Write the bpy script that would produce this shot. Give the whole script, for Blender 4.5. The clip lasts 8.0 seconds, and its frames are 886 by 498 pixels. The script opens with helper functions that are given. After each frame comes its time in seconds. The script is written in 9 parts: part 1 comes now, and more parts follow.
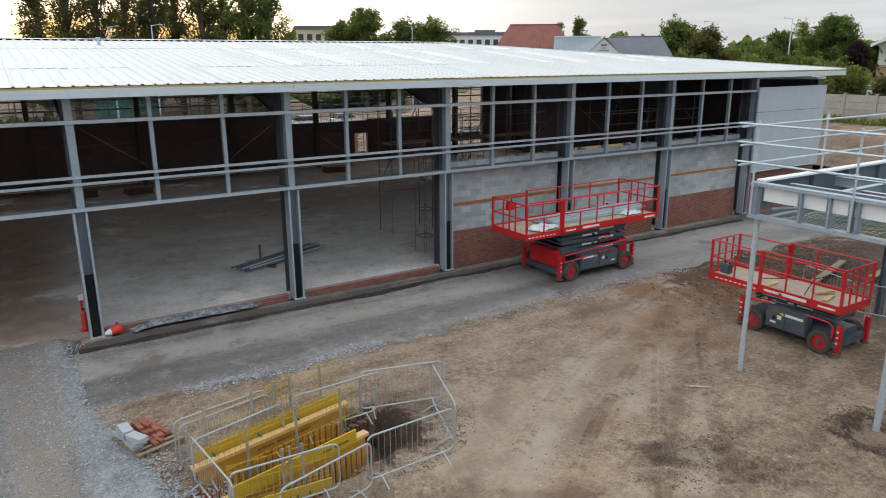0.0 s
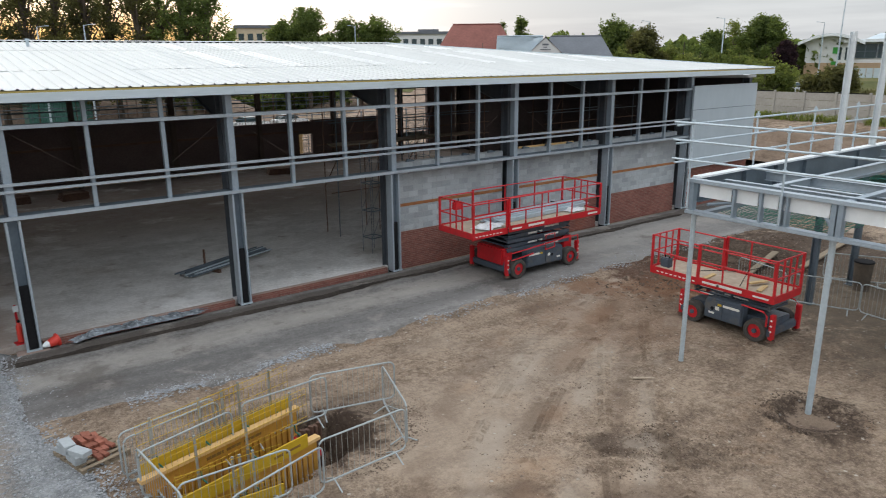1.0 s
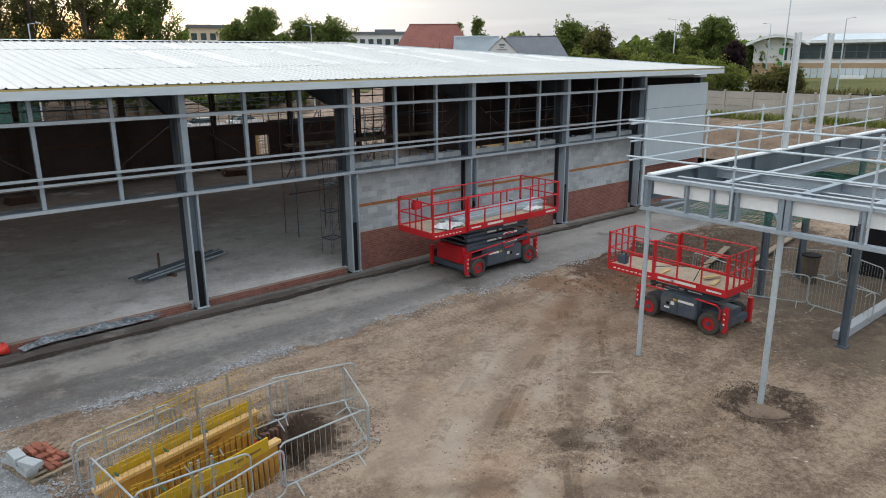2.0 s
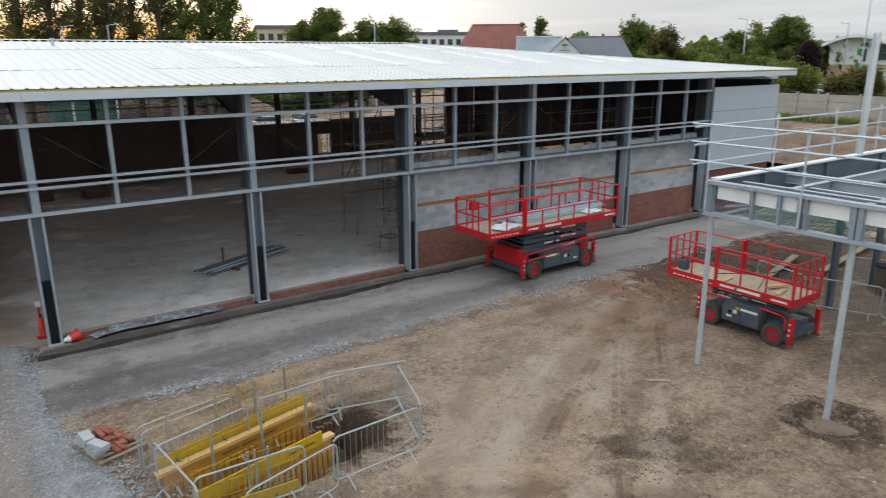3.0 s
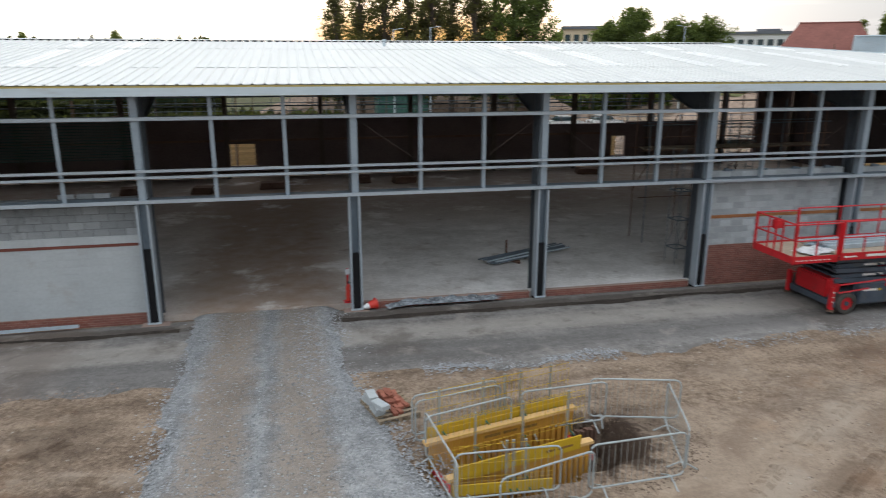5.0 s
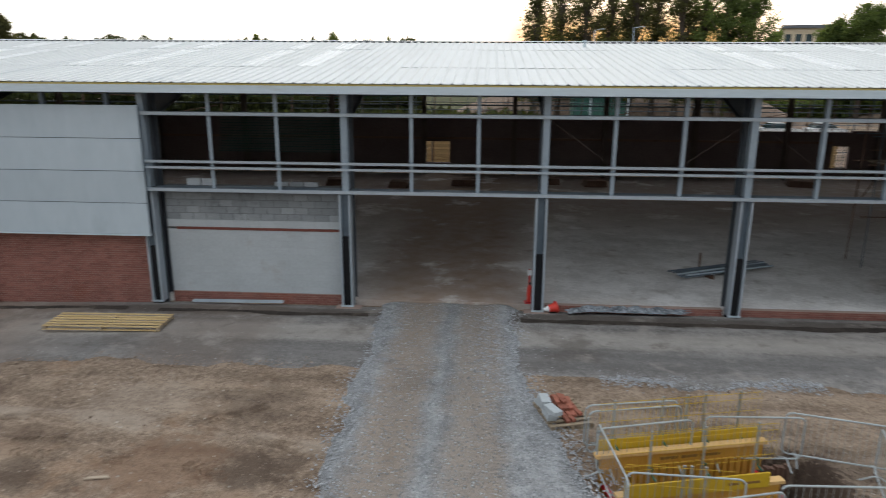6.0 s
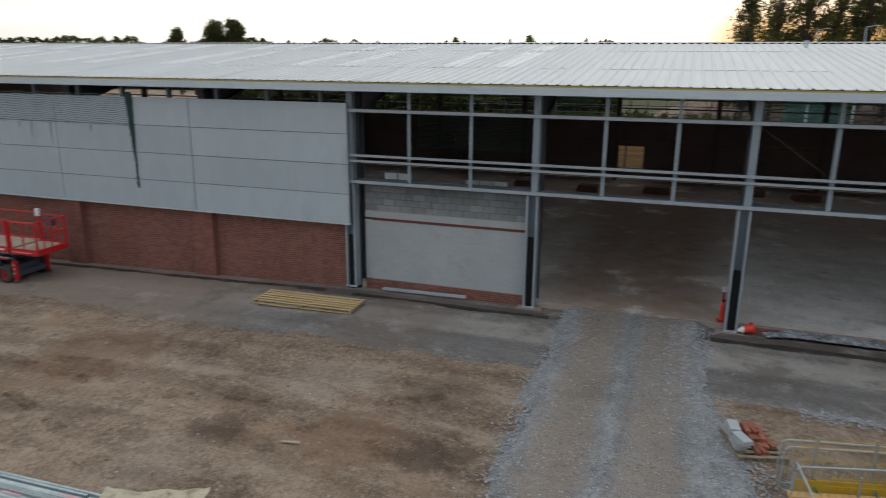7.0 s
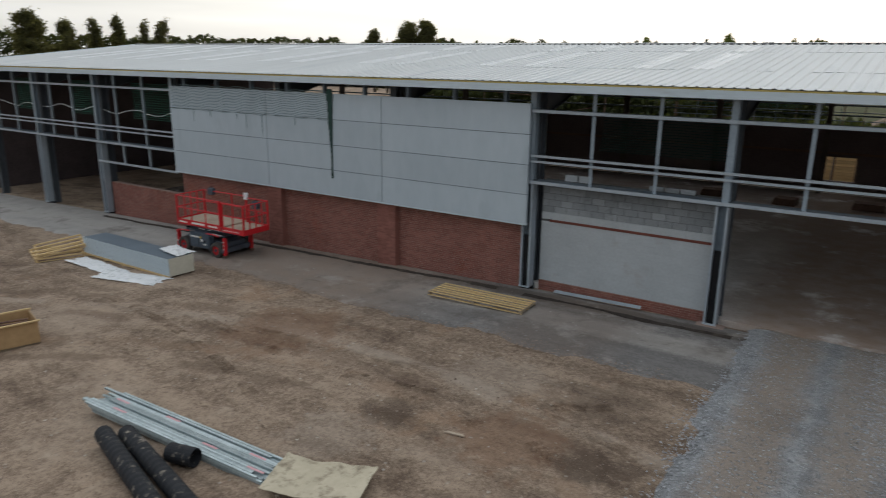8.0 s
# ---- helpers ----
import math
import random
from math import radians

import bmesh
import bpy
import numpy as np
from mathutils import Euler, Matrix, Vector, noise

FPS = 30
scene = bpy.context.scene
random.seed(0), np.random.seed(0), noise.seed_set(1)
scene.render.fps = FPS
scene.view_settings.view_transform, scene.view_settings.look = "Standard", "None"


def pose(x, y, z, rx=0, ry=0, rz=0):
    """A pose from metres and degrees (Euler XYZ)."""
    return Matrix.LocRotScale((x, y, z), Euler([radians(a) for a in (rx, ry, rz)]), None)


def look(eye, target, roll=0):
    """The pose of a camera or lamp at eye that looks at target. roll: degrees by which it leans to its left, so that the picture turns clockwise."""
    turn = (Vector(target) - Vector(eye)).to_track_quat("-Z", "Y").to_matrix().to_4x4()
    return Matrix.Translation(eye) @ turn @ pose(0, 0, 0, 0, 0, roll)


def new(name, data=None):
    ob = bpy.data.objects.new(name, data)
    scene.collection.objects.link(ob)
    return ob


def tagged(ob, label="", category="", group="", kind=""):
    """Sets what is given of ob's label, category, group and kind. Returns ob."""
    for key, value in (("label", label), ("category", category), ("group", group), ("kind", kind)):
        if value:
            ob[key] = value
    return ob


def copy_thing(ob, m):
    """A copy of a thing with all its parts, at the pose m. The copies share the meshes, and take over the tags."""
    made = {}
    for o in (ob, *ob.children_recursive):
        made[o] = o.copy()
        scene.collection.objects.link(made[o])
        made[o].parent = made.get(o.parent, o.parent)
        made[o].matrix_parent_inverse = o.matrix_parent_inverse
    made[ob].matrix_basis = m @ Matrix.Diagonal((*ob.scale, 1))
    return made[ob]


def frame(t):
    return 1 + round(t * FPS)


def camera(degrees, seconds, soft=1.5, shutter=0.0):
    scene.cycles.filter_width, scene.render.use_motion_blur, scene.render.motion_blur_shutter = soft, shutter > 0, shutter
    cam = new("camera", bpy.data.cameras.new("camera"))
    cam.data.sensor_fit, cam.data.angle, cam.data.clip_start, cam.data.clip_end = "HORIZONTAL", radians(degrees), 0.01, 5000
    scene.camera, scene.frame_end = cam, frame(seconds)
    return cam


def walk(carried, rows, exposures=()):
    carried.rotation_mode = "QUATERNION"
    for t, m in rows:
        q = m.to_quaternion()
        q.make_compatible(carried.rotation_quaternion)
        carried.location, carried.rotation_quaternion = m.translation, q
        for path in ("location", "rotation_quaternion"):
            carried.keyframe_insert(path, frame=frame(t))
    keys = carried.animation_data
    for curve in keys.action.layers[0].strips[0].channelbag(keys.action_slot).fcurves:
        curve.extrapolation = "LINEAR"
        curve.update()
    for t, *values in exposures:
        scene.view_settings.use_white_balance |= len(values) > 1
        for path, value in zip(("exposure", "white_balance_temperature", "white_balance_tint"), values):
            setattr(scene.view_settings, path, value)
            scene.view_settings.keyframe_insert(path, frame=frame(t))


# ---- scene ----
# ---------- camera ----------
cam = camera(64.86, 8.0, soft=1.0, shutter=0.4)
walk(cam, [
    (0.0, pose(0.047, -21.392, 7.811, 74.67, 0.24, -32.61)),
    (0.5, pose(0.035, -21.449, 7.847, 74.64, 0.39, -34.73)),
    (1.0, pose(0.017, -21.479, 7.876, 74.57, 0.43, -37.04)),
    (1.5, pose(0.009, -21.479, 7.843, 74.57, 0.41, -39.76)),
    (1.7, pose(0.011, -21.487, 7.847, 74.57, 0.39, -40.51)),
    (2.8, pose(0.020, -21.534, 7.871, 74.60, 0.29, -37.36)),
    (3.0, pose(0.022, -21.543, 7.875, 74.61, 0.27, -35.51)),
    (3.5, pose(-0.004, -21.547, 7.855, 74.67, 0.27, -30.11)),
    (4.0, pose(0.029, -21.485, 7.854, 74.71, 0.22, -24.60)),
    (4.2, pose(0.036, -21.474, 7.852, 74.72, 0.16, -22.35)),
    (5.3, pose(0.079, -21.413, 7.843, 74.74, -0.15, -7.27)),
    (5.5, pose(0.087, -21.401, 7.841, 74.75, -0.20, -4.07)),
    (6.0, pose(0.051, -21.411, 7.864, 74.72, -0.31, 3.77)),
    (6.5, pose(0.007, -21.402, 7.784, 74.86, -0.42, 11.52)),
    (7.0, pose(-0.048, -21.415, 7.826, 74.82, -0.38, 19.14)),
    (7.5, pose(-0.107, -21.410, 7.841, 74.79, -0.46, 26.78)),
    (8.0, pose(-0.145, -21.436, 7.836, 74.71, -0.65, 33.75)),
], exposures=[(0.0, 0.41), (4.2, 0.41), (5.5, 0.36), (6.2, 0.07), (7.0, -0.24), (8.0, -0.32)])

# ---------- sky and sun: dusk, thin cloud, sun low behind the trees ----------
SUN_AZ, SUN_EL = 9.0, 4.0
world = bpy.data.worlds.new("dusk_sky")
scene.world = world
world.use_nodes = True
wn, wl = world.node_tree.nodes, world.node_tree.links
wn.clear()
w_out = wn.new("ShaderNodeOutputWorld")
w_bg = wn.new("ShaderNodeBackground")
w_sky = wn.new("ShaderNodeTexSky")
w_sky.sky_type, w_sky.sun_disc = "NISHITA", False
w_sky.sun_elevation, w_sky.sun_rotation = radians(SUN_EL), radians(SUN_AZ)
w_sky.air_density, w_sky.dust_density = 1.0, 2.0
w_co = wn.new("ShaderNodeTexCoord")
w_map = wn.new("ShaderNodeMapping")
w_map.inputs["Scale"].default_value = (1.0, 1.0, 13.0)
w_noise = wn.new("ShaderNodeTexNoise")
w_noise.inputs["Scale"].default_value, w_noise.inputs["Detail"].default_value = 2.2, 6.0
w_ramp = wn.new("ShaderNodeValToRGB")
w_ramp.color_ramp.elements[0].position, w_ramp.color_ramp.elements[0].color = 0.36, (0.52, 0.565, 0.62, 1)
w_ramp.color_ramp.elements[1].position, w_ramp.color_ramp.elements[1].color = 0.62, (0.83, 0.87, 0.905, 1)
w_gain = wn.new("ShaderNodeMixRGB")
w_gain.blend_type = "ADD"
w_gain.inputs["Fac"].default_value = 0.05
wl.new(w_co.outputs["Generated"], w_map.inputs["Vector"])
wl.new(w_map.outputs["Vector"], w_noise.inputs["Vector"])
wl.new(w_noise.outputs["Fac"], w_ramp.inputs["Fac"])
w_hs = wn.new("ShaderNodeHueSaturation")
w_hs.inputs["Saturation"].default_value = 0.45
wl.new(w_sky.outputs["Color"], w_hs.inputs["Color"])
wl.new(w_hs.outputs["Color"], w_gain.inputs["Color2"])
# thin cloud is brighter overhead than at the horizon
w_sep = wn.new("ShaderNodeSeparateXYZ")
w_up = wn.new("ShaderNodeMapRange")
w_up.inputs["From Min"].default_value, w_up.inputs["From Max"].default_value = 0.0, 0.8
w_up.inputs["To Min"].default_value, w_up.inputs["To Max"].default_value = 0.70, 1.75
w_mul = wn.new("ShaderNodeVectorMath")
w_mul.operation = "SCALE"
wl.new(w_co.outputs["Generated"], w_sep.inputs[0])
wl.new(w_sep.outputs["Z"], w_up.inputs["Value"])
wl.new(w_ramp.outputs["Color"], w_mul.inputs[0])
wl.new(w_up.outputs["Result"], w_mul.inputs["Scale"])
wl.new(w_mul.outputs[0], w_gain.inputs["Color1"])
# the cloud glows towards the low sun, and turns gold close over the horizon there
def towards(az, el, lo, hi, power):
    d = w_math("DOT_PRODUCT", w_co.outputs["Generated"], (math.sin(radians(az)) * math.cos(radians(el)), math.cos(radians(az)) * math.cos(radians(el)), math.sin(radians(el))))
    r = wn.new("ShaderNodeMapRange")
    r.interpolation_type = "SMOOTHSTEP"
    r.inputs["From Min"].default_value, r.inputs["From Max"].default_value = lo, hi
    wl.new(d, r.inputs["Value"])
    p = wn.new("ShaderNodeMath")
    p.operation = "POWER"
    p.inputs[1].default_value = power
    wl.new(r.outputs["Result"], p.inputs[0])
    return p.outputs[0]


def w_math(kind, a, b):
    t = wn.new("ShaderNodeVectorMath")
    t.operation = kind
    wl.new(a, t.inputs[0])
    t.inputs[1].default_value = b
    return t.outputs["Value"]


w_glow = wn.new("ShaderNodeMixRGB")
w_glow.blend_type = "ADD"
w_glow.inputs["Color2"].default_value = (0.98, 0.92, 0.80, 1)
wl.new(towards(-22, 7, 0.26, 0.975, 1.9), w_glow.inputs["Fac"])
wl.new(w_gain.outputs["Color"], w_glow.inputs["Color1"])
w_low = wn.new("ShaderNodeMapRange")
w_low.interpolation_type = "SMOOTHSTEP"
w_low.inputs["From Min"].default_value, w_low.inputs["From Max"].default_value = 0.12, 0.03
wl.new(w_sep.outputs["Z"], w_low.inputs["Value"])
w_fac = wn.new("ShaderNodeMath")
w_fac.operation = "MULTIPLY"
wl.new(w_low.outputs["Result"], w_fac.inputs[0])
wl.new(towards(10.5, 1, 0.974, 0.995, 1.0), w_fac.inputs[1])
w_gold = wn.new("ShaderNodeMixRGB")
w_gold.inputs["Color2"].default_value = (1.25, 0.74, 0.28, 1)
wl.new(w_fac.outputs[0], w_gold.inputs["Fac"])
wl.new(w_glow.outputs["Color"], w_gold.inputs["Color1"])
wl.new(w_gold.outputs["Color"], w_bg.inputs["Color"])
wl.new(w_bg.outputs["Background"], w_out.inputs["Surface"])
w_bg.inputs["Strength"].default_value = 0.85
sun_data = bpy.data.lights.new("sun", "SUN")
sun_data.energy, sun_data.angle, sun_data.color = 0.5, radians(12), (1.0, 0.86, 0.68)
sun = new("sun", sun_data)
sun.matrix_world = look((60 * math.sin(radians(SUN_AZ)), 60 * math.cos(radians(SUN_AZ)), 60 * math.tan(radians(SUN_EL))), (0, 0, 0))
# ---------- materials ----------
def surface(name, dark, light, rough=0.8, metal=0.0, fine=8.0, coarse=0.6, bump=0.2, split=0.5, piece=0.0, spec=0.5, stain=None, stain_scale=0.35, stain_at=0.58, stretch=(1, 1, 1), fine_mix=0.5, bump_dist=0.02):
    """A grained, uneven surface: two scales of noise between two colours, a third colour in stains, relief, and a shade of its own for each piece."""
    m = bpy.data.materials.new(name)
    m.use_nodes = True
    n, l = m.node_tree.nodes, m.node_tree.links
    bsdf = n["Principled BSDF"]
    geo = n.new("ShaderNodeNewGeometry")
    mp = n.new("ShaderNodeMapping")
    mp.inputs["Scale"].default_value = stretch
    l.new(geo.outputs["Position"], mp.inputs["Vector"])

    def noise_node(scale, detail, rgh=0.6):
        t = n.new("ShaderNodeTexNoise")
        t.inputs["Scale"].default_value, t.inputs["Detail"].default_value, t.inputs["Roughness"].default_value = scale, detail, rgh
        l.new(mp.outputs["Vector"], t.inputs["Vector"])
        return t
    a, b = noise_node(fine, 5.0), noise_node(coarse, 6.0)
    mixf = n.new("ShaderNodeMix")
    mixf.inputs["Factor"].default_value = fine_mix
    l.new(b.outputs["Fac"], mixf.inputs["A"])
    l.new(a.outputs["Fac"], mixf.inputs["B"])
    ramp = n.new("ShaderNodeValToRGB")
    e = ramp.color_ramp.elements
    e[0].position, e[0].color = split - 0.16, (*dark, 1)
    e[1].position, e[1].color = split + 0.16, (*light, 1)
    l.new(mixf.outputs["Result"], ramp.inputs["Fac"])
    col = ramp.outputs["Color"]
    if stain:
        s = noise_node(stain_scale, 7.0, 0.65)
        sr = n.new("ShaderNodeValToRGB")
        sr.color_ramp.elements[0].position, sr.color_ramp.elements[1].position = stain_at - 0.05, stain_at + 0.08
        l.new(s.outputs["Fac"], sr.inputs["Fac"])
        mx = n.new("ShaderNodeMixRGB")
        mx.inputs["Color2"].default_value = (*stain, 1)
        l.new(sr.outputs["Color"], mx.inputs["Fac"])
        l.new(col, mx.inputs["Color1"])
        col = mx.outputs["Color"]
    if piece:
        info = n.new("ShaderNodeObjectInfo")
        isl = n.new("ShaderNodeMath")
        isl.operation = "ADD"
        l.new(info.outputs["Random"], isl.inputs[0])
        l.new(geo.outputs["Random Per Island"], isl.inputs[1])
        fr = n.new("ShaderNodeMath")
        fr.operation = "FRACT"
        l.new(isl.outputs[0], fr.inputs[0])
        mr = n.new("ShaderNodeMapRange")
        mr.inputs["To Min"].default_value, mr.inputs["To Max"].default_value = 1 - piece, 1 + piece
        l.new(fr.outputs[0], mr.inputs["Value"])
        hs = n.new("ShaderNodeHueSaturation")
        l.new(mr.outputs["Result"], hs.inputs["Value"])
        l.new(col, hs.inputs["Color"])
        col = hs.outputs["Color"]
    l.new(col, bsdf.inputs["Base Color"])
    rr = n.new("ShaderNodeMapRange")
    rr.inputs["To Min"].default_value, rr.inputs["To Max"].default_value = max(0.03, rough - 0.12), min(1.0, rough + 0.12)
    l.new(a.outputs["Fac"], rr.inputs["Value"])
    l.new(rr.outputs["Result"], bsdf.inputs["Roughness"])
    bsdf.inputs["Metallic"].default_value = metal
    bsdf.inputs["Specular IOR Level"].default_value = spec
    if bump:
        bp = n.new("ShaderNodeBump")
        bp.inputs["Strength"].default_value, bp.inputs["Distance"].default_value = bump, bump_dist
        l.new(a.outputs["Fac"], bp.inputs["Height"])
        l.new(bp.outputs["Normal"], bsdf.inputs["Normal"])
    return m


def ground_mat(name, dark, light, patches, streak=(0.0, 0.25, 1.6, 25), stones=0.0, stone_col=(0.45, 0.44, 0.43), stone_scale=11.0, bump=0.7, lanes=(), spots=(), arcs=()):
    """Loose ground: three scales of tone, patches of other soil, wheel streaks, small stones and relief. lanes: bands
    along x or y, of soil and, on the slab, also of painted shade.
    """
    m = bpy.data.materials.new(name)
    m.use_nodes = True
    n, l = m.node_tree.nodes, m.node_tree.links
    bsdf = n["Principled BSDF"]
    bsdf.inputs["Specular IOR Level"].default_value = 0.15
    bsdf.inputs["Roughness"].default_value = 0.95
    geo = n.new("ShaderNodeNewGeometry")
    sep = n.new("ShaderNodeSeparateXYZ")
    l.new(geo.outputs["Position"], sep.inputs[0])

    def nn(scale, detail=6.0, rough=0.62, vec=None, off=0.0):
        mp = n.new("ShaderNodeMapping")
        mp.inputs["Location"].default_value = (off, off * 0.7, 0)
        l.new(vec or geo.outputs["Position"], mp.inputs["Vector"])
        t = n.new("ShaderNodeTexNoise")
        t.inputs["Scale"].default_value, t.inputs["Detail"].default_value, t.inputs["Roughness"].default_value = scale, detail, rough
        l.new(mp.outputs["Vector"], t.inputs["Vector"])
        return t.outputs["Fac"]

    def op(kind, a, b):
        t = n.new("ShaderNodeMath")
        t.operation = kind
        for i, v in enumerate((a, b)):
            if isinstance(v, (int, float)):
                t.inputs[i].default_value = v
            else:
                l.new(v, t.inputs[i])
        return t.outputs[0]

    def smooth(v, lo, hi):
        t = n.new("ShaderNodeMapRange")
        t.interpolation_type = "SMOOTHSTEP"
        t.inputs["From Min"].default_value, t.inputs["From Max"].default_value = lo, hi
        l.new(v, t.inputs["Value"])
        return t.outputs["Result"]

    def mixc(f, a, b):
        t = n.new("ShaderNodeMixRGB")
        for i, v in ((0, f), (1, a), (2, b)):
            if isinstance(v, (int, float)):
                t.inputs[i].default_value = v
            elif isinstance(v, tuple):
                t.inputs[i].default_value = (*v, 1)
            else:
                l.new(v, t.inputs[i])
        return t.outputs[0]
    big, mid, fine = nn(0.2), nn(1.3, off=3), nn(7.0, 7.0, 0.7, off=9)
    tone = op("ADD", op("ADD", op("MULTIPLY", big, 0.28), op("MULTIPLY", mid, 0.27)), op("ADD", op("MULTIPLY", fine, 0.42), op("ADD", op("MULTIPLY", op("SUBTRACT", nn(19.0, 4.0, 0.7, off=6), 0.47), 0.34), op("MULTIPLY", op("SUBTRACT", nn(52.0, 3.0, 0.7, off=14), 0.48), 0.16))))
    if streak[0]:
        rot = n.new("ShaderNodeMapping")
        rot.inputs["Rotation"].default_value = (0, 0, radians(streak[3]))
        rot.inputs["Scale"].default_value = (streak[1], streak[2], 1)
        l.new(geo.outputs["Position"], rot.inputs["Vector"])
        tone = op("ADD", tone, op("MULTIPLY", op("SUBTRACT", nn(1.0, 5.0, 0.55, rot.outputs["Vector"], 4), 0.5), streak[0]))
    col = mixc(smooth(tone, 0.36, 0.66), dark, light)
    edge = nn(0.9, 5.0, 0.6, off=17)
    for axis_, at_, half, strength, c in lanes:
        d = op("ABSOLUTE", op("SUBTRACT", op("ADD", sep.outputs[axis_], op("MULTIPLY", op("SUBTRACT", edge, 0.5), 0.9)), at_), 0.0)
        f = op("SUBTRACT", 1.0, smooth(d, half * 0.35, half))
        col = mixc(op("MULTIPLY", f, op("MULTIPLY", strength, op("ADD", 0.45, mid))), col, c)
    for k, (scale, at_, c, strength) in enumerate(patches):
        f = smooth(nn(scale, 7.0, 0.68, off=31 + 13 * k), at_ - 0.04, at_ + 0.09)
        col = mixc(op("MULTIPLY", f, strength), col, c)
    for cx, cy, rad, half, strength, c in arcs:
        dx, dy = op("SUBTRACT", sep.outputs[0], cx), op("SUBTRACT", sep.outputs[1], cy)
        r = op("SQRT", op("ADD", op("MULTIPLY", dx, dx), op("MULTIPLY", dy, dy)), 0.0)
        d = op("ABSOLUTE", op("SUBTRACT", op("ADD", r, op("MULTIPLY", op("SUBTRACT", edge, 0.5), 0.5)), rad), 0.0)
        f = op("SUBTRACT", 1.0, smooth(d, half * 0.3, half))
        col = mixc(op("MULTIPLY", f, op("MULTIPLY", strength, smooth(nn(0.5, 4.0, 0.6, off=41 + rad), 0.42, 0.60))), col, c)
    break_up = nn(1.9, 8.0, 0.72, off=23) if spots else None
    for sx, sy, inner, outer, strength, c in spots:
        dx, dy = op("SUBTRACT", sep.outputs[0], sx), op("SUBTRACT", sep.outputs[1], sy)
        r = op("SQRT", op("ADD", op("MULTIPLY", dx, dx), op("MULTIPLY", dy, dy)), 0.0)
        r = op("ADD", r, op("MULTIPLY", op("SUBTRACT", break_up, 0.5), 2.6 * outer))
        f = op("SUBTRACT", 1.0, smooth(r, outer * 0.55, outer))
        if inner:
            f = op("MULTIPLY", f, smooth(r, inner * 0.5, inner))
        col = mixc(op("MULTIPLY", f, op("MULTIPLY", strength, op("ADD", 0.15, op("MULTIPLY", fine, 1.35)))), col, c)
    height = op("ADD", op("MULTIPLY", fine, 0.6), op("MULTIPLY", nn(28.0, 3.0, 0.6, off=2), 0.25))
    if stones:
        for sc, amount in ((stone_scale, stones), (stone_scale * 2.6, stones * 0.8)):
            v = n.new("ShaderNodeTexVoronoi")
            v.inputs["Scale"].default_value = sc
            l.new(geo.outputs["Position"], v.inputs["Vector"])
            hue = n.new("ShaderNodeSeparateColor")
            l.new(v.outputs["Color"], hue.inputs[0])
            pick = smooth(hue.outputs[0], 1 - amount, 1 - amount + 0.06)
            f = op("MULTIPLY", pick, op("SUBTRACT", 1.0, smooth(v.outputs["Distance"], 0.28, 0.46)))
            shade = mixc(hue.outputs[1], tuple(0.55 * q for q in stone_col), tuple(min(0.8, 1.25 * q) for q in stone_col))
            col = mixc(op("MULTIPLY", f, 0.85), col, shade)
            height = op("ADD", height, op("MULTIPLY", f, 0.5))
    l.new(col, bsdf.inputs["Base Color"])
    bp = n.new("ShaderNodeBump")
    bp.inputs["Strength"].default_value, bp.inputs["Distance"].default_value = bump, 0.11
    l.new(height, bp.inputs["Height"])
    l.new(bp.outputs["Normal"], bsdf.inputs["Normal"])
    return m


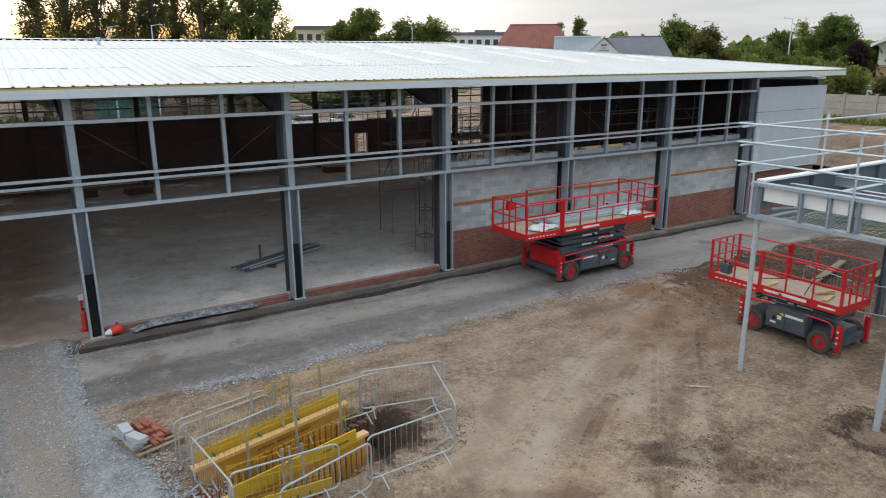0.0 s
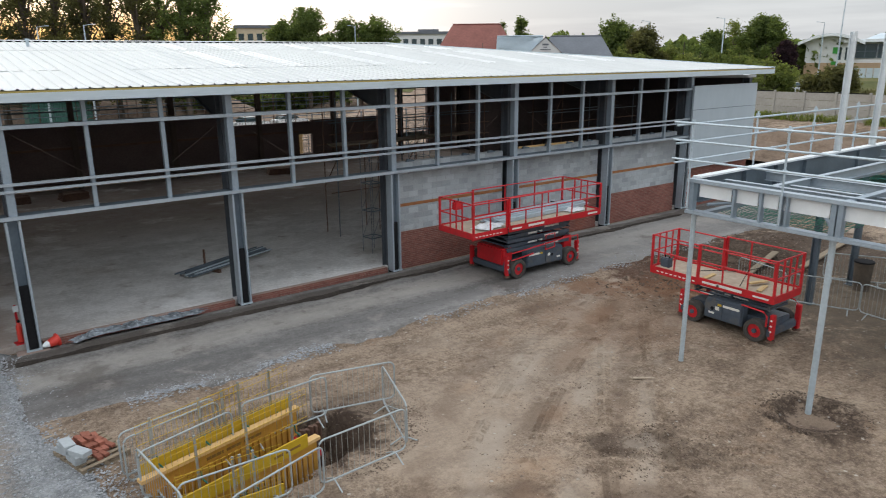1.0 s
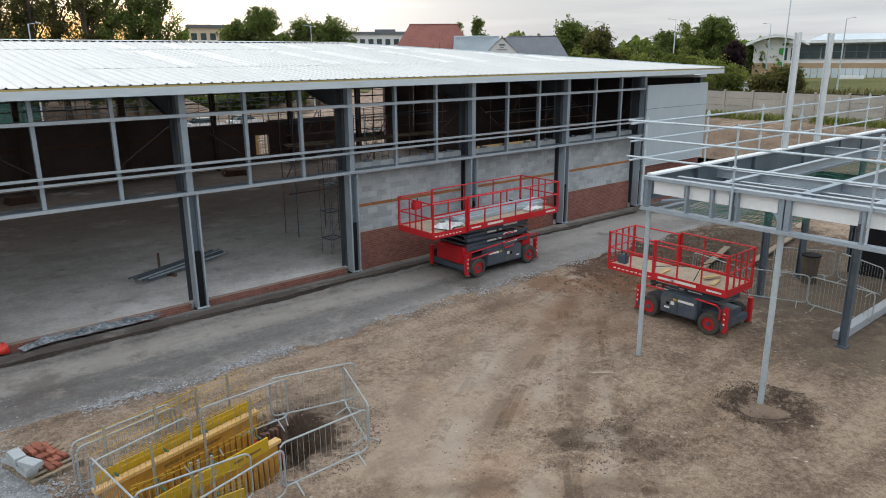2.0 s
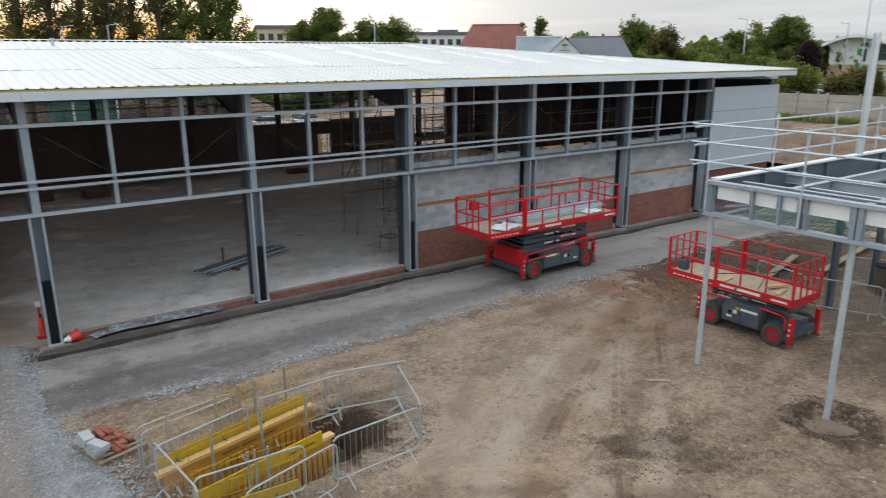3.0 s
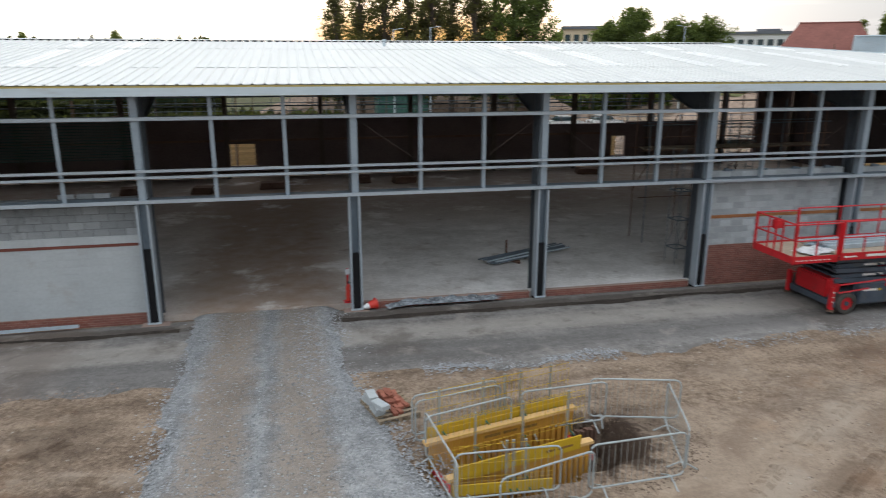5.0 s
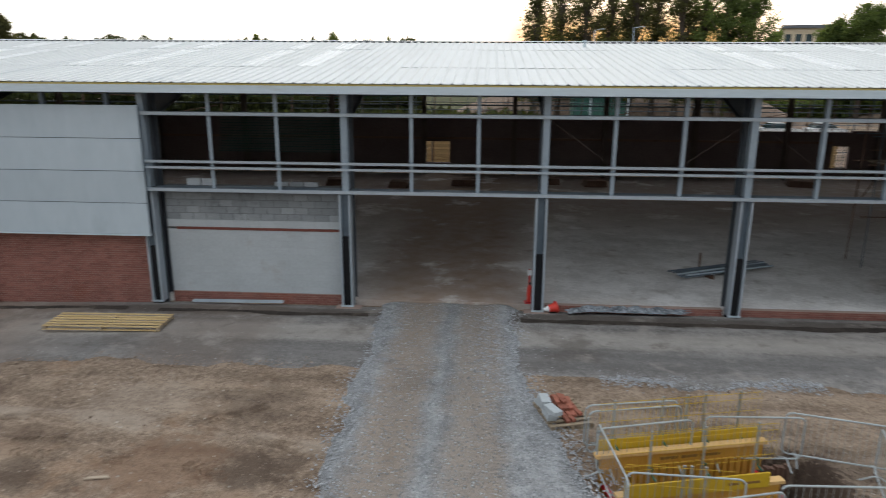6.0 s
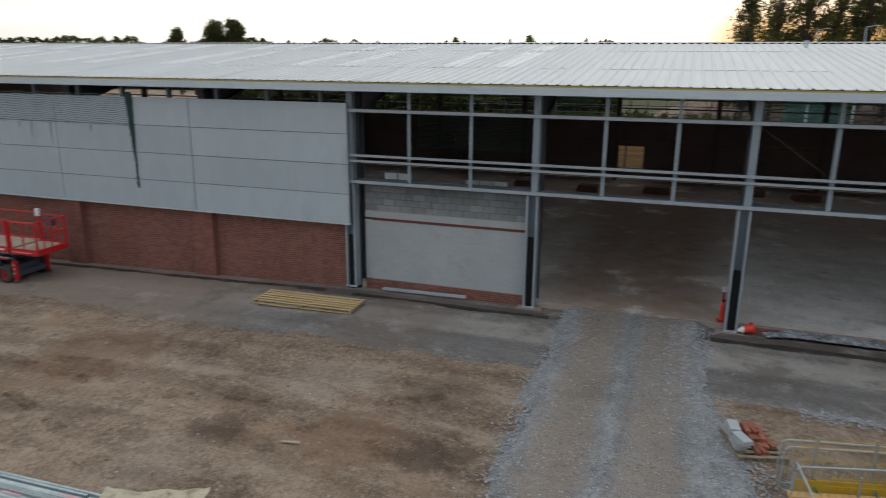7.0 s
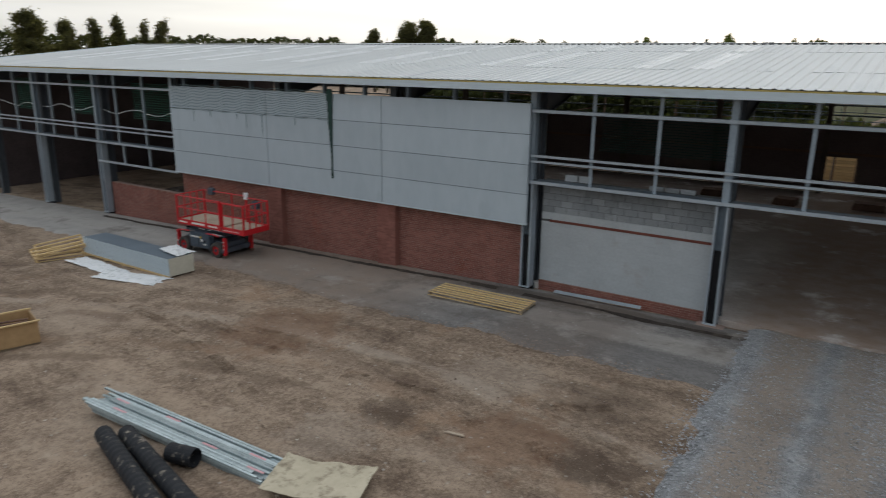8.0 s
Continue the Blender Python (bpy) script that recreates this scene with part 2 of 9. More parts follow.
WETSOIL, RUSTSOIL, PALESOIL, DARKRUST = (0.070, 0.049, 0.037), (0.20, 0.105, 0.060), (0.44, 0.365, 0.295), (0.105, 0.060, 0.042)
M_EARTH = ground_mat("earth", (0.140, 0.099, 0.072), (0.425, 0.326, 0.243), ((0.33, 0.62, (0.105, 0.070, 0.049), 0.45), (0.16, 0.56, (0.44, 0.35, 0.272), 0.5), (0.30, 0.60, (0.35, 0.215, 0.130), 0.4), (2.4, 0.63, (0.10, 0.070, 0.052), 0.45), (0.62, 0.63, (0.115, 0.078, 0.054), 0.32), (0.9, 0.60, (0.48, 0.385, 0.295), 0.5)), (0.30, 0.28, 1.3, 48), 0.045, (0.52, 0.47, 0.41), 10.0, 1.0,
                     spots=((15.1, -15.2, 0, 0.85, 0.8, (0.21, 0.155, 0.118)), (15.1, -15.2, 0.62, 1.15, 1.2, WETSOIL), (14.5, -15.75, 0, 0.55, 0.8, WETSOIL), (10.6, -13.2, 0, 0.75, 0.75, WETSOIL), (11.5, -14.1, 0, 0.9, 0.55, WETSOIL), (11.1, -13.6, 0, 0.5, 0.5, PALESOIL), (18.2, -6.0, 0, 1.2, 0.8, RUSTSOIL), (19.8, -7.5, 0, 1.6, 0.8, RUSTSOIL), (24.5, -7.4, 0, 4.6, 1.3, WETSOIL), (21.6, -6.6, 0, 2.6, 1.1, DARKRUST), (29.0, -8.5, 0, 5.0, 1.0, WETSOIL), (27.5, -14.5, 0, 5.5, 0.9, (0.105, 0.085, 0.064)), (21.0, -15.5, 0, 3.2, 0.7, (0.125, 0.100, 0.076)), (20.8, -8.0, 0, 1.6, 0.8, RUSTSOIL), (23.6, -12.6, 0, 3.6, 0.9, (0.125, 0.100, 0.076)), (16.5, -8.5, 0, 3.0, 0.35, RUSTSOIL),
                            (6.1, -9.2, 0, 1.5, 1.2, WETSOIL), (5.0, -9.0, 0, 1.3, 1.2, WETSOIL), (7.2, -8.6, 0, 1.0, 0.5, WETSOIL), (52.0, 0.0, 0, 13.0, 0.9, (0.125, 0.090, 0.064)), (53.0, 20.0, 0, 13.0, 0.9, (0.125, 0.090, 0.064)), (-4.6, -9.6, 0, 0.8, 0.7, WETSOIL), (-3.9, -9.4, 0, 0.6, 0.6, WETSOIL), (-5.2, -6.8, 0, 1.3, 0.4, WETSOIL), (-6.3, -9.6, 0, 1.5, 0.5, RUSTSOIL), (-9.1, -10.1, 0, 0.8, 0.6, WETSOIL), (-15.0, -7.6, 0, 2.4, 0.5, RUSTSOIL), (-9.6, -11.6, 0, 1.2, 0.4, PALESOIL), (12.6, -9.5, 0, 2.6, 0.3, PALESOIL), (-8.0, -7.0, 0, 1.6, 0.4, PALESOIL)),
                     arcs=((24.0, -29.2, 23.4, 0.55, 0.65, PALESOIL), (24.0, -29.2, 21.6, 0.40, 0.6, PALESOIL), (24.0, -29.2, 22.5, 0.45, 0.55, (0.155, 0.108, 0.078)), (24.0, -29.2, 24.6, 0.5, 0.5, (0.165, 0.112, 0.08)), (34.6, -44.2, 39.2, 0.35, 0.6, (0.135, 0.092, 0.066)), (34.6, -44.2, 38.5, 0.30, 0.5, PALESOIL), (34.6, -44.2, 40.6, 0.5, 0.5, (0.24, 0.145, 0.092)),
                           (-11.5, -39.0, 32.3, 0.4, 0.55, (0.15, 0.104, 0.075)), (-11.5, -39.0, 30.6, 0.4, 0.55, (0.16, 0.11, 0.08)), (-11.0, -25.0, 15.9, 0.45, 0.5, (0.30, 0.205, 0.14)), (-11.0, -25.0, 14.7, 0.35, 0.5, (0.14, 0.098, 0.07)), (-11.5, -39.0, 31.4, 0.4, 0.5, PALESOIL)))
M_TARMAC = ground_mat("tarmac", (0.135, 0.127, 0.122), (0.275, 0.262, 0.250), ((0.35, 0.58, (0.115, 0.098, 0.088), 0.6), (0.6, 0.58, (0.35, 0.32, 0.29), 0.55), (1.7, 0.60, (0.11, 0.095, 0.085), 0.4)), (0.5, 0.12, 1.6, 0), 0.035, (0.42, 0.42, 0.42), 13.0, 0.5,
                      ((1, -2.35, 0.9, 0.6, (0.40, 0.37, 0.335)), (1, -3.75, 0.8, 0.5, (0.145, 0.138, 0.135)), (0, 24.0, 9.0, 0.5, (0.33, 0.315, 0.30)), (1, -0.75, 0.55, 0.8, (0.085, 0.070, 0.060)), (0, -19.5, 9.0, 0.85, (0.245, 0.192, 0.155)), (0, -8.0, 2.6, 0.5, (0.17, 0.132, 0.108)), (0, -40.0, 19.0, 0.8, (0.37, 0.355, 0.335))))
M_TRACK = ground_mat("crushed_stone_track", (0.195, 0.200, 0.206), (0.425, 0.432, 0.44), ((0.4, 0.60, (0.17, 0.14, 0.115), 0.4),), (0.4, 1.6, 0.18, 0), 0.46, (0.45, 0.463, 0.477), 12.0, 1.0,
                     ((0, -1.95, 0.95, 0.8, (0.315, 0.252, 0.200)), (0, -0.1, 0.9, 0.75, (0.315, 0.256, 0.206))))
M_MUD = ground_mat("wet_mud", (0.030, 0.025, 0.022), (0.075, 0.062, 0.052), ((0.8, 0.6, (0.13, 0.105, 0.085), 0.6),), bump=0.9)
M_STONE = surface("crushed_stone", (0.21, 0.218, 0.23), (0.44, 0.45, 0.468), 0.9, fine=20, coarse=3, bump=0.3, piece=0.22, spec=0.2)
M_WETCLOD = surface("damp_clod", (0.085, 0.062, 0.047), (0.175, 0.132, 0.102), 0.95, fine=15, coarse=2, bump=0.4, piece=0.25, spec=0.1)
M_CLOD = surface("earth_clod", (0.13, 0.095, 0.07), (0.33, 0.25, 0.20), 0.95, fine=15, coarse=2, bump=0.4, piece=0.3, spec=0.1)
# the wide lane at x -44 paints the west bays' shade into the floor
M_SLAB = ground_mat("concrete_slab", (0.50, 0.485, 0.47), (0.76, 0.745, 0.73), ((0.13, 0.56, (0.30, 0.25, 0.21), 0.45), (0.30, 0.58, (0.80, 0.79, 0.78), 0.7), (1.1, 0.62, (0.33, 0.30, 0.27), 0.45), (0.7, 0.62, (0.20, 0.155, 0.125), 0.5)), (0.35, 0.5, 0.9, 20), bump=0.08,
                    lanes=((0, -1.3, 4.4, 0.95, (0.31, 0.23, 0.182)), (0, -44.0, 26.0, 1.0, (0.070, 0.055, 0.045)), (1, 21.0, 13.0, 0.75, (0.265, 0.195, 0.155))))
M_GALV = surface("galvanised_steel", (0.372, 0.443, 0.494), (0.539, 0.621, 0.680), 0.45, 0.3, fine=14, coarse=1.4, bump=0.05)
M_STEEL = surface("grey_primed_steel", (0.076, 0.102, 0.130), (0.128, 0.165, 0.200), 0.5, 0.1, fine=10, coarse=0.8, bump=0.05, stain=(0.17, 0.20, 0.225), stain_scale=0.9, stain_at=0.64)
M_DULLGALV = surface("dulled_galvanised_steel", (0.235, 0.29, 0.305), (0.45, 0.52, 0.535), 0.5, 0.25, fine=14, coarse=1.4, bump=0.05, piece=0.3)
M_TANSOIL = surface("dug_tan_soil", (0.105, 0.075, 0.054), (0.245, 0.18, 0.135), 0.95, fine=6, coarse=0.7, bump=0.6, bump_dist=0.06, spec=0.1)
# darker copy of the primed steel, with the shade behind the facade in its colour
M_FRAMESHADE = surface("shaded_frame_paint", (0.046, 0.054, 0.066), (0.086, 0.098, 0.112), 0.55, 0.1, fine=10, coarse=0.8, bump=0.05, stain=(0.11, 0.12, 0.13), stain_scale=0.9, stain_at=0.64)
M_RAIL = surface("rail_steel", (0.219, 0.271, 0.321), (0.307, 0.366, 0.420), 0.42, 0.25, fine=12, coarse=0.7, bump=0.03)
M_GALVRAIL = surface("bright_rail_steel", (0.300, 0.352, 0.405), (0.420, 0.478, 0.530), 0.4, 0.3, fine=12, coarse=0.7, bump=0.03)
M_ROOF = surface("white_roof_sheet", (0.55, 0.565, 0.563), (0.65, 0.665, 0.663), 0.6, fine=1.2, coarse=0.12, bump=0.03, stain=(0.50, 0.525, 0.535), stain_scale=0.25, stain_at=0.62, stretch=(2.2, 0.25, 1))
M_ROOFLIGHT = surface("translucent_rooflight", (0.84, 0.855, 0.86), (0.90, 0.91, 0.915), 0.4, fine=2, coarse=0.3, bump=0.02)
M_FOAM = surface("insulation_edge", (0.30, 0.23, 0.07), (0.42, 0.33, 0.12), 0.9, fine=18, coarse=2, bump=0.3)
M_FASCIA = surface("fascia_sheet", (0.446, 0.522, 0.567), (0.558, 0.635, 0.685), 0.5, 0.1, fine=4, coarse=0.4, bump=0.03, stretch=(0.5, 1, 3), stain=(0.40, 0.42, 0.42), stain_scale=0.7, stain_at=0.66)
M_SOFFIT = surface("liner_sheet", (0.46, 0.48, 0.50), (0.56, 0.58, 0.60), 0.7, fine=3, coarse=0.5, bump=0.05)
M_PANEL = surface("grey_cladding_panel", (0.365, 0.430, 0.480), (0.430, 0.495, 0.545), 0.5, fine=2.5, coarse=0.22, bump=0.03, piece=0.05, stretch=(1, 1, 0.35), stain=(0.335, 0.392, 0.435), stain_scale=0.7, stain_at=0.63)
M_BRICK = surface("red_brick", (0.175, 0.074, 0.060), (0.275, 0.124, 0.100), 0.9, fine=24, coarse=0.6, bump=0.3, piece=0.17, stain=(0.235, 0.085, 0.060), stain_scale=0.35, stain_at=0.60, spec=0.2)
M_BLOCKJOINT = surface("block_mortar", (0.307, 0.325, 0.335), (0.391, 0.414, 0.427), 0.95, fine=20, coarse=2, bump=0.3, spec=0.2)
M_MORTAR = surface("mortar", (0.27, 0.195, 0.165), (0.36, 0.27, 0.235), 0.95, fine=20, coarse=2, bump=0.3, spec=0.2)
M_BLOCK = surface("concrete_block", (0.307, 0.330, 0.345), (0.428, 0.458, 0.479), 0.95, fine=20, coarse=0.9, bump=0.3, piece=0.17, stain=(0.27, 0.275, 0.28), stain_scale=1.3, stain_at=0.66, spec=0.2)
M_PALEJOINT = surface("pale_joint", (0.352, 0.375, 0.388), (0.425, 0.453, 0.470), 0.95, fine=12, coarse=0.5, bump=0.2, spec=0.2)
M_BLOCKGREY = surface("weathered_block", (0.195, 0.210, 0.222), (0.300, 0.318, 0.332), 0.95, fine=20, coarse=0.9, bump=0.3, piece=0.16, stain=(0.165, 0.175, 0.185), stain_scale=1.6, stain_at=0.62, spec=0.2)
M_PALEBLOCK = surface("pale_aircrete", (0.353, 0.377, 0.391), (0.437, 0.466, 0.484), 0.95, fine=12, coarse=0.5, bump=0.2, piece=0.03, stain=(0.36, 0.36, 0.36), stain_scale=1.1, stain_at=0.66, spec=0.2)
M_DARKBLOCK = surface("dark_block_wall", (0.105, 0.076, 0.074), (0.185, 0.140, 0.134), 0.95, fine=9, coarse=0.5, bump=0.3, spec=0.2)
M_LINTEL = surface("orange_primed_lintel", (0.22, 0.075, 0.03), (0.42, 0.19, 0.07), 0.85, fine=6, coarse=1.2, bump=0.1)
M_DPC = surface("black_membrane", (0.008, 0.008, 0.010), (0.020, 0.020, 0.022), 0.85, fine=12, coarse=1, bump=0.2, spec=0.2)
M_RED = surface("red_paint", (0.44, 0.010, 0.016), (0.60, 0.018, 0.026), 0.42, fine=10, coarse=1.2, bump=0.04, stain=(0.30, 0.03, 0.028), stain_scale=1.6, stain_at=0.64)
M_CHARCOAL = surface("charcoal_paint", (0.045, 0.060, 0.082), (0.082, 0.104, 0.134), 0.5, fine=10, coarse=1.5, bump=0.04, stain=(0.11, 0.105, 0.10), stain_scale=1.8, stain_at=0.62)
M_TYRE = surface("tyre_rubber", (0.035, 0.032, 0.03), (0.085, 0.075, 0.066), 0.9, fine=16, coarse=3, bump=0.3)
M_DECK = surface("muddy_deck", (0.30, 0.235, 0.175), (0.48, 0.395, 0.305), 0.9, fine=7, coarse=1.2, bump=0.2)
M_LABEL = surface("white_sticker", (0.66, 0.65, 0.60), (0.78, 0.77, 0.73), 0.6, fine=12, coarse=2, bump=0.0)
M_YELLOW = surface("yellow_paint", (0.42, 0.262, 0.010), (0.57, 0.372, 0.018), 0.55, fine=7, coarse=0.9, bump=0.06, stain=(0.40, 0.26, 0.04), stain_scale=1.2, stain_at=0.64)
M_OCHRE = surface("ochre_beam_paint", (0.40, 0.195, 0.025), (0.52, 0.275, 0.048), 0.6, fine=7, coarse=0.9, bump=0.06, stain=(0.34, 0.19, 0.06), stain_scale=1.2, stain_at=0.62)
M_OCHREDARK = surface("faded_lettering", (0.16, 0.085, 0.02), (0.26, 0.14, 0.035), 0.7, fine=14, coarse=3, bump=0)
M_TOPBEAM = surface("ochre_timber", (0.55, 0.33, 0.12), (0.68, 0.45, 0.20), 0.8, fine=9, coarse=1.2, bump=0.1)
M_POSTGREY = surface("dull_galvanised_post", (0.26, 0.265, 0.25), (0.40, 0.405, 0.385), 0.6, 0.3, fine=12, coarse=1.4, bump=0.05)
M_BARRIER = surface("barrier_galvanising", (0.29, 0.325, 0.338), (0.43, 0.468, 0.48), 0.5, 0.3, fine=12, coarse=1.4, bump=0.05)
M_GREYJOINT = surface("dark_block_joint", (0.11, 0.12, 0.125), (0.17, 0.182, 0.19), 0.95, fine=20, coarse=2, bump=0.2, spec=0.2)
M_TIMBER = surface("new_timber", (0.46, 0.32, 0.145), (0.64, 0.47, 0.245), 0.85, fine=9, coarse=1.5, bump=0.15, piece=0.12, stretch=(1, 4, 4))
M_OLDWOOD = surface("weathered_wood", (0.20, 0.155, 0.105), (0.34, 0.27, 0.19), 0.9, fine=10, coarse=1.5, bump=0.2, piece=0.15)
M_PLY = surface("plywood", (0.30, 0.19, 0.09), (0.43, 0.28, 0.14), 0.85, fine=6, coarse=0.8, bump=0.05)
M_CARD = surface("cardboard", (0.42, 0.37, 0.27), (0.54, 0.48, 0.36), 0.9, fine=6, coarse=1.0, bump=0.05, stain=(0.24, 0.20, 0.14), stain_scale=2.6, stain_at=0.57)
M_FILM = surface("polythene_film", (0.55, 0.57, 0.58), (0.74, 0.75, 0.76), 0.3, fine=5, coarse=1.5, bump=0.5)
# light tone of the noise stands for bright highlights on the wrinkles
M_GREYFILM = surface("grey_polythene_highlights", (0.040, 0.046, 0.054), (0.34, 0.38, 0.42), 0.25, fine=9, coarse=2.5, bump=0.7, bump_dist=0.06)
M_PIPE = surface("black_pipe", (0.010, 0.011, 0.014), (0.022, 0.024, 0.028), 0.7, fine=8, coarse=1.5, bump=0.1, stain=(0.30, 0.26, 0.21), stain_scale=5.5, stain_at=0.63, spec=0.25)
M_NET = surface("green_netting", (0.012, 0.085, 0.06), (0.03, 0.15, 0.105), 0.8, fine=12, coarse=1.5, bump=0.2)
M_GREYNET = surface("grey_green_net", (0.115, 0.170, 0.180), (0.185, 0.250, 0.258), 0.8, fine=12, coarse=1.5, bump=0.2)
# darker copy of the block wall, carries the gloom of the hall in its colour
M_SHADEDWALL = surface("wall_shade_in_colour", (0.060, 0.048, 0.050), (0.110, 0.088, 0.090), 0.95, fine=9, coarse=0.5, bump=0.3, spec=0.2)
M_CONE = surface("red_plastic", (0.55, 0.03, 0.02), (0.68, 0.06, 0.04), 0.45, fine=6, coarse=1, bump=0.03)
M_WHITE = surface("white_plastic", (0.68, 0.71, 0.73), (0.77, 0.80, 0.82), 0.5, fine=6, coarse=1, bump=0.03)
M_BARK = surface("bark", (0.06, 0.048, 0.036), (0.13, 0.102, 0.078), 0.95, fine=6, coarse=0.8, bump=0.6)
M_LEAF = surface("leaf_green", (0.058, 0.088, 0.028), (0.125, 0.165, 0.058), 0.75, fine=2.0, coarse=0.25, bump=0, piece=0.45, spec=0.2)
M_LEAF2 = surface("leaf_light_green", (0.075, 0.105, 0.030), (0.165, 0.190, 0.068), 0.75, fine=2.0, coarse=0.25, bump=0, piece=0.4, spec=0.2)
M_LEAFDARK = surface("leaf_dark", (0.052, 0.055, 0.026), (0.110, 0.112, 0.050), 0.75, fine=2.0, coarse=0.25, bump=0, piece=0.4, spec=0.2)
M_LEAFDEEP = surface("leaf_deep_green", (0.020, 0.027, 0.011), (0.052, 0.062, 0.024), 0.75, fine=2.0, coarse=0.25, bump=0, piece=0.5, spec=0.2)
M_LEAFPURPLE = surface("leaf_purple", (0.016, 0.010, 0.016), (0.035, 0.020, 0.030), 0.75, fine=2.0, coarse=0.25, bump=0, piece=0.4, spec=0.2)
M_GRASS = surface("grass", (0.060, 0.072, 0.026), (0.16, 0.155, 0.062), 0.95, fine=2.5, coarse=0.12, bump=0.6, bump_dist=0.1, stain=(0.17, 0.14, 0.07), stain_scale=0.06, stain_at=0.55, spec=0.1)
M_SCRUB = surface("scrub", (0.030, 0.038, 0.016), (0.075, 0.080, 0.034), 0.95, fine=2.5, coarse=0.2, bump=0.6, bump_dist=0.1, stain=(0.13, 0.10, 0.06), stain_scale=0.12, stain_at=0.6, spec=0.1)
M_BRIGHTGALV = surface("new_galvanised_steel", (0.55, 0.59, 0.61), (0.68, 0.72, 0.74), 0.4, 0.2, fine=12, coarse=1, bump=0.03)
M_FENCE = surface("concrete_fence", (0.31, 0.29, 0.26), (0.43, 0.405, 0.37), 0.95, fine=5, coarse=0.5, bump=0.2, piece=0.08)
M_RENDERW = surface("pale_render", (0.62, 0.63, 0.63), (0.72, 0.73, 0.73), 0.9, fine=3, coarse=0.4, bump=0.05)
M_TILE = surface("red_roof_tile", (0.17, 0.062, 0.05), (0.27, 0.105, 0.085), 0.9, fine=4, coarse=0.5, bump=0.3)
M_SLATE = surface("grey_slate", (0.105, 0.115, 0.135), (0.165, 0.178, 0.20), 0.75, fine=4, coarse=0.4, bump=0.2)
M_WINDOW = surface("dark_window_glass", (0.02, 0.035, 0.04), (0.05, 0.08, 0.09), 0.12, fine=1, coarse=0.2, bump=0)
M_BUFF = surface("buff_brick", (0.36, 0.25, 0.155), (0.46, 0.33, 0.215), 0.9, fine=6, coarse=0.6, bump=0.1)
M_GREEN = surface("green_sign", (0.03, 0.26, 0.035), (0.05, 0.36, 0.05), 0.5, fine=3, coarse=0.5, bump=0)
M_CAR = surface("white_car_paint", (0.60, 0.61, 0.62), (0.70, 0.71, 0.72), 0.25, fine=2, coarse=0.5, bump=0)
M_CONTAINER = surface("green_container_paint", (0.016, 0.075, 0.060), (0.035, 0.12, 0.095), 0.6, fine=6, coarse=0.8, bump=0.1)
M_NETDARK = surface("dark_green_net", (0.008, 0.030, 0.025), (0.02, 0.06, 0.05), 0.8, fine=12, coarse=1.5, bump=0.2)
M_ORANGEBRICK = surface("orange_brick", (0.25, 0.088, 0.060), (0.37, 0.150, 0.105), 0.9, fine=20, coarse=1, bump=0.3, piece=0.2, spec=0.2)
M_PINKMARK = surface("pink_marker_paint", (0.55, 0.28, 0.30), (0.65, 0.38, 0.40), 0.6, fine=9, coarse=2, bump=0)
M_THINROD = surface("dull_tie_rod", (0.07, 0.052, 0.045), (0.12, 0.09, 0.075), 0.8, fine=12, coarse=1.5, bump=0.1)
M_CREAM = surface("cream_render", (0.56, 0.46, 0.32), (0.66, 0.56, 0.41), 0.9, fine=3, coarse=0.4, bump=0.05)
M_ENDFOAM = surface("panel_core", (0.46, 0.44, 0.36), (0.58, 0.56, 0.47), 0.9, fine=9, coarse=1, bump=0.1)
M_TRAY = surface("dark_red_strip", (0.11, 0.030, 0.022), (0.18, 0.055, 0.038), 0.8, fine=9, coarse=1, bump=0.1)
M_RUST = surface("rusty_steel", (0.10, 0.055, 0.04), (0.20, 0.12, 0.085), 0.9, fine=12, coarse=1.5, bump=0.2)


def leafy(m, share=0.45):
    """Lets light through the leaves of a foliage material."""
    n, l = m.node_tree.nodes, m.node_tree.links
    bsdf, out = n["Principled BSDF"], n["Material Output"]
    tr = n.new("ShaderNodeBsdfTranslucent")
    mix = n.new("ShaderNodeMixShader")
    mix.inputs[0].default_value = share
    gain = n.new("ShaderNodeMixRGB")
    gain.blend_type = "MULTIPLY"
    gain.inputs[0].default_value = 1.0
    gain.inputs[2].default_value = (2.2, 2.0, 1.1, 1)
    src = bsdf.inputs["Base Color"].links[0].from_socket
    l.new(src, gain.inputs[1])
    l.new(gain.outputs[0], tr.inputs["Color"])
    l.new(bsdf.outputs[0], mix.inputs[1])
    l.new(tr.outputs[0], mix.inputs[2])
    l.new(mix.outputs[0], out.inputs["Surface"])


def sheer(m, share, colour):
    """Lets part of the daylight through a milky sheet."""
    n, l = m.node_tree.nodes, m.node_tree.links
    tr = n.new("ShaderNodeBsdfTranslucent")
    tr.inputs["Color"].default_value = (*colour, 1)
    mix = n.new("ShaderNodeMixShader")
    mix.inputs[0].default_value = share
    l.new(n["Principled BSDF"].outputs[0], mix.inputs[1])
    l.new(tr.outputs[0], mix.inputs[2])
    l.new(mix.outputs[0], n["Material Output"].inputs["Surface"])


sheer(M_ROOFLIGHT, 0.27, (0.85, 0.88, 0.88))
for leaf_mat in (M_LEAF, M_LEAF2, M_LEAFDARK, M_LEAFDEEP, M_LEAFPURPLE):
    leafy(leaf_mat)


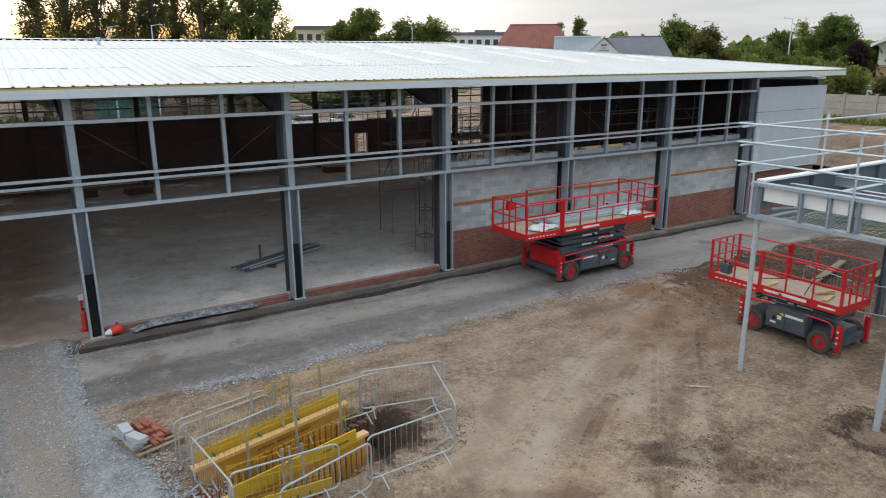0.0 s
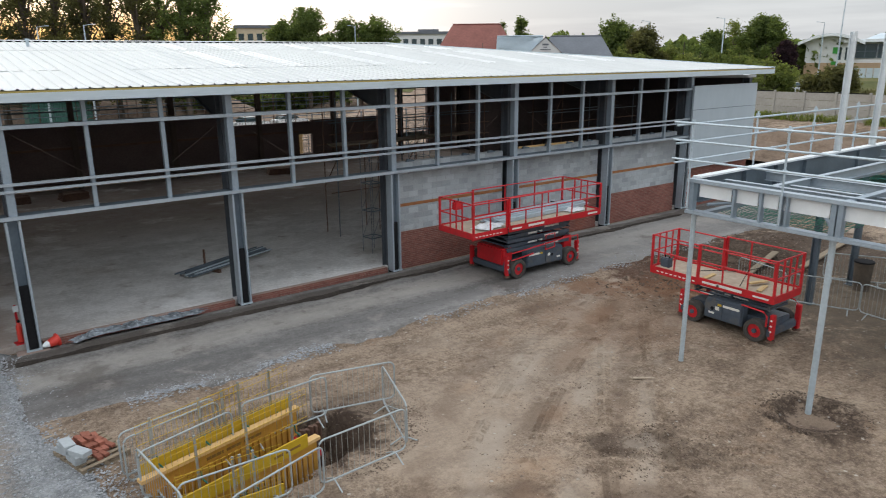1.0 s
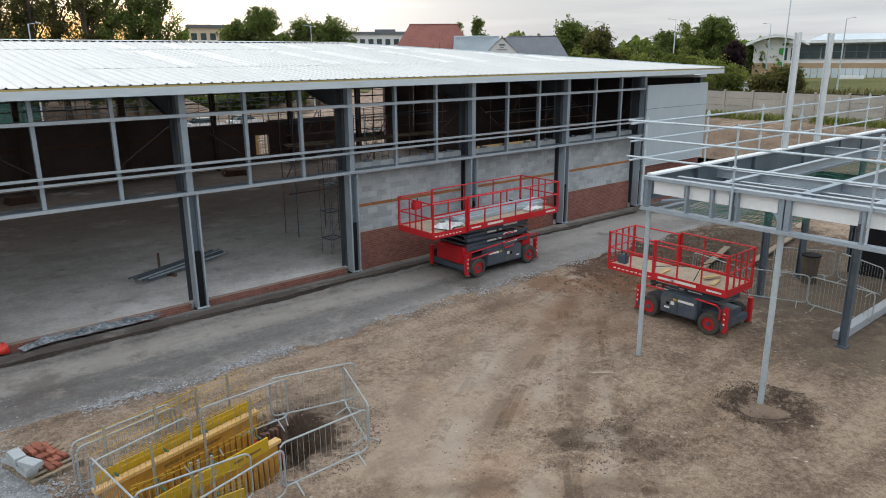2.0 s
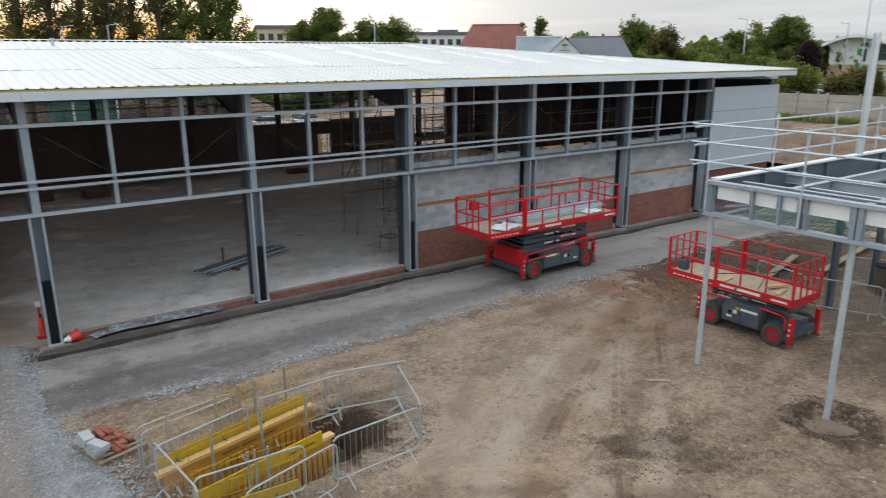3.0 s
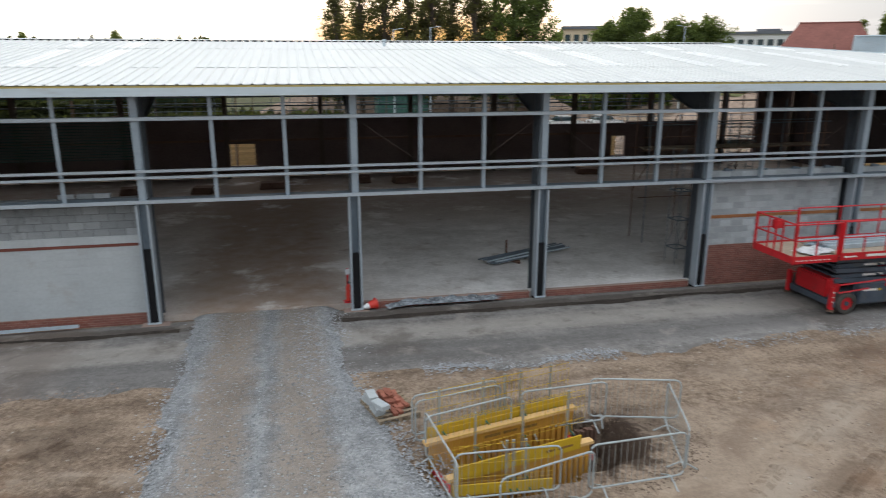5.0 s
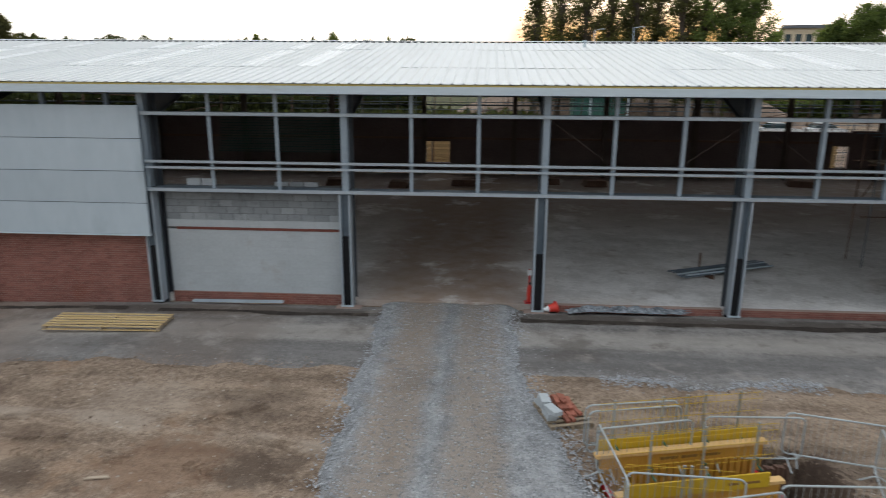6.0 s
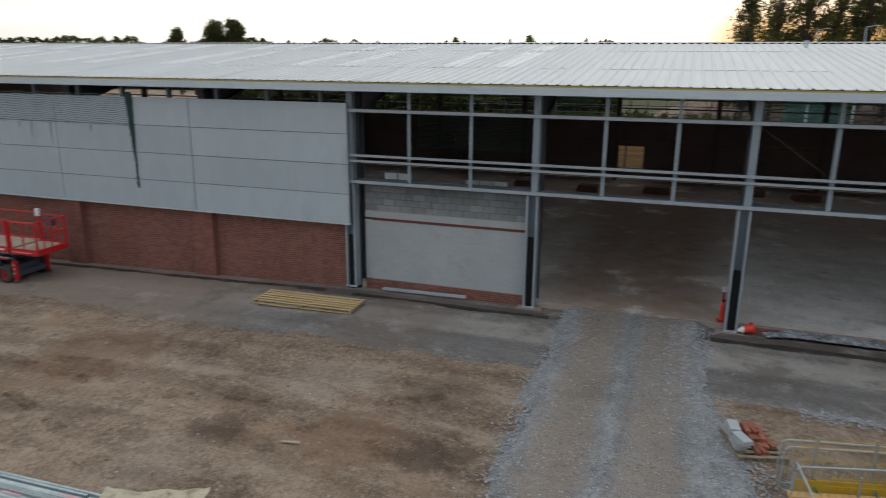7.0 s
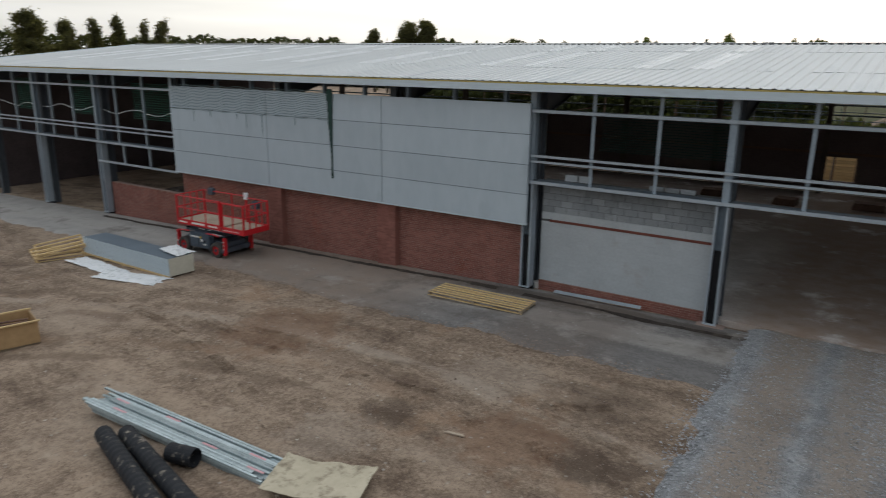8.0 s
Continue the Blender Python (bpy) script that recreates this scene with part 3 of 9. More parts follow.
# ---------- small builders ----------
def box(bm, x0, y0, z0, x1, y1, z1, m=None):
    c = [(x, y, z) for z in (z0, z1) for y in (y0, y1) for x in (x0, x1)]
    v = [bm.verts.new(m @ Vector(p) if m else p) for p in c]
    for f in ((0, 2, 3, 1), (4, 5, 7, 6), (0, 1, 5, 4), (2, 6, 7, 3), (0, 4, 6, 2), (1, 3, 7, 5)):
        bm.faces.new([v[i] for i in f])
    return v


def tube(bm, p, q, r, n=8, r2=None):
    pipe(bm, [p, q], r, n, r2)


def pipe(bm, pts, r, n=8, r2=None):
    """A round bar along a line of points."""
    pts = [Vector(p) for p in pts]
    rings = []
    for i, p in enumerate(pts):
        d = (pts[min(i + 1, len(pts) - 1)] - pts[max(i - 1, 0)]).normalized()
        up = Vector((0, 0, 1)) if abs(d.z) < 0.95 else Vector((1, 0, 0))
        a = d.cross(up).normalized()
        b = d.cross(a)
        rad = r if r2 is None else r + (r2 - r) * i / (len(pts) - 1)
        rings.append([bm.verts.new(p + (a * math.cos(k * 2 * math.pi / n) + b * math.sin(k * 2 * math.pi / n)) * rad) for k in range(n)])
    for u, w in zip(rings, rings[1:]):
        for k in range(n):
            bm.faces.new((u[k], u[(k + 1) % n], w[(k + 1) % n], w[k]))
    bm.faces.new(list(reversed(rings[0])))
    bm.faces.new(rings[-1])


def prism(bm, outline, a, b):
    """A flat outline of points (3D) pushed from offset a to offset b."""
    a, b = Vector(a), Vector(b)
    lo = [bm.verts.new(Vector(p) + a) for p in outline]
    hi = [bm.verts.new(Vector(p) + b) for p in outline]
    n = len(lo)
    bm.faces.new(lo)
    bm.faces.new(list(reversed(hi)))
    for i in range(n):
        bm.faces.new((lo[i], hi[i], hi[(i + 1) % n], lo[(i + 1) % n]))


def part(name, bm, material, parent=None, label="", bevel=0.0, smooth=False):
    """Links a bmesh as one mesh object, under a thing or a part."""
    if bevel:
        bmesh.ops.bevel(bm, geom=bm.edges[:], offset=bevel, segments=2, affect="EDGES", clamp_overlap=True)
    bmesh.ops.recalc_face_normals(bm, faces=bm.faces[:])
    me = bpy.data.meshes.new(name)
    bm.to_mesh(me)
    bm.free()
    me.materials.append(material)
    if smooth:
        for p in me.polygons:
            p.use_smooth = True
    ob = new(name, me)
    if parent:
        ob.parent = parent
    if label:
        ob["label"] = label
    return ob


def raw(name, verts, faces, material, parent=None, label=""):
    """The same from lists, for large meshes."""
    me = bpy.data.meshes.new(name)
    me.from_pydata(verts, [], faces)
    me.update()
    me.materials.append(material)
    ob = new(name, me)
    if parent:
        ob.parent = parent
    if label:
        ob["label"] = label
    return ob


def shared(name, mesh, m, parent):
    """One more object on a mesh that is already there."""
    ob = new(name, mesh)
    ob.parent = parent
    ob.matrix_basis = m
    return ob


def empty(name, label, category, m=None, group="", kind=""):
    ob = new(name)
    ob.empty_display_size = 0.2
    if m is not None:
        ob.matrix_basis = m
    return tagged(ob, label, category, group, kind)


def nz(x, y, s=1.0, k=0.0):
    return noise.noise(Vector((x * s, y * s, k)))


def step01(a, b, x):
    t = max(0.0, min(1.0, (x - a) / (b - a)))
    return t * t * (3 - 2 * t)


def fall(x):
    """The yard drops slowly along the building to the west, and climbs to the east boundary."""
    return min(0.0, 0.026 * (x + 10.0)) if x > -60 else -1.3
# ---------- ground ----------
PIT = (4.12, -9.26, 0.9736, 0.2284)


def ground_z(x, y):
    z = fall(x)
    near = step01(120, 60, abs(x)) * step01(-70, -40, y)
    z += near * (0.05 * nz(x, y, 0.35, 1) + 0.035 * nz(x, y, 1.3, 2) + 0.02 * nz(x, y, 3.1, 3)) * step01(-0.4, -3.0, y)
    z += 2.2 * step01(46, 62, x) + 2.4 * step01(66, 120, x)
    z -= 0.04 * step01(-4.6, -3.4, y) * (1 if -60 < x < 45 else 0)
    if y > -0.6:
        z -= 0.12 * step01(-0.6, 0.2, y) * step01(60, 40, abs(x))
    # the excavation and the spoil round it
    u = (x - PIT[0]) * PIT[2] + (y - PIT[1]) * PIT[3]
    v = (y - PIT[1]) * PIT[2] - (x - PIT[0]) * PIT[3]
    d = math.hypot(max(-1.55 - u, u - 2.35, 0.0), max(-0.98 - v, v - 0.45, 0.0)) + 0.10 * nz(x, y, 2.0, 9)
    z -= 1.7 * step01(0.24, 0.0, d)
    z += 0.10 * math.exp(-((d - 0.6) / 0.35) ** 2) * (0.6 + nz(x, y, 1.7, 5)) * step01(0.8, 2.0, u)
    # the ring of broken ground round a canopy post
    r = math.hypot(x - 15.1, y + 15.2) + 0.25 * nz(x, y, 1.5, 10)
    z += 0.11 * math.exp(-((r - 0.90) / 0.20) ** 2) * (0.9 + 0.8 * nz(x, y, 2.2, 6)) - 0.10 * step01(0.95, 0.5, r)
    # ploughed heaps by the east lifts
    h = math.exp(-((x - 24.5) / 5.0) ** 2 - ((y + 6.8) / 1.6) ** 2)
    z += h * (0.28 + 0.28 * nz(x, y, 0.9, 7))
    h = math.exp(-((x - 11.1) / 1.3) ** 2 - ((y + 13.7) / 1.0) ** 2)
    z += h * (0.05 + 0.14 * nz(x, y, 2.4, 8))
    return z


def axis(lo, a, b, hi, fine, mid, hi_fine=False):
    out = [lo, lo * 0.5, lo * 0.25, lo * 0.12]
    v = min(a - 4 * mid, a)
    out = [o for o in out if o < v - 5]
    while v < a:
        out.append(v)
        v += mid
    v = a
    while v < b:
        out.append(v)
        v += fine
    out.append(b)
    v = b + mid
    for _ in range(26 if hi_fine else 4):
        out.append(v)
        v += mid
    out += [o for o in (hi * 0.05, hi * 0.12, hi * 0.25, hi * 0.5, hi) if o > v + 5]
    return out


gx = axis(-2500, -40, 34, 2500, 0.22, 3.5, True)
gy = axis(-2500, -19.5, -0.2, 2500, 0.22, 3.5)
gv = [(x, y, ground_z(x, y)) for y in gy for x in gx]
nx_ = len(gx)
gf = [(j * nx_ + i, j * nx_ + i + 1, (j + 1) * nx_ + i + 1, (j + 1) * nx_ + i) for j in range(len(gy) - 1) for i in range(nx_ - 1)]
ground = raw("ground", gv, gf, M_EARTH)
for p in ground.data.polygons:
    p.use_smooth = True
tagged(ground, "bare brown compacted earth with ruts, stones and stains", "ground", kind="structure")


def sheet(name, label, category, material, x0, x1, ylo, yhi, lift, nx, ny, kind="structure"):
    """A laid surface with ragged edges: ylo and yhi give its edges along x."""
    vs, fs = [], []
    for j in range(ny + 1):
        for i in range(nx + 1):
            x = x0 + (x1 - x0) * i / nx
            a, b = ylo(x), yhi(x)
            y = a + (b - a) * j / ny
            e = min(j, ny - j) / 2
            vs.append((x, y, ground_z(x, y) * 0.5 + fall(x) * 0.5 + lift * min(1, e) - 0.05 * (e == 0) + 0.012 * nz(x, y, 2.5, 4)))
    for j in range(ny):
        for i in range(nx):
            k = j * (nx + 1) + i
            fs.append((k, k + 1, k + nx + 2, k + nx + 1))
    ob = raw(name, vs, fs, material)
    for p in ob.data.polygons:
        p.use_smooth = True
    return tagged(ob, label, category, kind=kind)


def ragged(base, amp, k):
    return lambda x: base(x) + amp * (nz(x, k, 0.45, k) + 0.45 * nz(x, k, 1.7, k + 1) + 0.25 * nz(x, k, 5.0, k))


def south_edge(x):
    return -4.9 - 0.35 * step01(1, 5, x) * step01(16, 8, x) - 0.4 * step01(16, 26, x) + 0.6 * step01(-14, -24, x)


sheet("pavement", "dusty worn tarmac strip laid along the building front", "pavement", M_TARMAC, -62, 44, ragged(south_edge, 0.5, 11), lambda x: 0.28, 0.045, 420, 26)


def track_sheet():
    vs, fs = [], []
    ny, nx = 280, 22
    for j in range(ny + 1):
        y = 0.25 - 47.0 * j / ny
        a = -3.35 + 0.6 * step01(-8, -14, y) + 0.30 * (nz(y, 3, 0.5, 3) + 0.5 * nz(y, 3, 2.1, 4) + 0.3 * nz(y, 3, 5.5, 5))
        b = 1.12 + 1.5 * step01(-4.2, -11.5, y) + 0.28 * (nz(y, 8, 0.5, 8) + 0.5 * nz(y, 8, 2.3, 9) + 0.3 * nz(y, 8, 5.5, 5))
        for i in range(nx + 1):
            x = a + (b - a) * i / nx
            e = min(1, min(i, nx - i) / 2)
            rut = -0.025 * math.exp(-((i / nx - 0.3) / 0.09) ** 2) - 0.025 * math.exp(-((i / nx - 0.68) / 0.09) ** 2)
            vs.append((x, y, 0.085 * e - 0.05 * (e == 0) + rut + 0.02 * nz(x, y, 3.0, 2) + 0.015 * nz(x, y, 8.0, 2)))
    for j in range(ny):
        for i in range(nx):
            k = j * (nx + 1) + i
            fs.append((k, k + nx + 1, k + nx + 2, k + 1))
    ob = raw("road", vs, fs, M_TRACK)
    for p in ob.data.polygons:
        p.use_smooth = True
    return tagged(ob, "crushed stone haul track running into the open bay", "road", kind="structure")


track_sheet()

# ridges of dark wet mud along the plinth
def mud_ridge(x0, x1, yc, w, seed):
    vs, fs = [], []
    n, mrows = int((x1 - x0) / 0.12), 6
    for i in range(n + 1):
        x = x0 + (x1 - x0) * i / n
        c = yc + 0.16 * nz(x, seed, 0.35, seed) + 0.05 * nz(x, seed, 1.6, seed)
        ww = max(0.02, w * (0.75 + 0.8 * nz(x, seed, 0.55, seed + 1) + 0.5 * nz(x, seed, 2.2, seed + 2)))
        for j in range(mrows + 1):
            v = 2 * j / mrows - 1
            y = c + v * ww
            vs.append((x, y, fall(x) + 0.03 + 0.045 * (1 - v * v) + 0.02 * nz(x, y, 5.0, seed) * (1 - v * v)))
    for i in range(n):
        for j in range(mrows):
            k = i * (mrows + 1) + j
            fs.append((k, k + mrows + 1, k + mrows + 2, k + 1))
    ob = raw("mud_ridge", vs, fs, M_MUD)
    for q in ob.data.polygons:
        q.use_smooth = True
    tagged(ob, "ridge of dark wet mud lying on the tarmac", "mud", kind="structure")


mud_ridge(1.15, 30.5, -1.0, 0.17, 3)
mud_ridge(-10.4, -3.6, -0.95, 0.15, 7)
mud_ridge(-36.0, -11.5, -0.75, 0.16, 9)

# grass beyond the east boundary and far fields
bm = bmesh.new()
gvv = [(x, y, ground_z(x, y) + 0.12) for y in range(-120, 301, 12) for x in range(66, 327, 10)]
gff = [(j * 27 + i, j * 27 + i + 1, (j + 1) * 27 + i + 1, (j + 1) * 27 + i) for j in range(35) for i in range(26)]
bm.free()
tagged(raw("grass_bank", gvv, gff, M_GRASS), "rough green and straw-coloured grass bank", "grass", kind="structure")
tagged(raw("rear_grass", [(-70, 36, 0.06), (9, 36, 0.06), (9, 149, 0.06), (-70, 149, 0.06)], [(0, 1, 2, 3)], M_SCRUB), "rough dark scrub grass behind the hall", "grass", kind="structure")
tagged(raw("field", [(-2400, 150, 0.05), (60, 150, 0.05), (60, 2400, 0.05), (-2400, 2400, 0.05)], [(0, 1, 2, 3)], M_SCRUB), "flat green fields behind the building", "field", kind="structure")

# ---------- the steel shed ----------
COLS = [-49.4, -43.1, -36.8, -30.1, -23.2, -16.9, -10.72, -4.38, 1.78, 7.87, 13.84, 19.85, 25.85, 31.95, 38.0]
X0, X1 = -53.0, 38.6
DEPTH, RIDGE_Y, RIDGE_Z, EAVE_Y, EAVE_Z = 27.0, 13.4, 8.61, -0.75, 7.14
SLOPE = (RIDGE_Z - EAVE_Z) / (RIDGE_Y - EAVE_Y)
XR = 22.5  # the ridge stops here and the east end runs askew to the front corner


def skew_x(y):
    return X1 - (X1 - XR) * (y - EAVE_Y) / (RIDGE_Y - EAVE_Y)


def skew_y(x):
    return RIDGE_Y if x <= XR else RIDGE_Y - (x - XR) * (RIDGE_Y - EAVE_Y) / (X1 - XR)


def roof_z(y):
    return EAVE_Z + (y - EAVE_Y) * SLOPE

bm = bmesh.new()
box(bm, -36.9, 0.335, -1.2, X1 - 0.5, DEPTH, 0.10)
tagged(part("floor", bm, M_SLAB), "power-floated grey concrete slab with brown mud stains and shade painted over its west end", "floor", kind="structure")


LIGHT_BAYS = [xm + dx for xm in (-45.2, -39.1, -33.0, -26.5, -20.0, -13.7, -7.4, 10.8, 16.8, 22.8, 28.8, 34.9) for dx in (-1.1, 1.1)]
LIGHT_SPANS = ((3.6, 8.8), (9.9, 12.2))


def light_span(xc, ya, yb):
    """How far a rooflight strip runs up the slope, or None where the askew end leaves no room."""
    yb = min(yb, skew_y(xc + 0.5) - 0.3)
    return (ya, yb) if yb > ya + 1.0 else None


def in_light(x, y):
    for xc in LIGHT_BAYS:
        if abs(x - xc) < 0.32:
            return any(s and s[0] < y < s[1] for s in (light_span(xc, *p) for p in LIGHT_SPANS))
    return False


def roof_slope(name, y_eave, y_ridge):
    """One pitch of the roof: a profiled sheet with a crown every third of a metre, open under the rooflights."""
    vs, fs, pitch = [], [], 1 / 3
    front = y_eave < y_ridge
    xe = X1 if front else XR
    n = int((xe - X0) / pitch)
    prof = ((0.0, 0.0), (0.245, 0.0), (0.268, 0.034), (0.310, 0.034))
    cols = [(X0 + i * pitch + px, pz) for i in range(n) for px, pz in prof] + [(xe, 0.0)]
    ends = [y for p in LIGHT_SPANS for y in p]
    for (xa, pa), (xb, pb) in zip(cols, cols[1:]):
        xm = (xa + xb) / 2
        if front:
            cuts = [y_eave] + [y for y in sorted(set(ends + [s[1] for s in (light_span(c, *p) for c in LIGHT_BAYS if abs(c - xm) < 0.5 for p in LIGHT_SPANS) if s])) if y < skew_y(xb) - 0.05] + [None]
        else:
            cuts = [y_eave, None]
        for ya, yb in zip(cuts, cuts[1:]):
            y_top = (skew_y(xa), skew_y(xb)) if front else (y_ridge, y_ridge)
            hi = y_top if yb is None else (yb, yb)
            if front and in_light(xm, (ya + hi[0]) / 2):
                continue
            k = len(vs)
            for x, pz, ys in ((xa, pa, (ya, hi[0])), (xb, pb, (ya, hi[1]))):
                for y in ys:
                    vs.append((x, y, (roof_z(y) if front else EAVE_Z + abs(y - y_eave) * SLOPE) + pz))
            fs.append((k, k + 2, k + 3, k + 1))
    return raw(name, vs, fs, M_ROOF)


roof = empty("roof", "white profiled metal roof sheets with low pitch", "roof", kind="structure")
for nm, a, b in (("roof_sheet", EAVE_Y, RIDGE_Y), ("roof_sheet", 2 * RIDGE_Y - EAVE_Y, RIDGE_Y)):
    roof_slope(nm, a, b).parent = roof
bm = bmesh.new()
prism(bm, [(0, RIDGE_Y - 0.25, RIDGE_Z + 0.035), (0, RIDGE_Y, RIDGE_Z + 0.07), (0, RIDGE_Y + 0.25, RIDGE_Z + 0.035), (0, RIDGE_Y, RIDGE_Z + 0.02)], (X0, 0, 0), (XR, 0, 0))
part("ridge_cap", bm, M_ROOF, roof)
# one dark block in each sheet trough along the ridge cap
bm = bmesh.new()
for k in range(int((XR - X0) * 3) - 1):
    xa = X0 + k / 3 + 0.02
    box(bm, xa, RIDGE_Y - 0.27, RIDGE_Z - 0.03, xa + 0.20, RIDGE_Y - 0.252, RIDGE_Z + 0.030)
part("ridge_filler", bm, M_DPC, roof, "row of small dark blocks under the ridge cap")["kind"] = "stuff"
bm = bmesh.new()
box(bm, X0, EAVE_Y, EAVE_Z - 0.075, X1, EAVE_Y + 0.08, EAVE_Z - 0.02)
part("insulation_edge", bm, M_FOAM, roof, "yellow-brown cut edge of insulation under the sheet")
for xa, xb in ((X0 - 0.02, X0 - 0.02), (X1 - 0.05, XR - 0.05)):
    bm = bmesh.new()
    prism(bm, [(xa, EAVE_Y, EAVE_Z - 0.1), (xa, EAVE_Y, EAVE_Z + 0.06), (xb, RIDGE_Y, RIDGE_Z + 0.06), (xb, RIDGE_Y, RIDGE_Z - 0.1)], (0, 0, 0), (0.10, 0, 0))
    part("verge_trim", bm, M_FASCIA, roof)
# sheet end laps and rooflights lying in the slope
bm = bmesh.new()
for yy, w in ((3.2, 0.03), (9.6, 0.03)):
    z = EAVE_Z + (yy - EAVE_Y) * SLOPE
    for k in range(int((X1 - X0) / 1.0)):
        if random.random() < 0.86 and X0 + k + 1.2 < skew_x(yy):
            xa = X0 + k
            dy = random.choice((0, 0, 0.04))
            prism(bm, [(0, yy + dy, z + 0.004), (0, yy + dy - w, z + 0.012), (0, yy + dy + 0.25, z + 0.028)], (xa, 0, 0), (xa + 0.97, 0, 0))
part("sheet_lap", bm, M_ROOF, roof)


def rooflight(xc, ya, yb):
    """A milky strip with the same crowns as the sheets, lapped over the edges of its opening."""
    vs, fs, pitch = [], [], 1 / 3
    n = int((X1 - X0) / pitch)
    cols = [(X0 + i * pitch + px, pz) for i in range(n) for px, pz in ((0.0, 0.0), (0.245, 0.0), (0.268, 0.034), (0.310, 0.034)) if abs(X0 + i * pitch + px - xc) < 0.44]
    for x, pz in cols:
        for y in (ya - 0.08, yb + 0.08):
            for lift in (0.003, 0.006):
                vs.append((x, y, roof_z(y) + pz + lift))
    for i in range(len(cols) - 1):
        k = 4 * i
        fs += [(k + 1, k + 5, k + 7, k + 3), (k, k + 2, k + 6, k + 4), (k, k + 4, k + 5, k + 1), (k + 2, k + 3, k + 7, k + 6)]
    raw("rooflight", vs, fs, M_ROOFLIGHT, roof, "translucent white rooflight strip")


for xc in LIGHT_BAYS:
    for span in (light_span(xc, *p) for p in LIGHT_SPANS):
        if span:
            rooflight(xc, *span)
bm = bmesh.new()
tube(bm, (4.2, 11.2, 8.3), (4.2, 11.2, 8.66), 0.06)
tube(bm, (4.2, 11.2, 8.59), (4.2, 11.2, 8.68), 0.085)
part("vent_pipe", bm, M_GALV, roof, "small grey roof vent")
# liner and purlins under the sheets
bm = bmesh.new()
edges = sorted([X0 + 0.1, XR - 0.2] + [xc + s * 0.33 for xc in LIGHT_BAYS if xc < XR - 1 for s in (-1, 1)])
for xa, xb in zip(edges, edges[1:]):
    open_bay = in_light((xa + xb) / 2, 5.0)
    for ya, yb in (((EAVE_Y + 0.1, 3.6), (8.8, 9.9), (12.2, RIDGE_Y)) if open_bay else ((EAVE_Y + 0.1, RIDGE_Y),)):
        prism(bm, [(xa, ya, roof_z(ya) - 0.12), (xb, ya, roof_z(ya) - 0.12), (xb, yb, roof_z(yb) - 0.12), (xa, yb, roof_z(yb) - 0.12)], (0, 0, 0), (0, 0, 0.03))
prism(bm, [(XR - 0.2, EAVE_Y + 0.1, EAVE_Z - 0.12), (X1 - 0.35, EAVE_Y + 0.1, EAVE_Z - 0.12), (XR - 0.2, RIDGE_Y, RIDGE_Z - 0.12)], (0, 0, 0), (0, 0, 0.03))
prism(bm, [(0, DEPTH + 0.65, EAVE_Z - 0.12), (0, RIDGE_Y + 0.002, RIDGE_Z - 0.12), (0, RIDGE_Y + 0.002, RIDGE_Z - 0.09), (0, DEPTH + 0.65, EAVE_Z - 0.09)], (X0 + 0.1, 0, 0), (XR - 0.2, 0, 0))
tagged(part("ceiling", bm, M_SOFFIT), "grey metal roof liner over the hall", "ceiling", kind="structure")
# the low flat roof behind the askew east end, and an added upstand wall that blocks daylight between the two
bm = bmesh.new()
prism(bm, [(38.5, 0.2, 6.62), (38.5, 27.7, 6.62), (XR - 0.1, 27.7, 6.62), (XR - 0.1, 13.4, 6.62), (37.6, 0.2, 6.62)], (0, 0, 0), (0, 0, 0.14))
tagged(part("flat_roof", bm, M_SOFFIT), "low flat roof deck behind the east end", "roof", kind="structure")
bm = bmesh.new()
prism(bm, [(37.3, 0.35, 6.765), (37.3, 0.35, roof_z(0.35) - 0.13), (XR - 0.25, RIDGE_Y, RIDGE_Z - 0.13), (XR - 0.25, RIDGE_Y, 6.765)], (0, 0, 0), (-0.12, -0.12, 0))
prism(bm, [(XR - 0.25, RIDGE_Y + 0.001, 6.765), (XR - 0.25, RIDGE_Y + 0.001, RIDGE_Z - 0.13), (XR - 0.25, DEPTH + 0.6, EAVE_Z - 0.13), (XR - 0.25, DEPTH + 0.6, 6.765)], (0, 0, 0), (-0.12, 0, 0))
tagged(part("wall_upstand", bm, M_DARKBLOCK), "dark upstand wall added under the east verge to block daylight", "wall", kind="structure")

fascia = empty("fascia", "light grey folded metal fascia along the eaves", "fascia", kind="structure")
for k, (xa, xb) in enumerate(zip([X0] + COLS[1:], COLS[1:-1] + [X1, X1])):
    if xb - xa < 1:
        continue
    bm = bmesh.new()
    prism(bm, [(0, -0.79, 6.84), (0, -0.79, 7.07), (0, -0.72, 7.07), (0, -0.72, 6.87), (0, -0.30, 6.87), (0, -0.30, 6.84)], (xa + 0.003, 0, 0), (xb - 0.003, 0, 0))
    part("fascia_length", bm, M_FASCIA, fascia)


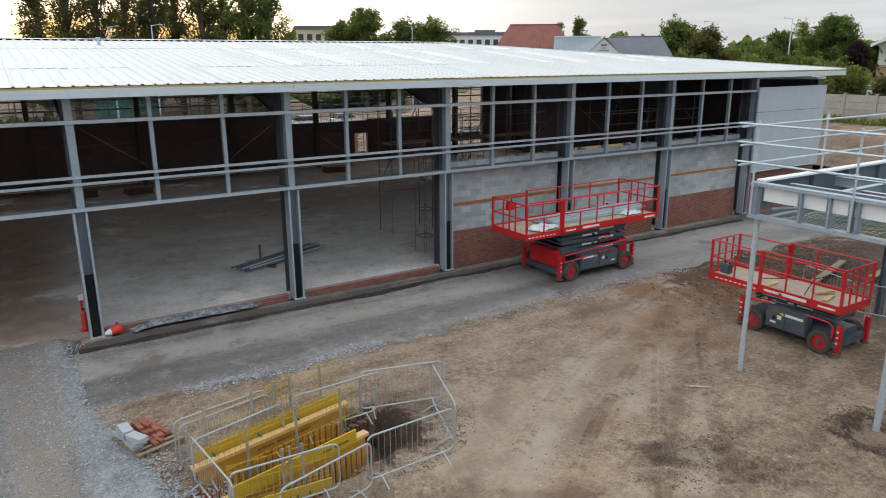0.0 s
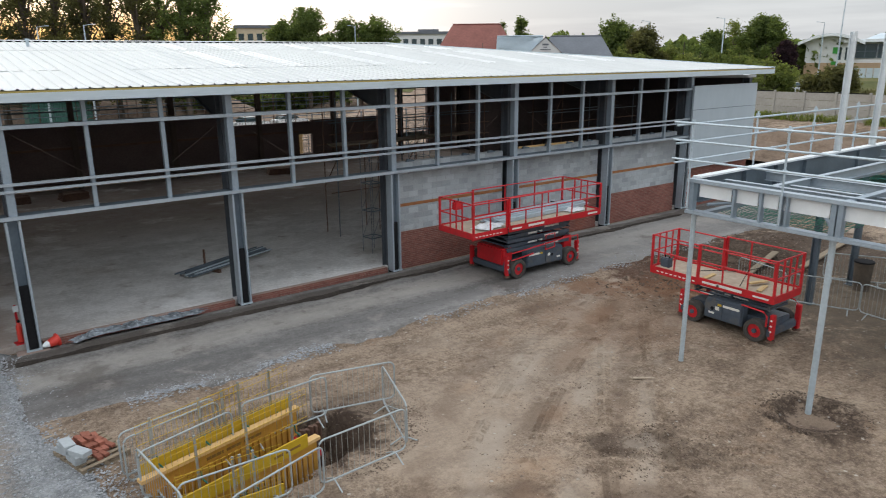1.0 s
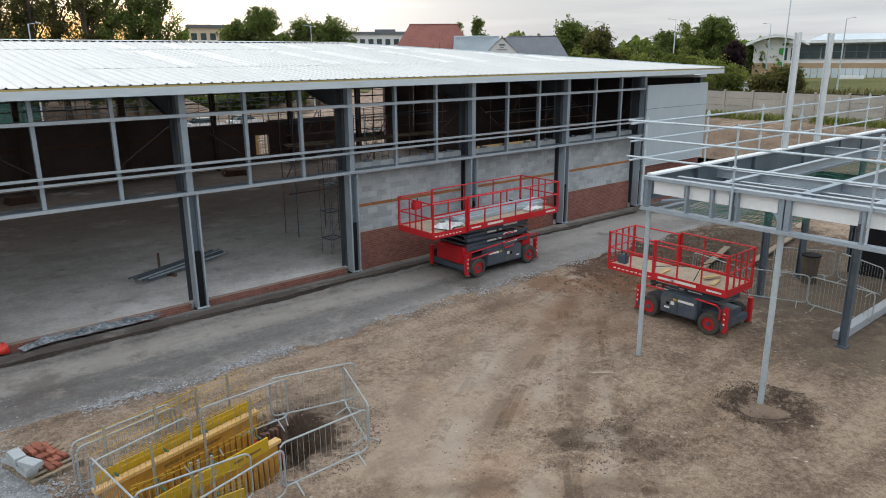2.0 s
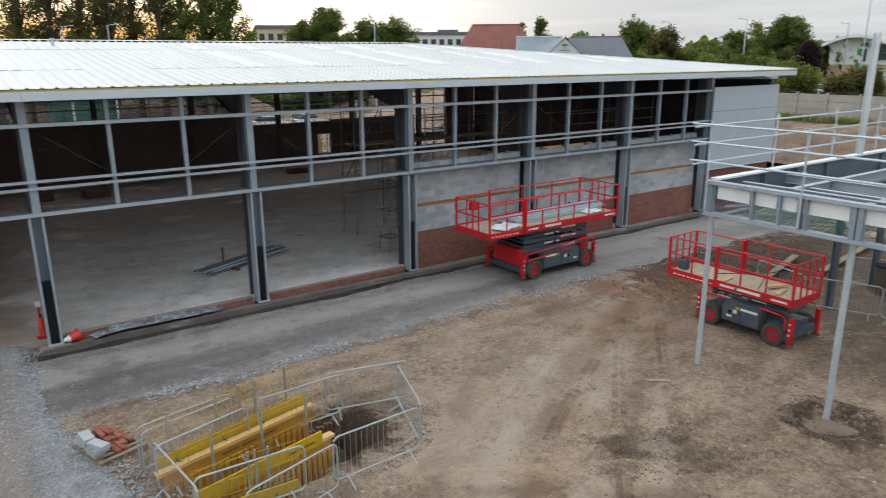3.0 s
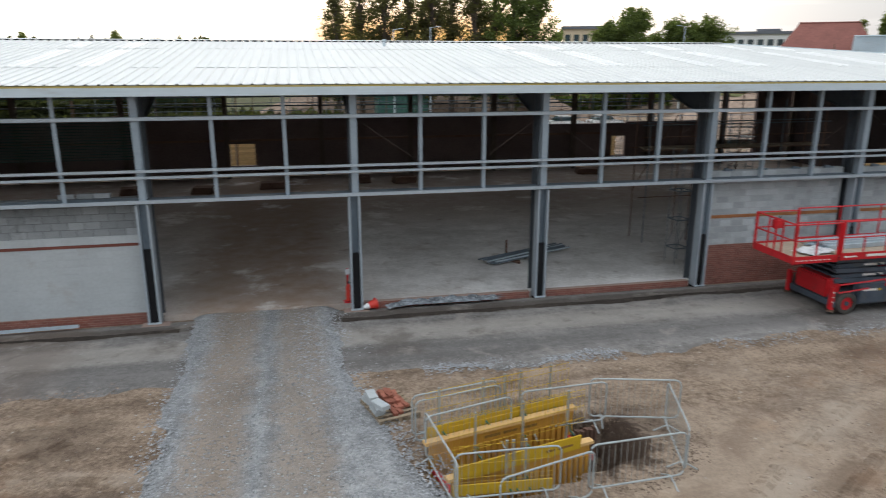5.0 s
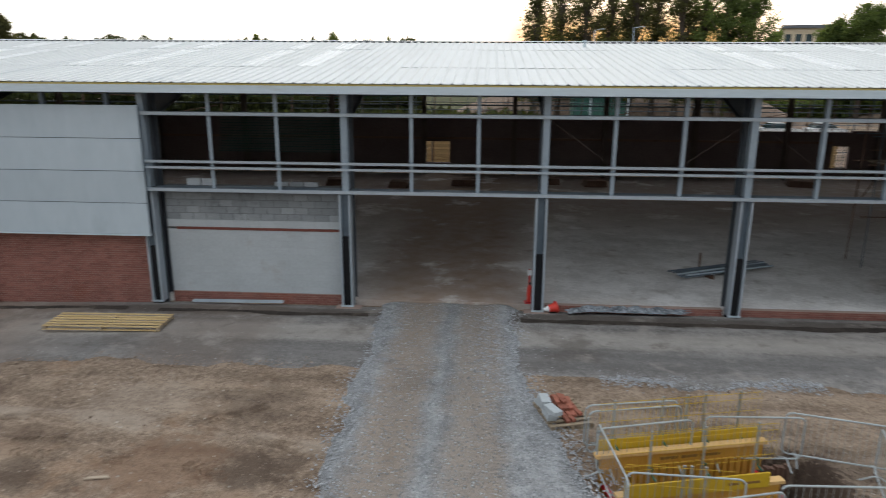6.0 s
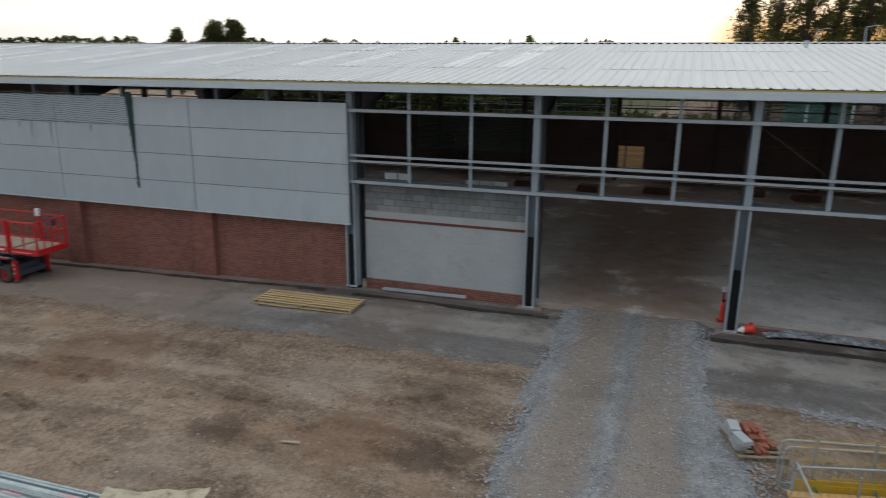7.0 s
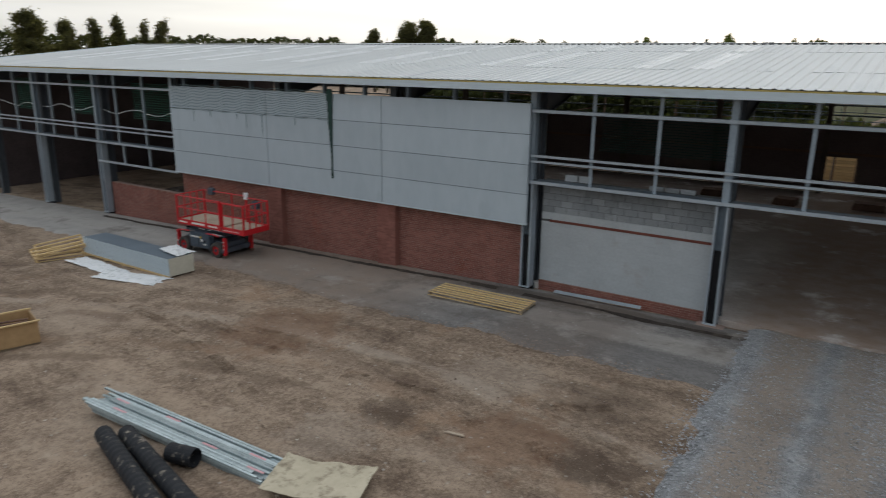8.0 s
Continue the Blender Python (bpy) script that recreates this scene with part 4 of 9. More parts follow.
def portal_frame(x, front_kind):
    """One steel portal: columns front and back, haunched rafters."""
    ob = empty("portal_frame", "grey-painted steel portal frame with haunched rafters", "steel frame", pose(x, 0, 0), "portal frames", "")
    for y, s in ((0.22, 1), (DEPTH - 0.1, -1)):
        bm = bmesh.new()
        zb = -1.2 if s > 0 else 0
        box(bm, -0.14, y - 0.008, zb, 0.14, y + 0.012, 6.75)
        box(bm, -0.14, y + s * 0.40, zb, 0.14, y + s * 0.42, 6.75)
        box(bm, -0.008, y + min(s * 0.013, s * 0.399), zb, 0.008, y + max(s * 0.013, s * 0.399), 6.75)
        part("column", bm, M_FRAMESHADE if s > 0 else M_THINROD, ob)
        y0 = y + s * 0.42
        yr, zr = RIDGE_Y - s * 0.004, RIDGE_Z - 0.34
        if x > XR:
            yr = skew_y(x) - 0.7
            zr = roof_z(yr) - 0.34
            if s < 0 or yr < y0 + 4:
                continue
        bm = bmesh.new()
        ze = zr - abs(yr - y0) * SLOPE
        y3 = y0 + s * 2.9
        z3 = zr - abs(yr - y3) * SLOPE
        out = [(0, y0, ze), (0, yr, zr), (0, yr, zr - 0.42), (0, y3, z3 - 0.42), (0, y0, ze - 0.98)]
        prism(bm, out, (-0.006, 0, 0), (0.006, 0, 0))
        for a, b in ((out[0], out[1]), (out[2], out[3]), (out[3], out[4])):
            va, vb = Vector(a), Vector(b)
            up = Vector((0, 0, 0.016))
            prism(bm, [va, vb, vb + up, va + up], (-0.10, 0, 0), (0.10, 0, 0))
        part("rafter", bm, M_FRAMESHADE, ob)
    return ob


frame_model = portal_frame(COLS[0], 0)
for x in COLS[1:]:
    if x < XR:
        copy_thing(frame_model, pose(x, 0, 0))
    else:
        portal_frame(x, 0)

for i, (k0, k1) in enumerate(((0, 8), (8, 14))):
    for side in (1, -1):
        for q in range(7):
            y = 0.9 + q * 2.0
            z = EAVE_Z + (y - EAVE_Y) * SLOPE - 0.15
            yy = y if side > 0 else 2 * RIDGE_Y - y
            bm = bmesh.new()
            box(bm, COLS[k0] + (0.01 if i else 0), yy - 0.03, z - 0.17, min(COLS[k1] - 0.01, skew_x(y) - 0.8 if side > 0 else XR - 0.4), yy + 0.03, z)
            pur = part("purlin", bm, M_GALV)
            tagged(pur, "galvanised steel roof purlin", "purlin", "roof purlins")


def facade_post(x, low=-0.10, black_top=1.88, lower=True, top=6.84, zsill=3.86, shift=-0.05, ztop=3.72):
    """The front mullion post: flat steel above, twin galvanised channels below with a black strip between."""
    ob = empty("facade_post", "grey steel facade post with twin channels and black strip below", "steel post", pose(x, 0, 0), "facade posts")
    bm = bmesh.new()
    box(bm, -0.10, -0.16, zsill, 0.10, -0.145, top)
    box(bm, -0.10, -0.1445, zsill, -0.085, 0.10, top)
    box(bm, -0.0845, 0.085, zsill, 0.10, 0.10, top)
    part("upper_post", bm, M_RAIL, ob)
    if lower:
        for s in (-1, 1):
            bm = bmesh.new()
            x0, x1 = sorted((s * 0.185, s * 0.125))
            box(bm, x0, -0.17, low, x1, -0.155, ztop)
            xo = s * 0.185
            box(bm, min(xo, xo - s * 0.014), -0.155, low, max(xo, xo - s * 0.014), 0.20, ztop)
            xo = s * 0.125
            box(bm, min(xo, xo + s * 0.014), -0.155, low, max(xo, xo + s * 0.014), 0.05, ztop)
            part("channel", bm, M_GALVRAIL, ob).location.x = shift
        bm = bmesh.new()
        box(bm, -0.12, 0.02, low, 0.12, 0.05, ztop)
        part("web", bm, M_STEEL, ob).location.x = shift
        bm = bmesh.new()
        box(bm, -0.118, -0.06, low, 0.118, 0.015, black_top)
        part("black_strip", bm, M_DPC, ob, "black bitumen strip in the channel").location.x = shift
        bm = bmesh.new()
        box(bm, -0.20, -0.19, low, 0.20, -0.1715, low + 0.06)
        part("base_angle", bm, M_GALV, ob).location.x = shift
        bm = bmesh.new()
        box(bm, -0.16, -0.15, low - 0.75, 0.16, 0.20, low - 0.002)
        part("base_block", bm, M_DPC, ob).location.x = shift
    return ob


posts = {}
for i, x in enumerate(COLS):
    if 6 <= i <= 13:
        posts[i] = facade_post(x, 0.02, {7: 2.35}.get(i, 1.9), shift={6: -0.08}.get(i, -0.05 if i < 9 else 0.03))
    elif i <= 3:
        posts[i] = facade_post(x, fall(x) + 0.05, fall(x) + 1.9, lower=i in (1, 2), zsill=2.2 if i == 3 else 3.24, shift=0.0, ztop=3.23)


def rail(xa, xb, z0, z1, sill=0.0, kind="sheeting_rail"):
    ob = empty(kind, "long light grey steel sheeting rail fixed across the facade posts", "rail", pose(xa, 0, 0), "sheeting rails")
    bm = bmesh.new()
    prism(bm, [(0, -0.235, z0), (0, -0.235, z1), (0, -0.158, z1), (0, -0.158, z1 - 0.012), (0, -0.225, z1 - 0.012), (0, -0.225, z0 + 0.012), (0, -0.158, z0 + 0.012), (0, -0.158, z0)], (0, 0, 0), (xb - xa, 0, 0))
    part("channel", bm, M_GALVRAIL, ob)
    if sill:
        for xi, xj in zip(COLS, COLS[1:]):
            if xi >= xa - 0.3 and xj <= xb + 0.3:
                bm = bmesh.new()
                box(bm, xi - xa + 0.145, -0.157, z1 - 0.03, xj - xa - 0.145, sill, z1 - 0.004)
                part("sill_plate", bm, M_STEEL, ob)
    return ob


rail(-49.6, -30.0, 3.24, 3.34, 0.30)
rail(-49.6, -30.0, 3.94, 4.01)
rail(-49.6, -30.0, 4.15, 4.225)
rail(-49.6, -30.0, 6.17, 6.27, 0.15)
for xa, xb in ((-10.85, 13.70), (13.705, 32.05)):
    rail(xa, xb, 3.76, 3.86, 0.30)
    rail(xa, xb, 4.485, 4.555)
    rail(xa, xb, 4.67, 4.745)
    rail(xa, xb, 6.14, 6.24, 0.15)
rail(-36.9, -30.0, 2.2, 2.3)

west_mull = None
for xa, xb in zip(COLS[:3], COLS[1:4]):
    for f in (0.29, 0.65):
        x = xa + (xb - xa) * f
        if west_mull is None:
            bm = bmesh.new()
            box(bm, -0.055, -0.15, 3.342, 0.055, -0.135, 6.838)
            box(bm, -0.055, -0.1345, 3.342, -0.043, 0.0, 6.838)
            west_mull = part("mullion", bm, M_RAIL)
            tagged(west_mull, "slim grey steel window mullion in the west bays", "mullion", "west mullions")
            west_mull.matrix_basis = pose(x, 0, 0)
        else:
            copy_thing(west_mull, pose(x, 0, 0))
mull_model = None
for i, (xa, xb) in enumerate(zip(COLS, COLS[1:])):
    if i in (0, 1, 2, 3, 4, 5, 13):
        continue
    for f in (1 / 3, 2 / 3):
        x = xa + (xb - xa) * f + 0.02
        if mull_model is None:
            bm = bmesh.new()
            box(bm, -0.055, -0.15, 3.862, 0.055, -0.135, 6.838)
            box(bm, -0.055, -0.1345, 3.862, -0.043, 0.0, 6.838)
            mull_model = part("mullion", bm, M_RAIL)
            tagged(mull_model, "slim grey steel window mullion between the rails", "mullion", "facade mullions")
            mull_model.matrix_basis = pose(x, 0, 0)
        else:
            copy_thing(mull_model, pose(x, 0, 0))


for x in (-34.55, -32.3):
    bm = bmesh.new()
    box(bm, -0.055, -0.15, 2.302, 0.055, -0.135, 3.238)
    box(bm, -0.055, -0.1345, 2.302, -0.043, 0.0, 3.238)
    ob = part("mullion", bm, M_RAIL)
    ob.matrix_basis = pose(x, 0, 0)
    tagged(ob, "slim grey steel window mullion below the rail", "mullion", "facade mullions")


# ---------- masonry ----------
def brick_field(x0, x1, z0, z1, y, holes=()):
    """Running bond in real bricks, as lists of vertices and faces."""
    vs, fs = [], []
    L, H, g = 0.215, 0.065, 0.010
    row = 0
    z = z0
    while z < z1 - 0.03:
        zt = min(z + H, z1)
        x = x0 - (0.1125 if row % 2 else 0)
        while x < x1 - 0.02:
            a, b = max(x, x0), min(x + L, x1)
            if b - a > 0.02:
                o = random.uniform(-0.003, 0.004)
                k = len(vs)
                vs += [(a, y + o, z), (b, y + o, z), (b, y + o, zt), (a, y + o, zt), (a, y + 0.03, z), (b, y + 0.03, z), (b, y + 0.03, zt), (a, y + 0.03, zt)]
                fs += [(k, k + 1, k + 2, k + 3), (k, k + 4, k + 5, k + 1), (k + 3, k + 2, k + 6, k + 7), (k, k + 3, k + 7, k + 4), (k + 1, k + 5, k + 6, k + 2)]
            x += L + g
        z += H + g
        row += 1
    return vs, fs


def brick_wall(name, label, x0, x1, z0, z1, y, thick=0.3):
    bm = bmesh.new()
    box(bm, x0, y + 0.008, z0, x1, y + thick, z1)
    w = part(name, bm, M_BRICK if "pier" in name else M_MORTAR)
    tagged(w, label, "wall", kind="structure")
    vs, fs = brick_field(x0, x1, z0 + 0.005, z1 - 0.003, y)
    b = raw("bricks", vs, fs, M_BRICK, w)
    b["kind"] = "stuff"
    return w


BLOCK_MESH = {}


def block_mesh(w, h, material):
    key = (round(w, 3), round(h, 3), material.name)
    if key not in BLOCK_MESH:
        bm = bmesh.new()
        box(bm, 0, 0, 0, w, 0.05, h)
        bmesh.ops.bevel(bm, geom=[e for e in bm.edges if all(v.co.y < 0.01 for v in e.verts)], offset=0.003, segments=1, affect="EDGES")
        me = bpy.data.meshes.new("block")
        bm.to_mesh(me)
        bm.free()
        me.materials.append(material)
        BLOCK_MESH[key] = me
    return BLOCK_MESH[key]


def block_wall(name, label, x0, x1, z0, z1, y, material, joint=M_BLOCKJOINT, recess=0.006):
    bm = bmesh.new()
    box(bm, x0, y + recess, z0, x1, y + 0.30, z1)
    w = part(name, bm, joint)
    tagged(w, label, "wall", kind="structure")
    rows = []
    z, r = z0, 0
    while z < z1 - 0.05:
        h = min(0.215, z1 - z)
        x = x0 - (0.225 if r % 2 else 0)
        while x < x1 - 0.02:
            a, b = max(x, x0), min(x + 0.44, x1)
            if b - a > 0.05:
                rows.append((a, z, b - a, h))
            x += 0.45
        z += 0.225
        r += 1
    return w, rows, y, material


BLOCK_JOBS = []
# open bays: a low brick plinth at the slab edge
for k, (a, b) in enumerate(((1.98, 7.62), (8.12, 13.6))):
    brick_wall("wall_plinth_%d" % (k + 1), "low red brick plinth at the slab edge", a, b, -0.12, 0.16, 0.12, 0.216)
# bay with pale blockwork
brick_wall("wall_base", "few courses of red brick under pale blockwork", -10.45, -4.64, -0.35, 0.26, 0.30)
BLOCK_JOBS.append(block_wall("wall_pale_block", "pale smooth aircrete block wall", -10.45, -4.64, 0.262, 2.40, 0.33, M_PALEBLOCK, M_PALEJOINT, 0.0045))
BLOCK_JOBS.append(block_wall("wall_pale_course", "single pale block course above the red strip", -10.45, -4.64, 2.485, 2.73, 0.33, M_PALEBLOCK, M_PALEJOINT, 0.0045))
BLOCK_JOBS.append(block_wall("wall_grey_block", "grey concrete block wall below the sill rail", -10.45, -4.64, 2.732, 3.85, 0.35, M_BLOCKGREY, M_GREYJOINT, 0.012))
bm = bmesh.new()
box(bm, -10.15, 0.31, 2.402, -4.64, 0.45, 2.483)
tagged(part("cavity_tray", bm, M_TRAY), "rust-red damp-proof strip across the blockwork", "damp course", kind="structure")
for k, i in enumerate((10, 11, 12)):
    a, b = COLS[i] + 0.27, COLS[i + 1] - 0.27
    brick_wall("wall_dado_%d" % (k + 1), "red brick dado under the blockwork", a, b, -0.1, 1.38, 0.30)
    BLOCK_JOBS.append(block_wall("wall_block_%d" % (k + 1), "grey concrete block wall between steel posts", a, b, 1.382, 2.36, 0.34, M_BLOCK))
    BLOCK_JOBS.append(block_wall("wall_block_%d" % (k + 4), "grey concrete block wall above the orange lintel", a, b, 2.472, 4.05, 0.34, M_BLOCK))
    bm = bmesh.new()
    box(bm, a, 0.315, 2.362, b, 0.45, 2.47)
    tagged(part("lintel_strip", bm, M_LINTEL), "orange-brown primed steel strip in the block wall", "lintel", kind="structure")
for k, (xa, xb, yy) in enumerate(((-4.80, -3.98, -0.34), (1.30, 2.10, -0.30))):
    brick_wall("wall_pad_%d" % (k + 1), "low red brick pad under a facade post", xa, xb, -0.15, 0.015, yy, 0.4)
# clad bays to the west
for k, (a, b) in enumerate(((-29.9, -23.65), (-22.75, -17.35), (-16.45, -10.98))):
    brick_wall("wall_west_%d" % (k + 1), "red brick wall under grey cladding", a, b, fall(a) - 0.3, 2.36, -0.02)
for k, xc in enumerate((-23.2, -16.9)):
    brick_wall("wall_pier_%d" % (k + 1), "projecting red brick pier", xc - 0.45, xc + 0.45, fall(xc) - 0.3, 2.34, -0.28, 0.5)
brick_wall("wall_west_4", "low red brick wall in an open bay", -36.55, -30.1, fall(-35) - 0.3, 1.05, 0.2)
brick_wall("wall_east", "red brick wall under the grey east panel", 32.2, 38.0, -0.1, 2.2, 0.0)


def clad(x0, x1, zs, name="cladding"):
    ob = empty(name, "smooth grey composite cladding panels laid in rows", "cladding", pose(x0, 0, 0), "cladding bays")
    for za, zb in zip(zs, zs[1:]):
        bm = bmesh.new()
        box(bm, 0.012, -0.36, za + 0.008, x1 - x0 - 0.012, -0.26, zb - 0.008)
        part("panel", bm, M_PANEL, ob, bevel=0.006)
    bm = bmesh.new()
    box(bm, 0.03, -0.345, zs[0] + 0.03, x1 - x0 - 0.03, -0.262 + 0.02, zs[-1] - 0.03)
    part("joint_backing", bm, M_DPC, ob)
    bm = bmesh.new()
    box(bm, 0.0, -0.375, zs[0] - 0.05, x1 - x0, -0.25, zs[0] + 0.004)
    part("drip_flashing", bm, M_FASCIA, ob)
    return ob


ZS = (2.36, 3.38, 4.40, 5.42, 6.44)
for a, b in ((-29.95, -23.35), (-23.35, -17.03), (-17.03, -10.72)):
    clad(a, b, ZS)
clad(31.85, 37.75, (2.22, 5.15, 6.36))
for a, b in zip(COLS[3:6], COLS[4:7]):
    for q in range(3):
        x = a + (b - a) * (q + 0.5) / 3
        bm = bmesh.new()
        box(bm, x - 0.06, -0.2595, 6.3, x + 0.06, -0.1, 6.86)
        tagged(part("eaves_stub", bm, M_STEEL), "short grey steel stub over the cladding", "steel stub", "eaves stubs", "structure")

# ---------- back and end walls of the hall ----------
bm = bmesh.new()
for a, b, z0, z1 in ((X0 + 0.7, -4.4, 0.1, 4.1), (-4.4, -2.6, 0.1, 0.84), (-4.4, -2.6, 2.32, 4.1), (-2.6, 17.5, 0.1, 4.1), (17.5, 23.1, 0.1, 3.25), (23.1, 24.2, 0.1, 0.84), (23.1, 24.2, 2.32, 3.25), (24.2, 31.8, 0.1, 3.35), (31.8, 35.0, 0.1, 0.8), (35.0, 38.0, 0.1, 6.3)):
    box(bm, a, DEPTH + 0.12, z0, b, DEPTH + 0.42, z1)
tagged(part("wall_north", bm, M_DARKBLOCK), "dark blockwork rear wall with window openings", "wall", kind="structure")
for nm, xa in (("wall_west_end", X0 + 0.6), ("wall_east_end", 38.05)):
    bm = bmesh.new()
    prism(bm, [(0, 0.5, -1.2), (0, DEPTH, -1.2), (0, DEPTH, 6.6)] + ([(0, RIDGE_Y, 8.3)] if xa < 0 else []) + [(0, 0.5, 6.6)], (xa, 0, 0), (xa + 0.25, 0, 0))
    tagged(part(nm, bm, M_SHADEDWALL), "gable wall of the hall with interior shade put into its dark colour", "wall", kind="structure")
back_rail = empty("back_rail", "grey steel rails across the open top of the rear wall", "rail", kind="structure")
for z in (4.75, 5.35, 6.2):
    bm = bmesh.new()
    box(bm, X0 + 0.8, DEPTH + 0.2, z, 37.9, DEPTH + 0.28, z + 0.1)
    part("channel", bm, M_STEEL, back_rail)
bm = bmesh.new()
box(bm, X0, DEPTH + 0.70, 6.84, X1, DEPTH + 0.78, 7.07)
tagged(part("back_fascia", bm, M_FASCIA), "light grey metal fascia along the rear eaves", "fascia", kind="structure")

bm = bmesh.new()
box(bm, X0 + 0.8, DEPTH + 0.08, 2.48, 23.0, DEPTH + 0.118, 2.62)
tagged(part("wall_batten", bm, M_RUST), "brown timber batten along the rear wall", "batten", kind="structure")
# ---------- scissor lifts ----------
def wheel(parent, x, y, r, w, side):
    t = bmesh.new()
    n = 28
    prof = [(-w / 2, r * 0.62), (-w / 2, r * 0.90), (-w * 0.40, r * 0.985), (-w * 0.2, r), (w * 0.2, r), (w * 0.40, r * 0.985), (w / 2, r * 0.90), (w / 2, r * 0.62)]
    rings = []
    for k in range(n):
        a = 2 * math.pi * k / n
        rings.append([t.verts.new((x + rr * (1 + (0.012 if k % 2 and rr > r * 0.97 else 0)) * math.cos(a), y + yy, r + rr * math.sin(a))) for yy, rr in prof])
    for k in range(n):
        u, v = rings[k], rings[(k + 1) % n]
        for i in range(len(prof)):
            j = (i + 1) % len(prof)
            t.faces.new((u[i], v[i], v[j], u[j]))
    wh = part("wheel", t, M_TYRE, parent, "muddy black rubber tyre on a red rim")
    bm = bmesh.new()
    yo = y + side * w * 0.30
    tube(bm, (x, y - side * w * 0.3, r), (x, yo, r), r * 0.625, 24)
    part("rim", bm, M_RED, wh)
    bm = bmesh.new()
    tube(bm, (x, yo, r), (x, yo + side * 0.05, r), r * 0.20, 14)
    part("hub", bm, M_CHARCOAL, wh)
    return wh


def scissor_lift(m, label, wb, W, r, cl, deck, dz, split, levels, end_cover=False, deck_half=0.855):
    """A rough-terrain scissor lift along x. wb: half the wheelbase; deck: its ends in x; split: where the extension deck begins."""
    ob = empty("scissor_lift", label, "scissor lift", m, "scissor lifts")
    hw = W / 2
    tw = 0.28
    for sx in (-1, 1):
        for sy in (-1, 1):
            wheel(ob, sx * wb, sy * (hw - tw / 2), r, tw, sy)
    bm = bmesh.new()
    box(bm, -cl, -hw + 0.34, 0.28, cl, hw - 0.34, 0.62)
    part("chassis", bm, M_CHARCOAL, ob, bevel=0.03)
    for sx in (-1, 1):
        bm = bmesh.new()
        tube(bm, (sx * wb, -hw + 0.3, r), (sx * wb, hw - 0.3, r), 0.08, 10)
        box(bm, sx * wb - 0.14, -hw + 0.32, r - 0.1, sx * wb + 0.14, hw - 0.32, r + 0.16)
        part("axle", bm, M_CHARCOAL, ob)
    inner = wb - r - 0.06
    for sy in (-1, 1):
        # side cabinets with doors
        cab = bmesh.new()
        ya, yb = sorted((sy * (hw - 0.33), sy * (hw - 0.05)))
        prism(cab, [(-inner, 0, 0.30), (inner, 0, 0.30), (inner, 0, 0.84), (inner - 0.10, 0, 0.94), (-inner + 0.05, 0, 0.94), (-inner, 0, 0.88)], (0, ya, 0), (0, yb, 0))
        c = part("cabinet", cab, M_CHARCOAL, ob, bevel=0.02)
        for xa, xb in ((-inner + 0.04, -0.02), (0.02, inner - 0.06)):
            bm = bmesh.new()
            yo = sy * (hw - 0.048)
            box(bm, xa, min(yo, yo + sy * 0.02), 0.345, xb, max(yo, yo + sy * 0.02), 0.86)
            part("cabinet_door", bm, M_CHARCOAL, c, bevel=0.008)
        yo = sy * (hw - 0.025)
        for xa, xb, za, zb in ((-inner + 0.10, -inner + 0.62, 0.74, 0.81), (0.12, 0.24, 0.60, 0.71), (inner - 0.34, inner - 0.16, 0.46, 0.52)):
            bm = bmesh.new()
            box(bm, xa, min(yo, yo + sy * 0.006), za, xb, max(yo, yo + sy * 0.006), zb)
            part("sticker", bm, M_LABEL, c, "plain white sticker")
        bm = bmesh.new()
        box(bm, -inner + 0.66, min(yo, yo + sy * 0.006), 0.74, -inner + 0.78, max(yo, yo + sy * 0.006), 0.81)
        part("sticker", bm, M_YELLOW, c, "plain yellow warning sticker")
        bm = bmesh.new()
        tube(bm, (0.34, yo - sy * 0.01, 0.62), (0.34, yo + sy * 0.006, 0.62), 0.055, 12)
        part("vent", bm, M_DPC, c)
        # red guard rail along the side
        bm = bmesh.new()
        yo = sy * (hw - 0.02)
        if levels > 4:
            pipe(bm, [(-wb - r, yo, 1.00), (-inner, yo, 1.04), (inner, yo, 1.16), (wb + r, yo, 1.16), (wb + r, yo, 0.6)], 0.026, 8)
            part("side_bar", bm, M_RED, ob)
            bm = bmesh.new()
            pipe(bm, [(-wb - r, yo, 0.74), (-inner, yo, 0.80), (-inner + 0.3, yo, 0.83)], 0.026, 8)
            part("side_bar", bm, M_RED, ob)
            bm = bmesh.new()
            yg = yo + sy * 0.03
            pipe(bm, [(-0.05, yg, 0.88), (-0.05, yg, 1.42), (0.42, yg, 1.45), (0.42, yg, 0.92), (-0.05, yg, 0.88)], 0.026, 8)
            part("step_frame", bm, M_RED, ob, "red step frame")
        else:
            pipe(bm, [(-wb - r, yo, 0.55), (-wb - r, yo, 0.86), (-wb - r + 0.12, yo, 0.96), (-inner + 0.05, yo, 0.99)], 0.026, 8)
            part("side_bar", bm, M_RED, ob)
            bm = bmesh.new()
            pipe(bm, [(inner - 0.1, yo, 1.0), (wb, yo, 1.0), (wb + r * 0.8, yo, 0.95)], 0.026, 8)
            part("side_bar", bm, M_RED, ob)
